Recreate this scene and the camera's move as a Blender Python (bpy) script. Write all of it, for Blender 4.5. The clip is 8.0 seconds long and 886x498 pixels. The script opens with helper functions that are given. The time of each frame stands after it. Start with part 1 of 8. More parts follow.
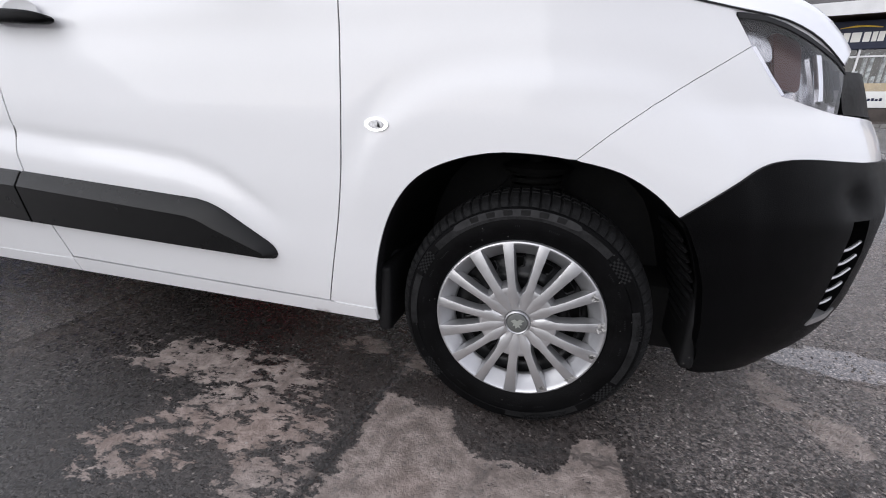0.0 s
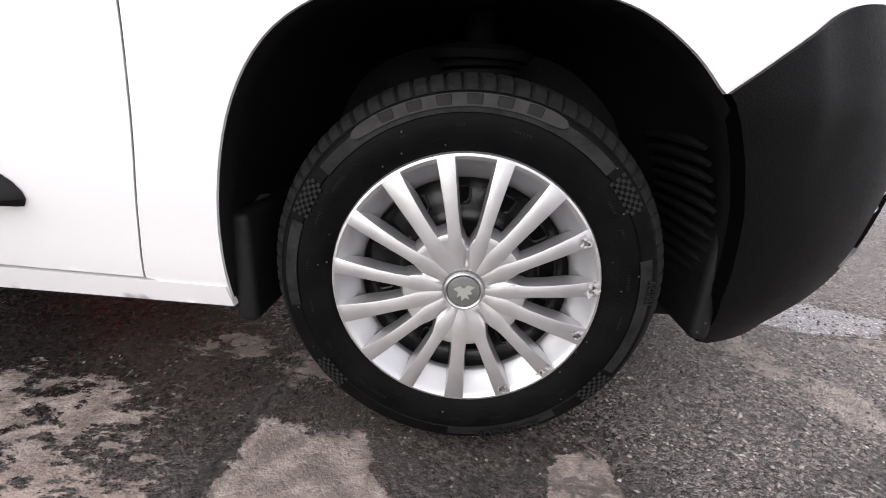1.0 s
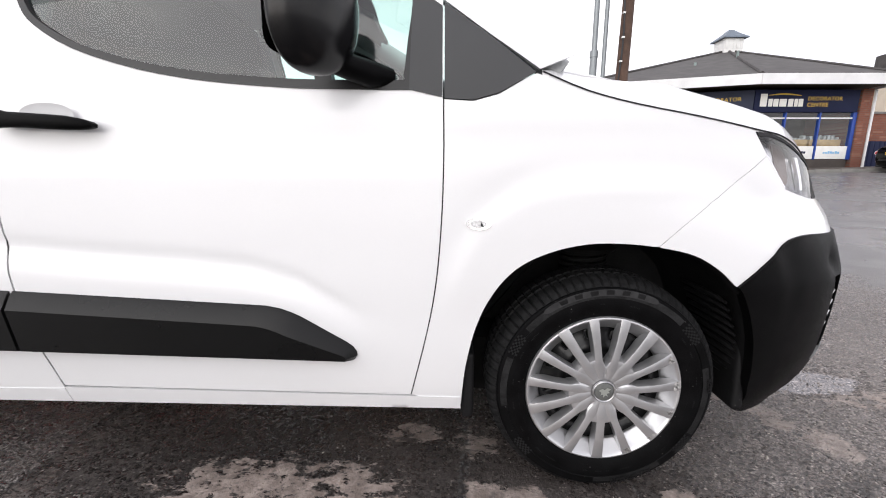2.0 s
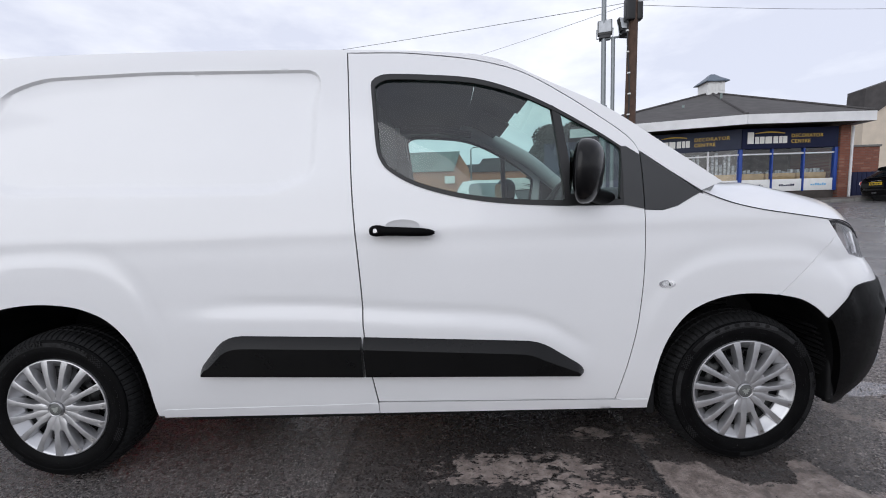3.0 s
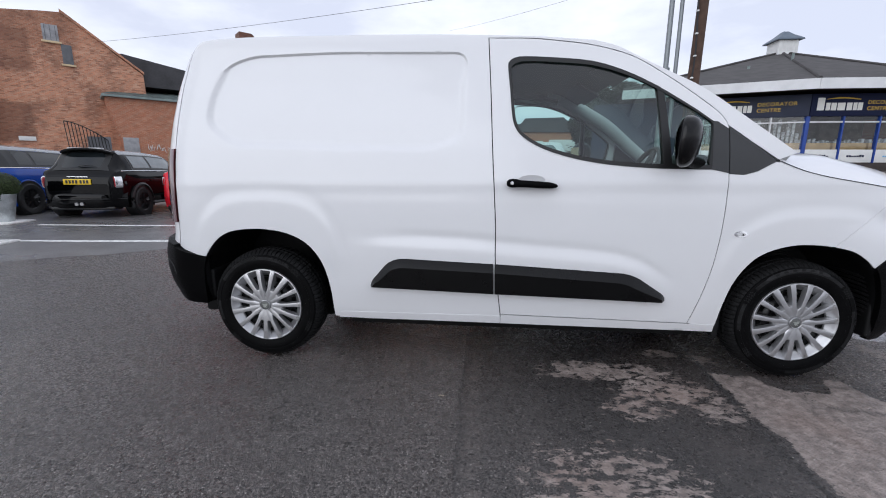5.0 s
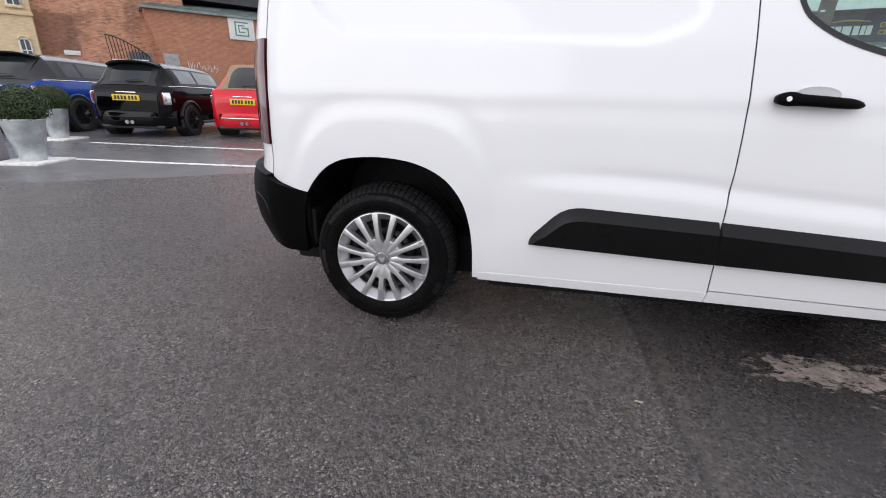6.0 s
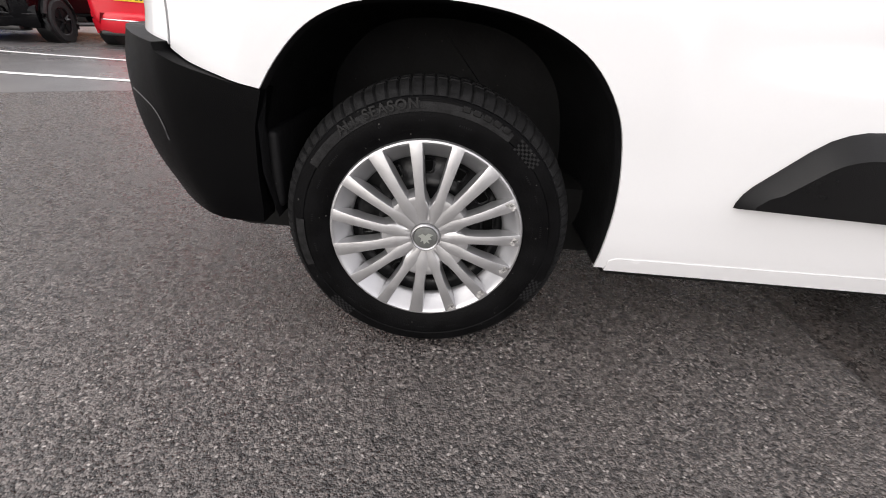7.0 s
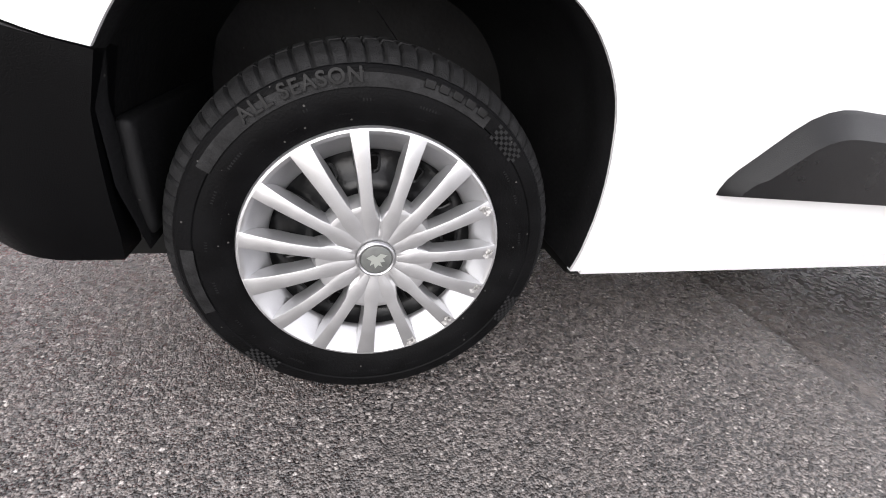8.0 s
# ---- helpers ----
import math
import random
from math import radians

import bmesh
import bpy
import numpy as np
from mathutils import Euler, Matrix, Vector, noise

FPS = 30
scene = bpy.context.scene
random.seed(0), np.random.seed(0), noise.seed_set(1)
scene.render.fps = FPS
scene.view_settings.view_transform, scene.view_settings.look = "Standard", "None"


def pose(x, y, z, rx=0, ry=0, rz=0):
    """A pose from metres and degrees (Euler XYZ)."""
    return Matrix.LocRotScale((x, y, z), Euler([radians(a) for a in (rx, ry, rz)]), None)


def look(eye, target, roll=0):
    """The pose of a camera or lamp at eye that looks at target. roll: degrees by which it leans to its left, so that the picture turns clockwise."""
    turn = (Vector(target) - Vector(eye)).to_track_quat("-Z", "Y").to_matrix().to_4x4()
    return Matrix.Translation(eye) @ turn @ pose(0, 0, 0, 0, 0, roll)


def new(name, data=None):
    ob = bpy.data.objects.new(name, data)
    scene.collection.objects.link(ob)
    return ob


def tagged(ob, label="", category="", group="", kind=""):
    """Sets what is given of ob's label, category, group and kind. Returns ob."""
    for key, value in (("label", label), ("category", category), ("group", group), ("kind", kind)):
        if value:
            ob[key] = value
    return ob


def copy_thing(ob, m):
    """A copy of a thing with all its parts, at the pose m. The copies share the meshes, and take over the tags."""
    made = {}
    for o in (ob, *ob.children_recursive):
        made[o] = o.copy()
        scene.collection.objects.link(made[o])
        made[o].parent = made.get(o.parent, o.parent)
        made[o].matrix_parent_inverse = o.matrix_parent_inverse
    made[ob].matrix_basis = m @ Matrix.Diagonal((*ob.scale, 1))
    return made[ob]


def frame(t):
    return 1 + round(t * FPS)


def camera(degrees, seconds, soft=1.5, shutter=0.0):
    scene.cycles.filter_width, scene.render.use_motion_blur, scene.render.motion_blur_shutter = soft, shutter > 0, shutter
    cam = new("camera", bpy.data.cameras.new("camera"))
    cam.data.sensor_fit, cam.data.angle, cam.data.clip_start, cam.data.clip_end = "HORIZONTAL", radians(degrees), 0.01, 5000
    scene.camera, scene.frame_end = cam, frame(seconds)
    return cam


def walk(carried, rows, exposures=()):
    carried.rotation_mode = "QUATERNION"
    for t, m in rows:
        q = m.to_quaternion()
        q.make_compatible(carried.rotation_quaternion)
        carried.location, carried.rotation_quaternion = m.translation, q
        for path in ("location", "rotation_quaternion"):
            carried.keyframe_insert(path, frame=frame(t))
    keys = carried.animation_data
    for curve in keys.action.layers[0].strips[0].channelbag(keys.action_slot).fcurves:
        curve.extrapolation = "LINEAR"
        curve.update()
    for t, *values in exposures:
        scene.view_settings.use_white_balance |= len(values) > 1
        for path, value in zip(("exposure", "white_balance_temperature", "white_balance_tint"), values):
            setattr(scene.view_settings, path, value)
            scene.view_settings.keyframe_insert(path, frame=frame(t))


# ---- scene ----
cam = camera(94.2, 8.0, soft=1.0, shutter=0.06)
PATH = [
    (0, (2.839, -0.869, 0.794), (2.345, 0.965, 0.165), 1.8),
    (0.5, (2.801, -0.606, 0.626), (2.566, 1.255, -0.068), 2.9),
    (1, (2.778, -0.521, 0.581), (2.686, 1.36, -0.091), 3.2),
    (1.5, (2.711, -0.592, 0.603), (2.68, 1.329, 0.046), 2.2),
    (1.6, (2.663, -0.646, 0.637), (2.641, 1.285, 0.118), 1.9),
    (1.7, (2.595, -0.708, 0.705), (2.6, 1.23, 0.209), 1.6),
    (1.8, (2.503, -0.815, 0.789), (2.489, 1.136, 0.35), 1.0),
    (1.9, (2.421, -0.904, 0.854), (2.403, 1.054, 0.448), 0.5),
    (2, (2.378, -0.968, 0.891), (2.332, 0.995, 0.514), 0.2),
    (2.2, (2.218, -1.117, 0.995), (2.156, 0.855, 0.663), -0.3),
    (3.3, (1.469, -1.748, 1.092), (1.457, 0.244, 0.909), -1.9),
    (3.5, (1.419, -1.908, 1.109), (1.409, 0.083, 0.921), -1.7),
    (4, (1.393, -2.11, 1.131), (1.362, -0.122, 0.916), -1.3),
    (4.2, (1.379, -2.151, 1.127), (1.328, -0.166, 0.89), -1.0),
    (5.3, (1.021, -1.966, 1.048), (0.772, -0.037, 0.582), 0.5),
    (5.5, (0.878, -1.863, 1.036), (0.582, 0.043, 0.508), 0.7),
    (6, (0.531, -1.545, 0.981), (0.219, 0.302, 0.281), 1.8),
    (6.5, (0.246, -1.167, 0.854), (0.079, 0.633, -0.003), 3.8),
    (7, (0.037, -0.752, 0.711), (0.043, 1.007, -0.24), 4.9),
    (7.5, (-0.007, -0.56, 0.652), (0.187, 1.169, -0.336), 6.2),
    (8, (-0.062, -0.54, 0.649), (0.441, 1.149, -0.297), 7.4),
]
walk(cam, [(t, look(eye, target, roll)) for t, eye, target, roll in PATH], [(0, 0.55, 6150, 10), (0.5, 0.77, 6300, 10), (1.0, 1.15, 6500, 11), (1.5, 1.26, 6550, 11), (1.8, 1.14, 6500, 10), (2.0, 0.92, 6450, 10), (2.2, 0.72, 6350, 10), (3.3, 0.18, 5950, 9), (4.2, 0.18, 5850, 9), (5.3, 0.30, 5900, 9), (6.0, 0.58, 6200, 10), (6.5, 0.80, 6500, 11), (7.0, 1.02, 6650, 10), (7.5, 1.50, 6600, 11), (8.0, 1.72, 6450, 10)])

# ---- world and sun: a bright overcast sky ----
SUN_EL, SUN_ROT = radians(19), radians(200)
world = bpy.data.worlds.new("overcast")
scene.world = world
world.use_nodes = True
wt = world.node_tree
wt.nodes.clear()
w_out = wt.nodes.new("ShaderNodeOutputWorld")
w_bg = wt.nodes.new("ShaderNodeBackground")
w_sky = wt.nodes.new("ShaderNodeTexSky")
w_sky.sky_type, w_sky.sun_disc = "NISHITA", False
w_sky.sun_elevation, w_sky.sun_rotation = SUN_EL, SUN_ROT
w_coord = wt.nodes.new("ShaderNodeTexCoord")
w_map = wt.nodes.new("ShaderNodeMapping")
w_map.inputs["Scale"].default_value = (1.0, 1.0, 2.6)
w_n = wt.nodes.new("ShaderNodeTexNoise")
w_n.inputs["Scale"].default_value, w_n.inputs["Detail"].default_value, w_n.inputs["Roughness"].default_value = 2.2, 6.0, 0.55
w_ramp = wt.nodes.new("ShaderNodeValToRGB")
w_ramp.color_ramp.elements[0].position, w_ramp.color_ramp.elements[1].position = 0.40, 0.60
w_ramp.color_ramp.elements[0].color, w_ramp.color_ramp.elements[1].color = (0.71, 0.700, 0.765, 1), (0.98, 0.948, 0.950, 1)
w_scale = wt.nodes.new("ShaderNodeVectorMath")
w_scale.operation = "SCALE"
w_scale.inputs["Scale"].default_value = 0.10
w_mix = wt.nodes.new("ShaderNodeMix")
w_mix.data_type = "RGBA"
w_mix.inputs["Factor"].default_value = 0.92
wt.links.new(w_coord.outputs["Generated"], w_map.inputs["Vector"])
wt.links.new(w_map.outputs["Vector"], w_n.inputs["Vector"])
wt.links.new(w_n.outputs["Fac"], w_ramp.inputs["Fac"])
wt.links.new(w_sky.outputs["Color"], w_scale.inputs[0])
wt.links.new(w_scale.outputs["Vector"], w_mix.inputs["A"])
wt.links.new(w_ramp.outputs["Color"], w_mix.inputs["B"])
wt.links.new(w_mix.outputs["Result"], w_bg.inputs["Color"])
wt.links.new(w_bg.outputs["Background"], w_out.inputs["Surface"])
w_bg.inputs["Strength"].default_value = 1.0

sun_data = bpy.data.lights.new("sun", "SUN")
sun_data.energy, sun_data.angle, sun_data.color = 0.85, radians(60), (1.0, 0.97, 0.93)
sun = new("sun", sun_data)
sun.matrix_world = look((-6 * math.cos(SUN_EL), -12 * math.cos(SUN_EL), 14 * math.sin(SUN_EL)), (0, 0, 0))

# ---- materials ----
def mat(name, color, rough=0.5, metal=0.0, coat=0.0, vary=0.0, scale=8.0, bump=0.0, bump_scale=60.0, rough_vary=0.0, spec=0.5, dark=None):
    """A painted, plastic or metal surface with grain at two scales."""
    m = bpy.data.materials.new(name)
    m.use_nodes = True
    nt = m.node_tree
    b = nt.nodes["Principled BSDF"]
    b.inputs["Base Color"].default_value = (*color, 1)
    b.inputs["Roughness"].default_value, b.inputs["Metallic"].default_value = rough, metal
    b.inputs["Coat Weight"].default_value, b.inputs["Coat Roughness"].default_value = coat, 0.06
    b.inputs["Specular IOR Level"].default_value = spec
    if vary or rough_vary or bump:
        tc = nt.nodes.new("ShaderNodeTexCoord")
        n1 = nt.nodes.new("ShaderNodeTexNoise")
        n1.inputs["Scale"].default_value, n1.inputs["Detail"].default_value = scale, 5.0
        n2 = nt.nodes.new("ShaderNodeTexNoise")
        n2.inputs["Scale"].default_value, n2.inputs["Detail"].default_value = bump_scale, 3.0
        nt.links.new(tc.outputs["Object"], n1.inputs["Vector"])
        nt.links.new(tc.outputs["Object"], n2.inputs["Vector"])
        if vary:
            add = nt.nodes.new("ShaderNodeMath")
            add.operation = "MULTIPLY_ADD"
            add.inputs[1].default_value = 0.35
            nt.links.new(n2.outputs["Fac"], add.inputs[0])
            nt.links.new(n1.outputs["Fac"], add.inputs[2])
            r = nt.nodes.new("ShaderNodeValToRGB")
            lo = dark or [c * (1 - vary) for c in color]
            r.color_ramp.elements[0].position, r.color_ramp.elements[1].position = 0.45, 0.85
            r.color_ramp.elements[0].color, r.color_ramp.elements[1].color = (*lo, 1), (*[min(1, c * (1 + vary * 0.6)) for c in color], 1)
            nt.links.new(add.outputs[0], r.inputs["Fac"])
            nt.links.new(r.outputs["Color"], b.inputs["Base Color"])
        if rough_vary:
            mr = nt.nodes.new("ShaderNodeMapRange")
            mr.inputs["From Min"].default_value, mr.inputs["From Max"].default_value = 0.3, 0.7
            mr.inputs["To Min"].default_value, mr.inputs["To Max"].default_value = max(0.02, rough - rough_vary), min(1, rough + rough_vary)
            nt.links.new(n1.outputs["Fac"], mr.inputs["Value"])
            nt.links.new(mr.outputs["Result"], b.inputs["Roughness"])
        if bump:
            bp = nt.nodes.new("ShaderNodeBump")
            bp.inputs["Strength"].default_value, bp.inputs["Distance"].default_value = bump, 0.002
            nt.links.new(n2.outputs["Fac"], bp.inputs["Height"])
            nt.links.new(bp.outputs["Normal"], b.inputs["Normal"])
    return m


def specks(m, scale, share, tone):
    """Sparse pale specks of grit and dried drops over a material."""
    nt = m.node_tree
    b = nt.nodes["Principled BSDF"]
    tc = nt.nodes.new("ShaderNodeTexCoord")
    vo = nt.nodes.new("ShaderNodeTexVoronoi")
    vo.inputs["Scale"].default_value = scale
    nt.links.new(tc.outputs["Object"], vo.inputs["Vector"])
    sp = nt.nodes.new("ShaderNodeSeparateColor")
    nt.links.new(vo.outputs["Color"], sp.inputs[0])
    pick = nt.nodes.new("ShaderNodeMath")
    pick.operation = "LESS_THAN"
    pick.inputs[1].default_value = share
    nt.links.new(sp.outputs[0], pick.inputs[0])
    near = nt.nodes.new("ShaderNodeMath")
    near.operation = "LESS_THAN"
    near.inputs[1].default_value = 0.22
    nt.links.new(vo.outputs["Distance"], near.inputs[0])
    both = nt.nodes.new("ShaderNodeMath")
    both.operation = "MULTIPLY"
    nt.links.new(pick.outputs[0], both.inputs[0])
    nt.links.new(near.outputs[0], both.inputs[1])
    mix = nt.nodes.new("ShaderNodeMix")
    mix.data_type = "RGBA"
    if b.inputs["Base Color"].is_linked:
        nt.links.new(b.inputs["Base Color"].links[0].from_socket, mix.inputs["A"])
    else:
        mix.inputs["A"].default_value = b.inputs["Base Color"].default_value
    mix.inputs["B"].default_value = (*tone, 1)
    nt.links.new(both.outputs[0], mix.inputs["Factor"])
    nt.links.new(mix.outputs["Result"], b.inputs["Base Color"])


def glass(name, tint, gloss_rough=0.0, face_gloss=0.07):
    """Thin clear pane: light passes straight, gloss grows with Fresnel."""
    m = bpy.data.materials.new(name)
    m.use_nodes = True
    nt = m.node_tree
    nt.nodes.clear()
    out = nt.nodes.new("ShaderNodeOutputMaterial")
    mix = nt.nodes.new("ShaderNodeMixShader")
    tr = nt.nodes.new("ShaderNodeBsdfTransparent")
    gl = nt.nodes.new("ShaderNodeBsdfGlossy")
    lw = nt.nodes.new("ShaderNodeLayerWeight")
    lw.inputs["Blend"].default_value = 0.5
    pw = nt.nodes.new("ShaderNodeMath")
    pw.operation = "POWER"
    pw.inputs[1].default_value = 4.5
    fr = nt.nodes.new("ShaderNodeMath")
    fr.operation = "MULTIPLY_ADD"
    fr.inputs[1].default_value, fr.inputs[2].default_value = 0.9, face_gloss
    nt.links.new(lw.outputs["Facing"], pw.inputs[0])
    nt.links.new(pw.outputs[0], fr.inputs[0])
    tr.inputs["Color"].default_value = (*tint, 1)
    gl.inputs["Roughness"].default_value = gloss_rough
    nt.links.new(fr.outputs[0], mix.inputs["Fac"])
    nt.links.new(tr.outputs["BSDF"], mix.inputs[1])
    nt.links.new(gl.outputs["BSDF"], mix.inputs[2])
    nt.links.new(mix.outputs["Shader"], out.inputs["Surface"])
    return m


WHITE = mat("white_paint", (0.750, 0.750, 0.760), 0.42, coat=0.85, spec=0.35, vary=0.015, scale=2.0, bump=0.015, bump_scale=220)
BLACK_PLASTIC = mat("black_plastic", (0.0024, 0.0024, 0.0027), 0.40, spec=0.05, vary=0.25, scale=6, bump=0.35, bump_scale=700, rough_vary=0.08)
STRIP_BLACK = mat("satin_black_strip", (0.0026, 0.0026, 0.0029), 0.30, spec=0.26, vary=0.2, scale=6, bump=0.3, bump_scale=700, rough_vary=0.06)
GREY_PLASTIC = mat("grey_plastic", (0.030, 0.031, 0.033), 0.5, vary=0.1, scale=5, bump=0.25, bump_scale=800)
RIB = mat("liner_rib_plastic", (0.007, 0.007, 0.0075), 0.42, spec=0.5, vary=0.5, scale=30, bump=0.5, bump_scale=120)
LINER = mat("wheel_arch_liner", (0.0062, 0.0062, 0.0068), 0.62, spec=0.25, vary=0.5, scale=14, bump=0.6, bump_scale=90)
specks(LINER, 110, 0.012, (0.05, 0.048, 0.046))
SEAM = mat("panel_gap", (0.03, 0.03, 0.032), 0.8, spec=0.15)
UNDER = mat("underbody", (0.006, 0.006, 0.006), 0.85, spec=0.2, vary=0.4, scale=9, bump=0.5, bump_scale=40)
RUBBER = mat("tyre_rubber", (0.003, 0.003, 0.0033), 0.52, spec=0.06, vary=0.45, scale=22, bump=0.5, bump_scale=260, rough_vary=0.12)
specks(RUBBER, 150, 0.03, (0.07, 0.068, 0.065))
RUBBER_DUSTY = mat("dusty_rubber", (0.014, 0.014, 0.0145), 0.60, spec=0.12, vary=0.6, scale=40, bump=0.5, bump_scale=300)
# greyer than the wall: worn rubber, lightened for sky light on the blocks
RUBBER_TREAD = mat("worn_skylit_tread_rubber", (0.011, 0.011, 0.0115), 0.7, spec=0.15, vary=0.5, scale=60, bump=0.6, bump_scale=400)
RUBBER_MARK = mat("raised_rubber", (0.0075, 0.0075, 0.008), 0.45, spec=0.25, vary=0.4, scale=60)
SLOT_BLACK = mat("slot_black", (0.002, 0.002, 0.002), 0.8, spec=0.1)
RUBBER_PAD = mat("scrubbed_rubber_pad", (0.030, 0.030, 0.031), 0.6, spec=0.15, vary=0.3, scale=50)
RUBBER_CHECK = mat("chequered_rubber", (0.013, 0.013, 0.0135), 0.6, spec=0.15)
RUBBER_PRINT = mat("small_rubber_print", (0.008, 0.008, 0.0085), 0.6, spec=0.15)
SILVER = mat("silver_paint", (0.50, 0.50, 0.51), 0.34, metal=0.82, vary=0.06, scale=30, bump=0.05, bump_scale=500, rough_vary=0.05)
SCUFF = mat("scuffed_silver", (0.46, 0.45, 0.44), 0.6, metal=0.3, vary=0.6, scale=160, bump=0.8, bump_scale=300)
STEEL_DARK = mat("dark_steel", (0.012, 0.012, 0.013), 0.30, spec=0.35, metal=0.0, vary=0.4, scale=25, bump=0.3, bump_scale=120)
# paler than the bumper, for its moulding line
PLASTIC_EDGE = mat("pale_plastic_edge", (0.05, 0.05, 0.052), 0.35)
CAP_RING = mat("worn_chrome", (0.42, 0.42, 0.43), 0.30, metal=0.9, vary=0.3, scale=60)
CHROME = mat("chrome", (0.80, 0.80, 0.81), 0.12, metal=1.0, rough_vary=0.05, scale=40)
CAP_GREY = mat("cap_grey", (0.13, 0.135, 0.13), 0.4, metal=0.3, vary=0.15, scale=60)
RUBBER_SEAL = mat("window_seal", (0.005, 0.005, 0.0055), 0.45, bump=0.2, bump_scale=500)
BULKHEAD = mat("bulkhead_paint", (0.050, 0.054, 0.055), 0.8, vary=0.1, scale=3, bump=0.05, bump_scale=90)
INTERIOR = mat("cabin_plastic", (0.08, 0.082, 0.086), 0.65, vary=0.15, scale=8, bump=0.3, bump_scale=500)
HEADLINER = mat("headliner", (0.115, 0.125, 0.126), 0.9, vary=0.1, scale=4, bump=0.05, bump_scale=120)
PILLAR_GREY = mat("pillar_trim", (0.40, 0.41, 0.415), 0.7, vary=0.08, scale=6, bump=0.05, bump_scale=120)
SEAT = mat("seat_cloth", (0.05, 0.05, 0.055), 0.9, vary=0.3, scale=30, bump=0.5, bump_scale=700)
PANE = glass("van_glass", (0.72, 0.87, 0.83), 0.0, 0.078)
LENS = glass("lamp_lens", (0.95, 0.95, 0.96), 0.0, 0.03)
LENS_RED = mat("red_lens", (0.075, 0.003, 0.007), 0.12, coat=0.8, vary=0.3, scale=20)
REFLECTOR = mat("lamp_reflector", (0.75, 0.75, 0.77), 0.15, metal=1.0)
LAMP_SILVER = mat("lamp_bezel", (0.50, 0.50, 0.52), 0.22, metal=0.8, vary=0.25, scale=30)
AMBER_BROWN = mat("indicator_bowl", (0.052, 0.017, 0.013), 0.30, spec=0.3)
GLOSS_BLACK = mat("gloss_black_plastic", (0.003, 0.003, 0.0035), 0.13, spec=0.3, coat=0.0, rough_vary=0.05, scale=12, bump=0.1, bump_scale=500)

# ---- mesh helpers ----
def link_mesh(name, verts, faces, material, parent, label="", smooth=40.0):
    me = bpy.data.meshes.new(name)
    me.from_pydata([tuple(v) for v in verts], [], [tuple(f) for f in faces])
    me.materials.append(material)
    if smooth:
        me.polygons.foreach_set("use_smooth", [True] * len(me.polygons))
        me.update()
        me.set_sharp_from_angle(angle=radians(smooth))
    me.update()
    ob = new(name, me)
    if parent is not None:
        ob.parent = parent
    if label:
        ob["label"] = label
    return ob


def part(name, bm, material, parent, label="", smooth=40.0):
    bmesh.ops.recalc_face_normals(bm, faces=bm.faces)
    me = bpy.data.meshes.new(name)
    bm.to_mesh(me)
    bm.free()
    me.materials.append(material)
    if smooth:
        me.polygons.foreach_set("use_smooth", [True] * len(me.polygons))
        me.set_sharp_from_angle(angle=radians(smooth))
    ob = new(name, me)
    if parent is not None:
        ob.parent = parent
    if label:
        ob["label"] = label
    return ob


def thing(name, x, y, z, rz, label, category, group="", kind=""):
    ob = new(name)
    ob.matrix_basis = pose(x, y, z, 0, 0, rz)
    return tagged(ob, label, category, group, kind)


def box(bm, x0, x1, y0, y1, z0, z1, bevel=0.0, m=None, seg=2):
    vs = [bm.verts.new((x, y, z)) for x in (x0, x1) for y in (y0, y1) for z in (z0, z1)]
    fs = [bm.faces.new([vs[i] for i in q]) for q in ((0, 1, 3, 2), (4, 6, 7, 5), (0, 4, 5, 1), (2, 3, 7, 6), (0, 2, 6, 4), (1, 5, 7, 3))]
    if bevel:
        es = list({e for f in fs for e in f.edges})
        r = bmesh.ops.bevel(bm, geom=es, offset=bevel, segments=seg, affect="EDGES", profile=0.6)
        vs = list({v for f in r["faces"] for v in f.verts} | {v for v in vs if v.is_valid})
    if m is not None:
        bmesh.ops.transform(bm, matrix=m, verts=[v for v in vs if v.is_valid])
    return bm


def tube(bm, pts, r, sides=8, cap=True):
    """A round bar along points; r is one radius or one for each point."""
    pts = [Vector(p) for p in pts]
    rs = r if isinstance(r, (list, tuple)) else [r] * len(pts)
    rings = []
    for i, p in enumerate(pts):
        d = (pts[min(i + 1, len(pts) - 1)] - pts[max(i - 1, 0)]).normalized()
        a = d.orthogonal().normalized() if abs(d.z) > 0.99 else d.cross(Vector((0, 0, 1))).normalized()
        b = d.cross(a)
        rings.append([bm.verts.new(p + (a * math.cos(2 * math.pi * k / sides) + b * math.sin(2 * math.pi * k / sides)) * rs[i]) for k in range(sides)])
    for r0, r1 in zip(rings, rings[1:]):
        for k in range(sides):
            bm.faces.new((r0[k], r0[(k + 1) % sides], r1[(k + 1) % sides], r1[k]))
    if cap:
        bm.faces.new(rings[0][::-1])
        bm.faces.new(rings[-1])
    return bm


def lathe(profile, n, y0=0.0, closed=False):
    """Verts and faces of a profile of (radius, y) turned round the y axis."""
    vs, fs = [], []
    for k in range(n):
        a = 2 * math.pi * k / n
        vs += [(r * math.cos(a), y + y0, r * math.sin(a)) for r, y in profile]
    m = len(profile)
    for k in range(n):
        for j in range(m if closed else m - 1):
            a, b, c, d = k * m + j, k * m + (j + 1) % m, ((k + 1) % n) * m + (j + 1) % m, ((k + 1) % n) * m + j
            fs.append((a, b, c, d))
    return vs, fs


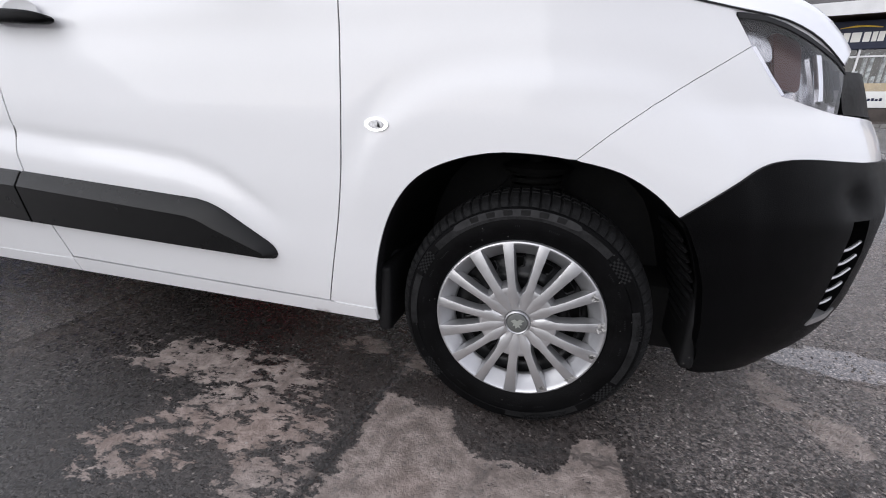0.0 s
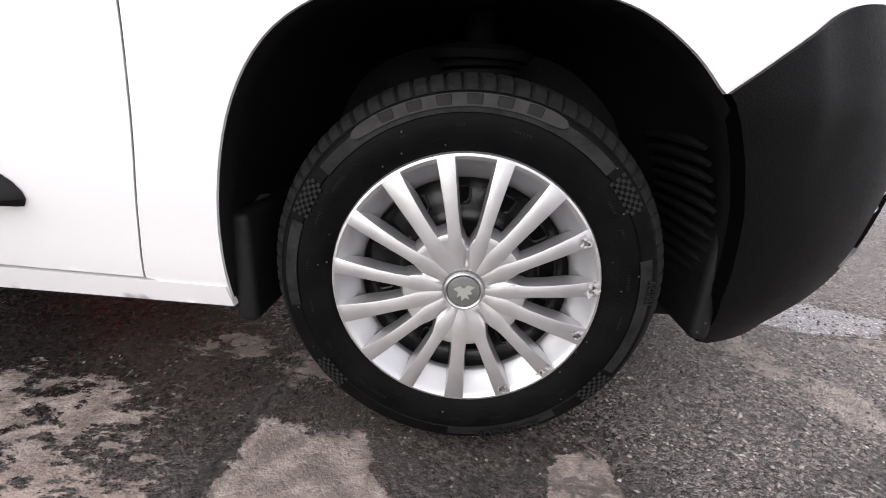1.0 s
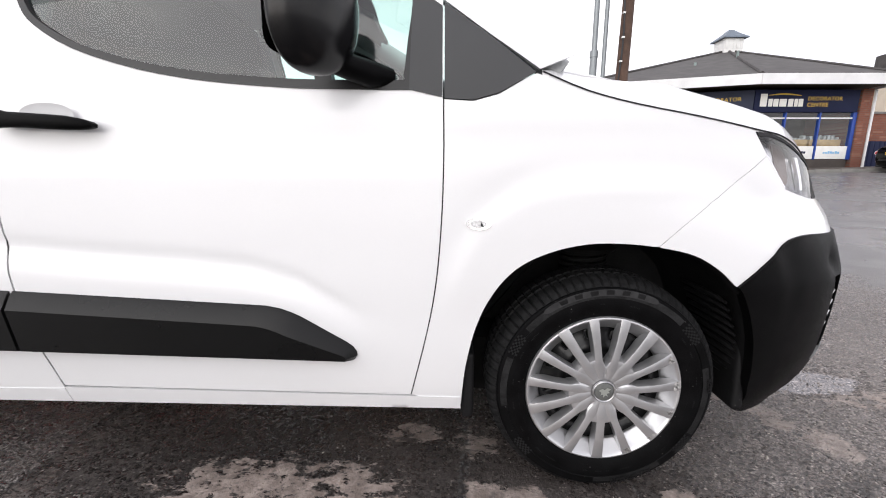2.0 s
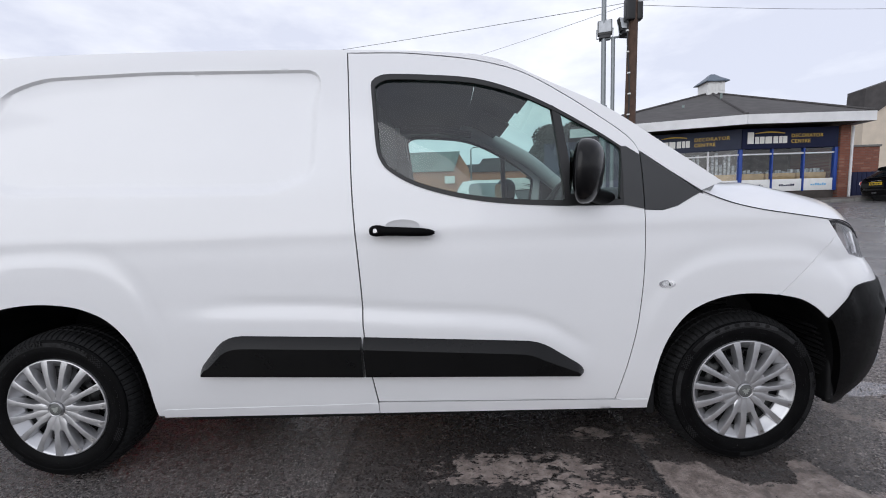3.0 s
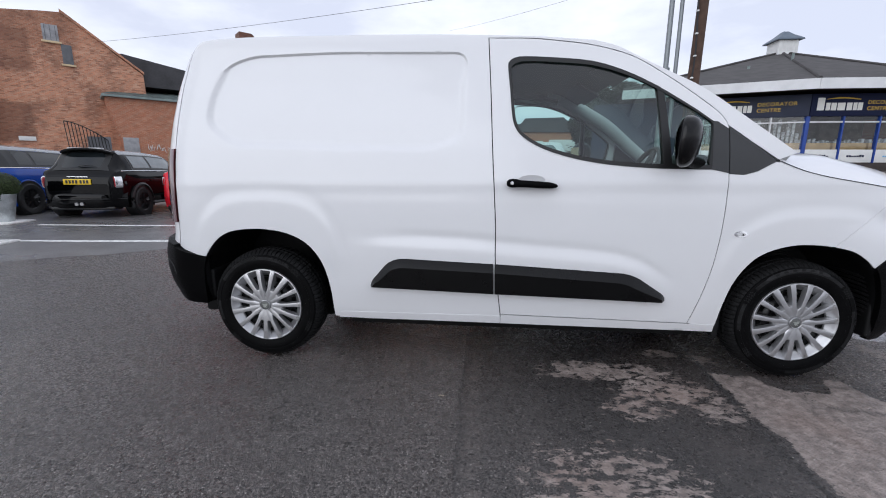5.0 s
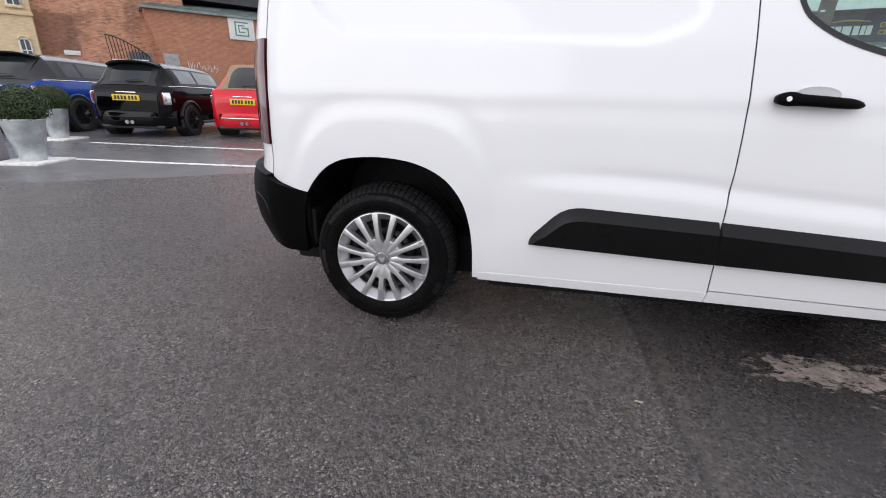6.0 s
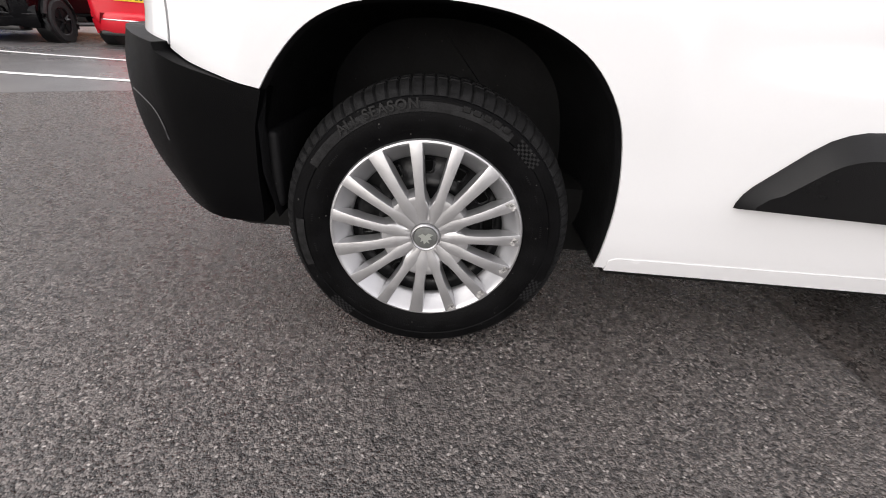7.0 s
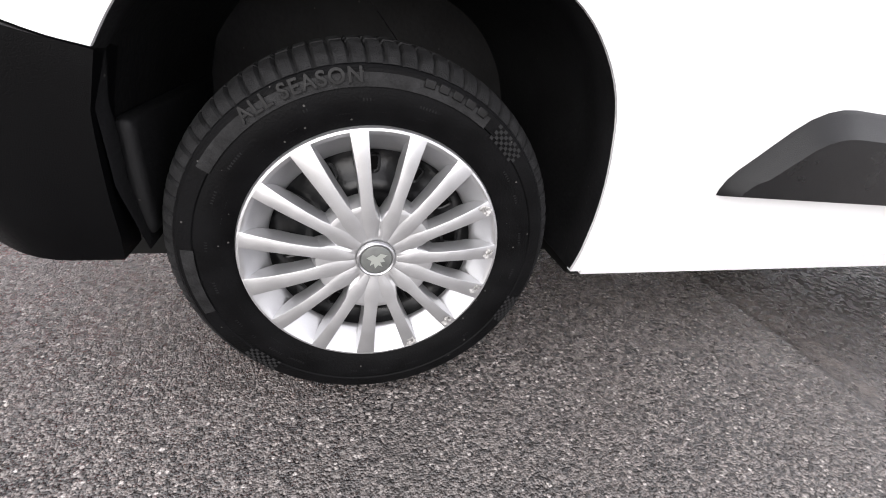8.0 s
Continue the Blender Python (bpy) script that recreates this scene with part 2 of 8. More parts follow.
# ---- the van: its side is one skin over (x, z), wrapped round the corners ----
HALF = 0.924
SZ = np.array([0.10, 0.22, 0.25, 0.30, 0.42, 0.60, 0.76, 0.90, 1.05, 1.17, 1.30, 1.46, 1.62, 1.73, 1.80])
SY = np.array([0.11, 0.085, 0.073, 0.055, 0.035, 0.018, 0.012, 0.012, 0.022, 0.044, 0.080, 0.132, 0.190, 0.226, 0.265])
XFZ = np.array([0.18, 0.26, 0.36, 0.50, 0.66, 0.76, 0.86, 0.96, 1.06, 1.2])
XFX = np.array([3.56, 3.65, 3.69, 3.70, 3.70, 3.695, 3.655, 3.60, 3.51, 3.36])
XRZ = np.array([0.2, 0.33, 0.42, 0.51, 0.61, 0.70, 1.10, 1.30, 1.50, 1.65, 1.74, 1.80])
XRX = np.array([-0.64, -0.70, -0.765, -0.785, -0.77, -0.72, -0.72, -0.70, -0.66, -0.60, -0.54, -0.46])
FS, RS, NR, LF, LR = 2.70, -0.33, 2.4, 1.35, 1.05


def nose(z):
    """How square the front corner is at a height: fuller at the bumper, rounder at the lamps."""
    return np.interp(z, [0.60, 0.82], [2.9, 2.25])


def soft_interp(z, zs, ys):
    return (np.interp(z - 0.03, zs, ys) + 2 * np.interp(z, zs, ys) + np.interp(z + 0.03, zs, ys)) / 4


def to_u(x, z):
    """Unrolled length for a place x on the side; past the corners it runs round to the centre line."""
    rf = np.clip((x - FS) / (soft_interp(z, XFZ, XFX) - FS), 0, 1)
    rr = np.clip((RS - x) / (RS - soft_interp(z, XRZ, XRX)), 0, 1)
    return np.clip(x, RS, FS) + LF * np.arcsin(rf ** (nose(z) / 2)) * 2 / np.pi - LR * np.arcsin(rr ** (NR / 2)) * 2 / np.pi


def poly_distance(px, pz, poly):
    """Signed distance to a closed polygon, negative inside."""
    poly = np.asarray(poly, float)
    a, b = poly, np.roll(poly, -1, 0)
    best = np.full(px.shape, 1e9)
    inside = np.zeros(px.shape, bool)
    for (ax, az), (bx, bz) in zip(a, b):
        ex, ez = bx - ax, bz - az
        t = np.clip(((px - ax) * ex + (pz - az) * ez) / (ex * ex + ez * ez + 1e-12), 0, 1)
        best = np.minimum(best, np.hypot(px - ax - t * ex, pz - az - t * ez))
        if az != bz:
            inside ^= ((az > pz) != (bz > pz)) & (px < ex * (pz - az) / ez + ax)
    return np.where(inside, -best, best)


def step01(v, a, b):
    t = np.clip((v - a) / (b - a), 0, 1)
    return t * t * (3 - 2 * t)


def rounded(corners, r=0.04, n=5):
    """A closed outline with each corner rounded."""
    out, m = [], len(corners)
    for i in range(m):
        p, c, q = (np.array(corners[k % m], float) for k in (i - 1, i, i + 1))
        rr = min(r, np.linalg.norm(p - c) * 0.45, np.linalg.norm(q - c) * 0.45)
        a, b = c + (p - c) / np.linalg.norm(p - c) * rr, c + (q - c) / np.linalg.norm(q - c) * rr
        for k in range(n + 1):
            t = k / n
            out.append(tuple((1 - t) ** 2 * a + 2 * t * (1 - t) * c + t * t * b))
    return out


def smooth_line(pts, n=4, closed=False):
    """Catmull-Rom curve through points."""
    m = len(pts)
    out = []
    for i in range(m if closed else m - 1):
        p = [np.array(pts[(i + k) % m] if closed else pts[min(max(i + k, 0), m - 1)], float) for k in (-1, 0, 1, 2)]
        for k in range(n):
            t = k / n
            out.append(tuple(0.5 * (2 * p[1] + (p[2] - p[0]) * t + (2 * p[0] - 5 * p[1] + 4 * p[2] - p[3]) * t * t + (3 * p[1] - p[0] - 3 * p[2] + p[3]) * t ** 3)))
    return out if closed else out + [tuple(pts[-1])]


CARGO_RECESS = rounded([(-0.27, 1.46), (-0.20, 1.60), (-0.06, 1.655), (0.40, 1.668), (1.105, 1.655), (1.10, 1.215), (0.93, 1.15), (-0.12, 1.172), (-0.285, 1.29)], 0.07)


def relief(x, z):
    """Outward shape of the pressed panels, in metres (positive is out)."""
    out = np.zeros_like(x)
    for xc, zc, rx, rz in ((0.04, 0.30, 0.44, 0.645), (2.80, 0.30, 0.47, 0.590)):
        r = ((np.abs(x - xc) / rx) ** 3 + (np.abs(z - zc) / rz) ** 3) ** (1 / 3)
        out += (0.0050 * (1 - step01(r, 0.92, 1.00)) - 0.0018 * np.exp(-((r - 1.03) / 0.045) ** 2)) * step01(z, 0.45, 0.70)
    zc = np.interp(x, [0.69, 1.107, 1.461, 1.70, 1.875, 1.994, 2.145], [0.735, 0.722, 0.690, 0.676, 0.657, 0.622, 0.53])
    out -= 0.0042 * np.exp(-((z - zc) / 0.018) ** 2) * step01(x, 0.6, 0.95) * (1 - step01(x, 2.05, 2.2))
    low = (1 - step01(z - zc, -0.075, -0.01)) * step01(z, 0.30, 0.50) * step01(x, 0.45, 0.75) * (1 - step01(x, 1.95, 2.25))
    out += 0.011 * low
    d = poly_distance(x, z, CARGO_RECESS)
    high = step01(z, 1.48, 1.62)
    out -= (0.019 - 0.005 * high) * (1 - step01(d, -0.034 + 0.028 * high, 0.004))
    # the crease at the belt line
    out += 0.004 * np.exp(-((z - 0.985 - 0.01 * x) / 0.035) ** 2)
    return out


def skin(u, z, out=0.0, shaped=True):
    """Places on the van's side for unrolled (u, z); out metres proud of the skin."""
    u, z = np.asarray(u, float), np.asarray(z, float)
    tf, tr = np.clip((u - FS) / LF, 0, 1) * np.pi / 2, np.clip((RS - u) / LR, 0, 1) * np.pi / 2
    xf, xr = soft_interp(z, XFZ, XFX), soft_interp(z, XRZ, XRX)
    x = np.clip(u, RS, FS) + (xf - FS) * np.sin(tf) ** (2 / nose(z)) - (RS - xr) * np.sin(tr) ** (2 / NR)
    ins = np.maximum(1 - np.cos(tf) ** (2 / nose(z)), 1 - np.cos(tr) ** (2 / NR))
    s = soft_interp(z, SZ, SY)
    y = s + ins * (HALF - s)
    push = out + (relief(x, z) if shaped else 0.0)
    # outward direction: -y on the side, turning to the front or rear round the corners
    x = x + push * (np.sin(tf) ** 2 - np.sin(tr) ** 2)
    y = y - push * (np.cos(tf) * np.cos(tr))
    return np.stack([x, y, z], -1)


def resample(pts, gap):
    pts = np.asarray(pts, float)
    out = []
    for a, b in zip(pts, np.roll(pts, -1, 0)):
        n = max(1, int(np.ceil(np.linalg.norm(b - a) / gap)))
        out += [a + (b - a) * k / n for k in range(n)]
    return np.array(out)


def panel_mesh(outline, holes=(), gap=0.014, out=0.0, depth=0.014, in_u=False, shaped=True, mirror=False, surface=None, creases=()):
    """Verts and faces of a skin panel with a folded edge. The outline is in (x, z)."""
    from mathutils.geometry import delaunay_2d_cdt
    rings = []
    for ring in (outline, *holes):
        ring = np.asarray(ring, float)
        if not in_u:
            ring = np.stack([to_u(ring[:, 0], ring[:, 1]), ring[:, 1]], -1)
        rings.append(resample(ring, gap))
    lo, hi = rings[0].min(0), rings[0].max(0)
    gx, gz = np.meshgrid(np.arange(lo[0], hi[0], gap), np.arange(lo[1], hi[1], gap))
    gx = gx + (np.arange(gx.shape[0]) % 2)[:, None] * gap / 2
    gx, gz = gx.ravel(), gz.ravel()
    d = poly_distance(gx, gz, rings[0])
    for h in rings[1:]:
        d = np.maximum(d, -poly_distance(gx, gz, h))
    keep = d < -gap * 0.45
    lines = []
    for line in creases:
        line = np.asarray(line, float)
        lines.append(resample(np.stack([to_u(line[:, 0], line[:, 1]), line[:, 1]], -1), gap))
        keep &= np.min(np.hypot(gx[:, None] - lines[-1][None, :, 0], gz[:, None] - lines[-1][None, :, 1]), axis=1) > gap * 0.35
    pts = np.concatenate([*rings, *lines, np.stack([gx[keep], gz[keep]], -1)])
    edges, base = [], 0
    for r in [*rings, *lines]:
        edges += [(base + k, base + (k + 1) % len(r)) for k in range(len(r))]
        base += len(r)
    v2, _, faces, _, _, _ = delaunay_2d_cdt([Vector(p) for p in pts], edges, [], 0, 1e-6)
    v2 = np.array([tuple(v) for v in v2])
    tri = np.array([f for f in faces if len(f) == 3])
    c = v2[tri].mean(1)
    d = poly_distance(c[:, 0], c[:, 1], rings[0])
    for h in rings[1:]:
        d = np.maximum(d, -poly_distance(c[:, 0], c[:, 1], h))
    tri = tri[d < 0]
    a, b, cc = v2[tri[:, 0]], v2[tri[:, 1]], v2[tri[:, 2]]
    flip = (b[:, 0] - a[:, 0]) * (cc[:, 1] - a[:, 1]) - (b[:, 1] - a[:, 1]) * (cc[:, 0] - a[:, 0]) < 0
    tri[flip] = tri[flip][:, ::-1]
    surface = surface or (lambda p, o: skin(p[:, 0], p[:, 1], o, shaped))
    front = surface(v2, out)
    count = {}
    for t in tri.tolist():
        for e in ((t[0], t[1]), (t[1], t[2]), (t[2], t[0])):
            count[e] = 1
    rim = [e for e in count if (e[1], e[0]) not in count]
    back = surface(v2, out - depth)
    used = sorted({i for e in rim for i in e})
    at = {i: len(v2) + k for k, i in enumerate(used)}
    verts = np.concatenate([front, back[used]]) if used else front
    faces = [tuple(t) for t in tri.tolist()] + [(b, a, at[a], at[b]) for a, b in rim]
    if mirror:
        verts = verts * [1, -1, 1] + [0, 2 * HALF, 0]
        faces = [f[::-1] for f in faces]
    return verts, faces


def both_sides(name, material, outline, label="", parent=None, **kw):
    """The same panel on the near side and, mirrored, on the far side."""
    made = []
    for mirror in (False, True):
        v, f = panel_mesh(outline, mirror=mirror, **kw)
        made.append(link_mesh(name, v, f, material, parent or van, label))
    return made


van = thing("panel_van", 0, 0, 0, 0, "white panel van with black bumpers parked on wet asphalt", "van")
ARCH_R = smooth_line([(0.388, 0.255), (0.387, 0.32), (0.383, 0.40), (0.369, 0.49), (0.338, 0.585), (0.281, 0.662), (0.212, 0.708), (0.122, 0.737), (0.0, 0.748), (-0.118, 0.738), (-0.184, 0.717), (-0.234, 0.684), (-0.280, 0.634), (-0.312, 0.588)])
ARCH_F = smooth_line([(2.404, 0.255), (2.414, 0.38), (2.440, 0.50), (2.480, 0.59), (2.535, 0.655), (2.61, 0.695), (2.70, 0.717), (2.79, 0.719), (2.88, 0.709), (2.965, 0.689), (3.035, 0.650), (3.085, 0.606)])
DOOR_REAR = smooth_line([(1.306, 0.302), (1.272, 0.575), (1.266, 0.787), (1.243, 1.141), (1.228, 1.45), (1.212, 1.728)])
WING_SEAM = smooth_line([(2.268, 0.288), (2.314, 0.48), (2.338, 0.616), (2.351, 0.766), (2.356, 0.913), (2.355, 1.050)])
DOOR_TOP = smooth_line([(1.212, 1.728), (1.424, 1.722), (1.578, 1.705), (1.731, 1.681), (1.882, 1.638), (1.984, 1.587), (2.112, 1.499), (2.222, 1.415), (2.304, 1.347), (2.340, 1.303), (2.352, 1.272)])
PILLAR_LINE = smooth_line([(1.805, 1.690), (1.868, 1.667), (1.97, 1.610), (2.085, 1.548), (2.21, 1.482), (2.312, 1.414), (2.442, 1.312), (2.56, 1.222), (2.655, 1.150)])
ROOF_LINE = [(-0.407, 1.690), (-0.392, 1.717), (-0.362, 1.737), (-0.300, 1.752), (-0.13, 1.763), (0.1, 1.765), (0.5, 1.763), (0.9, 1.757), (1.21, 1.746), (1.478, 1.731), (1.735, 1.708)]
G = 0.0017


def shifted(pts, dx, dz):
    return [(x + dx, z + dz) for x, z in pts]


# cargo side with its roof rail and windscreen pillar in one pressing
side = [(0.388, 0.252), *shifted(ARCH_R[1:], 0, 0), (-0.335, 0.592), (-0.44, 0.622), (-0.475, 0.640), (-0.462, 0.80), (-0.452, 1.0), (-0.450, 1.17), (-0.446, 1.38), (-0.436, 1.53), (-0.420, 1.655),
        *ROOF_LINE, *PILLAR_LINE, (2.575, 1.118), (2.462, 1.197), (2.352 + 2 * G, 1.274 + 2 * G), *shifted(DOOR_TOP[::-1], 0, 2 * G), *shifted(DOOR_REAR[::-1], -2 * G, 0), (1.306 - 2 * G, 0.290), (1.306, 0.246)]
def grown(pts, d):
    """A closed outline moved outwards by d."""
    a = resample(pts, 0.012)
    t = np.roll(a, -1, 0) - np.roll(a, 1, 0)
    t /= np.linalg.norm(t, axis=1)[:, None]
    turn = np.sign(np.sum(a[:, 0] * np.roll(a[:, 1], -1) - a[:, 1] * np.roll(a[:, 0], -1)))
    return a + turn * d * np.stack([t[:, 1], -t[:, 0]], -1)


side_panel = both_sides("side_panel", WHITE, side, "white pressed side panel with a recessed blank window", creases=[grown(CARGO_RECESS, d) for d in (-0.034, -0.020, -0.006, 0.004)])[0]

WINDOW = smooth_line([(1.314, 1.578), (1.322, 1.602), (1.342, 1.617), (1.391, 1.626), (1.55, 1.617), (1.726, 1.597), (1.875, 1.549), (2.019, 1.476), (2.187, 1.368), (2.268, 1.308), (2.288, 1.291), (2.296, 1.262), (2.285, 1.16), (2.277, 1.085), (2.268, 1.074), (2.10, 1.076), (1.98, 1.080), (1.80, 1.095), (1.64, 1.122), (1.49, 1.168), (1.395, 1.222), (1.355, 1.268), (1.337, 1.330), (1.325, 1.46)], 3, True)
door = [*shifted(DOOR_REAR, G, 0), *shifted(DOOR_TOP[1:], 0, -G), (2.352, 1.20), *shifted(WING_SEAM[::-1], -G, 0)]
door_panel = both_sides("door", WHITE, door, "white front door with a black side rubbing strip", holes=[WINDOW])

CORNER_SEAM = smooth_line([(2.873, 0.7125), (2.945, 0.7765), (3.036, 0.845), (3.163, 0.930)], 4)
wing = [*shifted(WING_SEAM, G, 0), (2.424, 1.046), (2.482, 1.062), (2.545, 1.098), (2.568, 1.108), (2.683, 1.066), (2.80, 1.036), (2.95, 1.012), (3.116, 0.989), *CORNER_SEAM[::-1], *[q for q in ARCH_F if q[0] <= 2.874][::-1]]
both_sides("front_wing", WHITE, wing, "")
both_sides("quarter_trim", GREY_PLASTIC, [(2.356, 1.270), (2.462, 1.192), (2.565, 1.111), (2.545, 1.100), (2.482, 1.065), (2.424, 1.049), (2.357, 1.052)], "dark grey plastic pillar triangle", shaped=False, out=0.003)
both_sides("sill", WHITE, [(0.412, 0.245), (0.412, 0.276), (0.43, 0.284), (1.305, 0.291), (1.305, 0.243)], "", shaped=False, out=0.0025)
both_sides("sill", WHITE, [(1.308, 0.243), (1.308, 0.297), (2.268, 0.2835), (2.402, 0.282), (2.404, 0.240)], "", shaped=False, out=0.003)

# front corner: painted bumper skin above, black bumper below, lamp between
CENTRE_F = FS + LF


def uline(xz):
    a = np.array(xz, float)
    return [tuple(p) for p in np.stack([to_u(a[:, 0], a[:, 1]), a[:, 1]], -1)]


lamp_low = uline([(3.163, 0.928), (3.210, 0.876), (3.243, 0.844), (3.306, 0.829), (3.356, 0.819), (3.388, 0.814)])
lamp_top = uline([(3.124, 0.986), (3.176, 0.985), (3.226, 0.975), (3.281, 0.958), (3.363, 0.925), (3.394, 0.905)])
bump_top = uline(smooth_line([(3.085, 0.608), (3.173, 0.676), (3.226, 0.712), (3.266, 0.724), (3.321, 0.727), (3.385, 0.724), (3.465, 0.719)], 3))
skin_front = [*uline(shifted(CORNER_SEAM[:-1], 0.0007, -0.0012)), *lamp_low, (CENTRE_F - 0.35, 0.80), (CENTRE_F, 0.80), (CENTRE_F, 0.715), *bump_top[::-1], *uline([q for q in ARCH_F if 2.876 < q[0] < 3.08][::-1])]
both_sides("bumper_skin", WHITE, skin_front, "", in_u=True)
vent = uline([(3.452, 0.600), (3.500, 0.600), (3.520, 0.52), (3.505, 0.42), (3.470, 0.345), (3.440, 0.345), (3.450, 0.50)])
bumper_f = [*bump_top, (CENTRE_F, 0.712), (CENTRE_F, 0.20), *uline([(3.50, 0.215), (3.42, 0.195), (3.34, 0.188), (3.23, 0.196), (3.20, 0.208), (3.188, 0.31), (3.178, 0.384), (3.163, 0.455), (3.136, 0.526), (3.11, 0.575)])]
front_bumper = both_sides("front_bumper", BLACK_PLASTIC, bumper_f, "textured black plastic front bumper", in_u=True, holes=[vent], out=0.008, depth=0.03, surface=lambda p, o: skin(p[:, 0], p[:, 1], o - 0.020 * np.exp(-((p[:, 0] - vent[0][0] - 0.02) / 0.055) ** 2 - ((p[:, 1] - 0.640) / 0.034) ** 2), True))

# front vents with thin bright slats, at both corners
for mirror in (False, True):
    def face(u, z, o):
        p = skin(np.array([u]), np.array([z]), o, False)[0]
        return Vector((p[0], 2 * HALF - p[1] if mirror else p[1], p[2]))
    v, f = panel_mesh(vent, in_u=True, out=-0.035, depth=0.001, mirror=mirror)
    link_mesh("vent_backing", v, f, SEAM, front_bumper[int(mirror)])
    uv = np.array(vent)
    lo, hi = uv[:, 0].min() + 0.004, uv[:, 0].max() - 0.008
    for k in range(5):
        z = 0.396 + 0.034 * k
        bm = bmesh.new()
        tube(bm, [face(lo + (hi - lo) * s / 8, z - 0.012 * math.sin(math.pi * s / 8) + 0.016 * s / 8, -0.016 + 0.016 * s / 8) for s in range(9)], 0.0038, 6)
        part("vent_slat", bm, SILVER, front_bumper[int(mirror)])
    ledge = rounded([(lo - 0.010, 0.343), (hi - 0.012, 0.350), (hi + 0.004, 0.378), (lo - 0.004, 0.362)], 0.006)
    v, f = panel_mesh(ledge, in_u=True, out=0.012, depth=0.03, mirror=mirror)
    link_mesh("vent_ledge", v, f, SILVER, front_bumper[int(mirror)], "silver strip under the vent slats")

# roof, windscreen and bonnet span from side to side
def spanning(name, edge, bow, crown, material, label="", n=28, x_flat=False, power=2.4, parent=None, thick=0.004, bow_power=None):
    """A sheet between an edge line (x, y, z) and its mirror, bowed forwards and crowned."""
    vs, fs = [], []
    for i, (x, y, z) in enumerate(edge):
        for k in range(n + 1):
            t = -1 + 2 * k / n
            w = 1 - abs(t) ** power
            b = bow[i] if isinstance(bow, (list, tuple)) else bow
            c = crown[i] if isinstance(crown, (list, tuple)) else crown
            wb = 1 - abs(t) ** (bow_power or power)
            vs.append((x + b * wb, HALF + (HALF - y) * t, z + c * w))
    m = n + 1
    for i in range(len(edge) - 1):
        for k in range(n):
            fs.append((i * m + k, i * m + k + 1, (i + 1) * m + k + 1, (i + 1) * m + k))
    if thick:
        base = len(vs)
        vs += [(x, y, z - thick) for x, y, z in vs]
        ring = [k for k in range(m)] + [i * m + n for i in range(1, len(edge))] + [(len(edge) - 1) * m + k for k in range(n - 1, -1, -1)] + [i * m for i in range(len(edge) - 2, 0, -1)]
        fs += [tuple(base + i for i in f[::-1]) for f in fs]
        fs += [(a, b, b + base, a + base) for a, b in zip(ring, ring[1:] + ring[:1])]
    return link_mesh(name, vs, fs, material, parent or van, label)


def on_side(x, z):
    return skin(to_u(np.array([x]), np.array([z])), np.array([z]), 0, True)[0]


def dense(pts, gap):
    out = []
    for a, b in zip(pts, pts[1:]):
        n = max(1, int(math.hypot(b[0] - a[0], b[1] - a[1]) / gap))
        out += [(a[0] + (b[0] - a[0]) * k / n, a[1] + (b[1] - a[1]) * k / n) for k in range(n)]
    return out + [pts[-1]]


roof_edge = [tuple(on_side(x, z)) for x, z in dense(ROOF_LINE, 0.08)]
spanning("roof", roof_edge, [-0.12 * max(0, 1 - (x + 0.407) / 0.45) for x, y, z in roof_edge], [0.072 + max(0, 1.762 - z) * (1 if x < 0.3 else 0) for x, y, z in roof_edge], WHITE, "white roof skin", power=3.2, thick=0.006)
screen_edge = [tuple(on_side(x, z)) for x, z in dense([ROOF_LINE[-1], *[q for q in PILLAR_LINE if q[0] < 2.57]], 0.05)]
ns = len(screen_edge)
windscreen = spanning("windscreen", [(x, y + 0.03, z + 0.004) for x, y, z in screen_edge], [0.06 + 0.16 * i / ns for i in range(ns)], [0.065 - 0.060 * i / ns for i in range(ns)], PANE, "curved windscreen glass", power=2.2, thick=0.0)
windscreen.visible_shadow = False
hood_line = [(2.655, 1.150), (2.58, 1.112), (2.683, 1.069), (2.80, 1.039), (2.95, 1.015), (3.116, 0.992), (3.226, 0.981), (3.316, 0.955), (3.394, 0.912)]
hood_edge = [tuple(on_side(x, z)) for x, z in smooth_line(hood_line[1:], 3)]
nh = len(hood_edge)
spanning("bonnet", [(x, y + 0.002, z + 0.003) for x, y, z in hood_edge], [0.30 - 0.13 * i / nh for i in range(nh)], [(0.160 - 0.085 * (i / nh)) * min(1.0, 0.40 + 0.09 * i) for i in range(nh)], WHITE, "white bonnet", power=3.8, thick=0.012, bow_power=2.3)
for mirror in (False, True):
    bm = bmesh.new()
    tube(bm, [(x, (2 * HALF - y if mirror else y) + (0.0015 if mirror else -0.0015), z + 0.0005) for x, y, z in hood_edge], 0.0019, 6)
    part("bonnet_gap", bm, SEAM, van)
spanning("scuttle", [(2.55, 0.26, 1.10), (2.64, 0.24, 1.095), (2.72, 0.22, 1.06)], 0.33, 0.05, BLACK_PLASTIC, "black scuttle panel", thick=0.02)
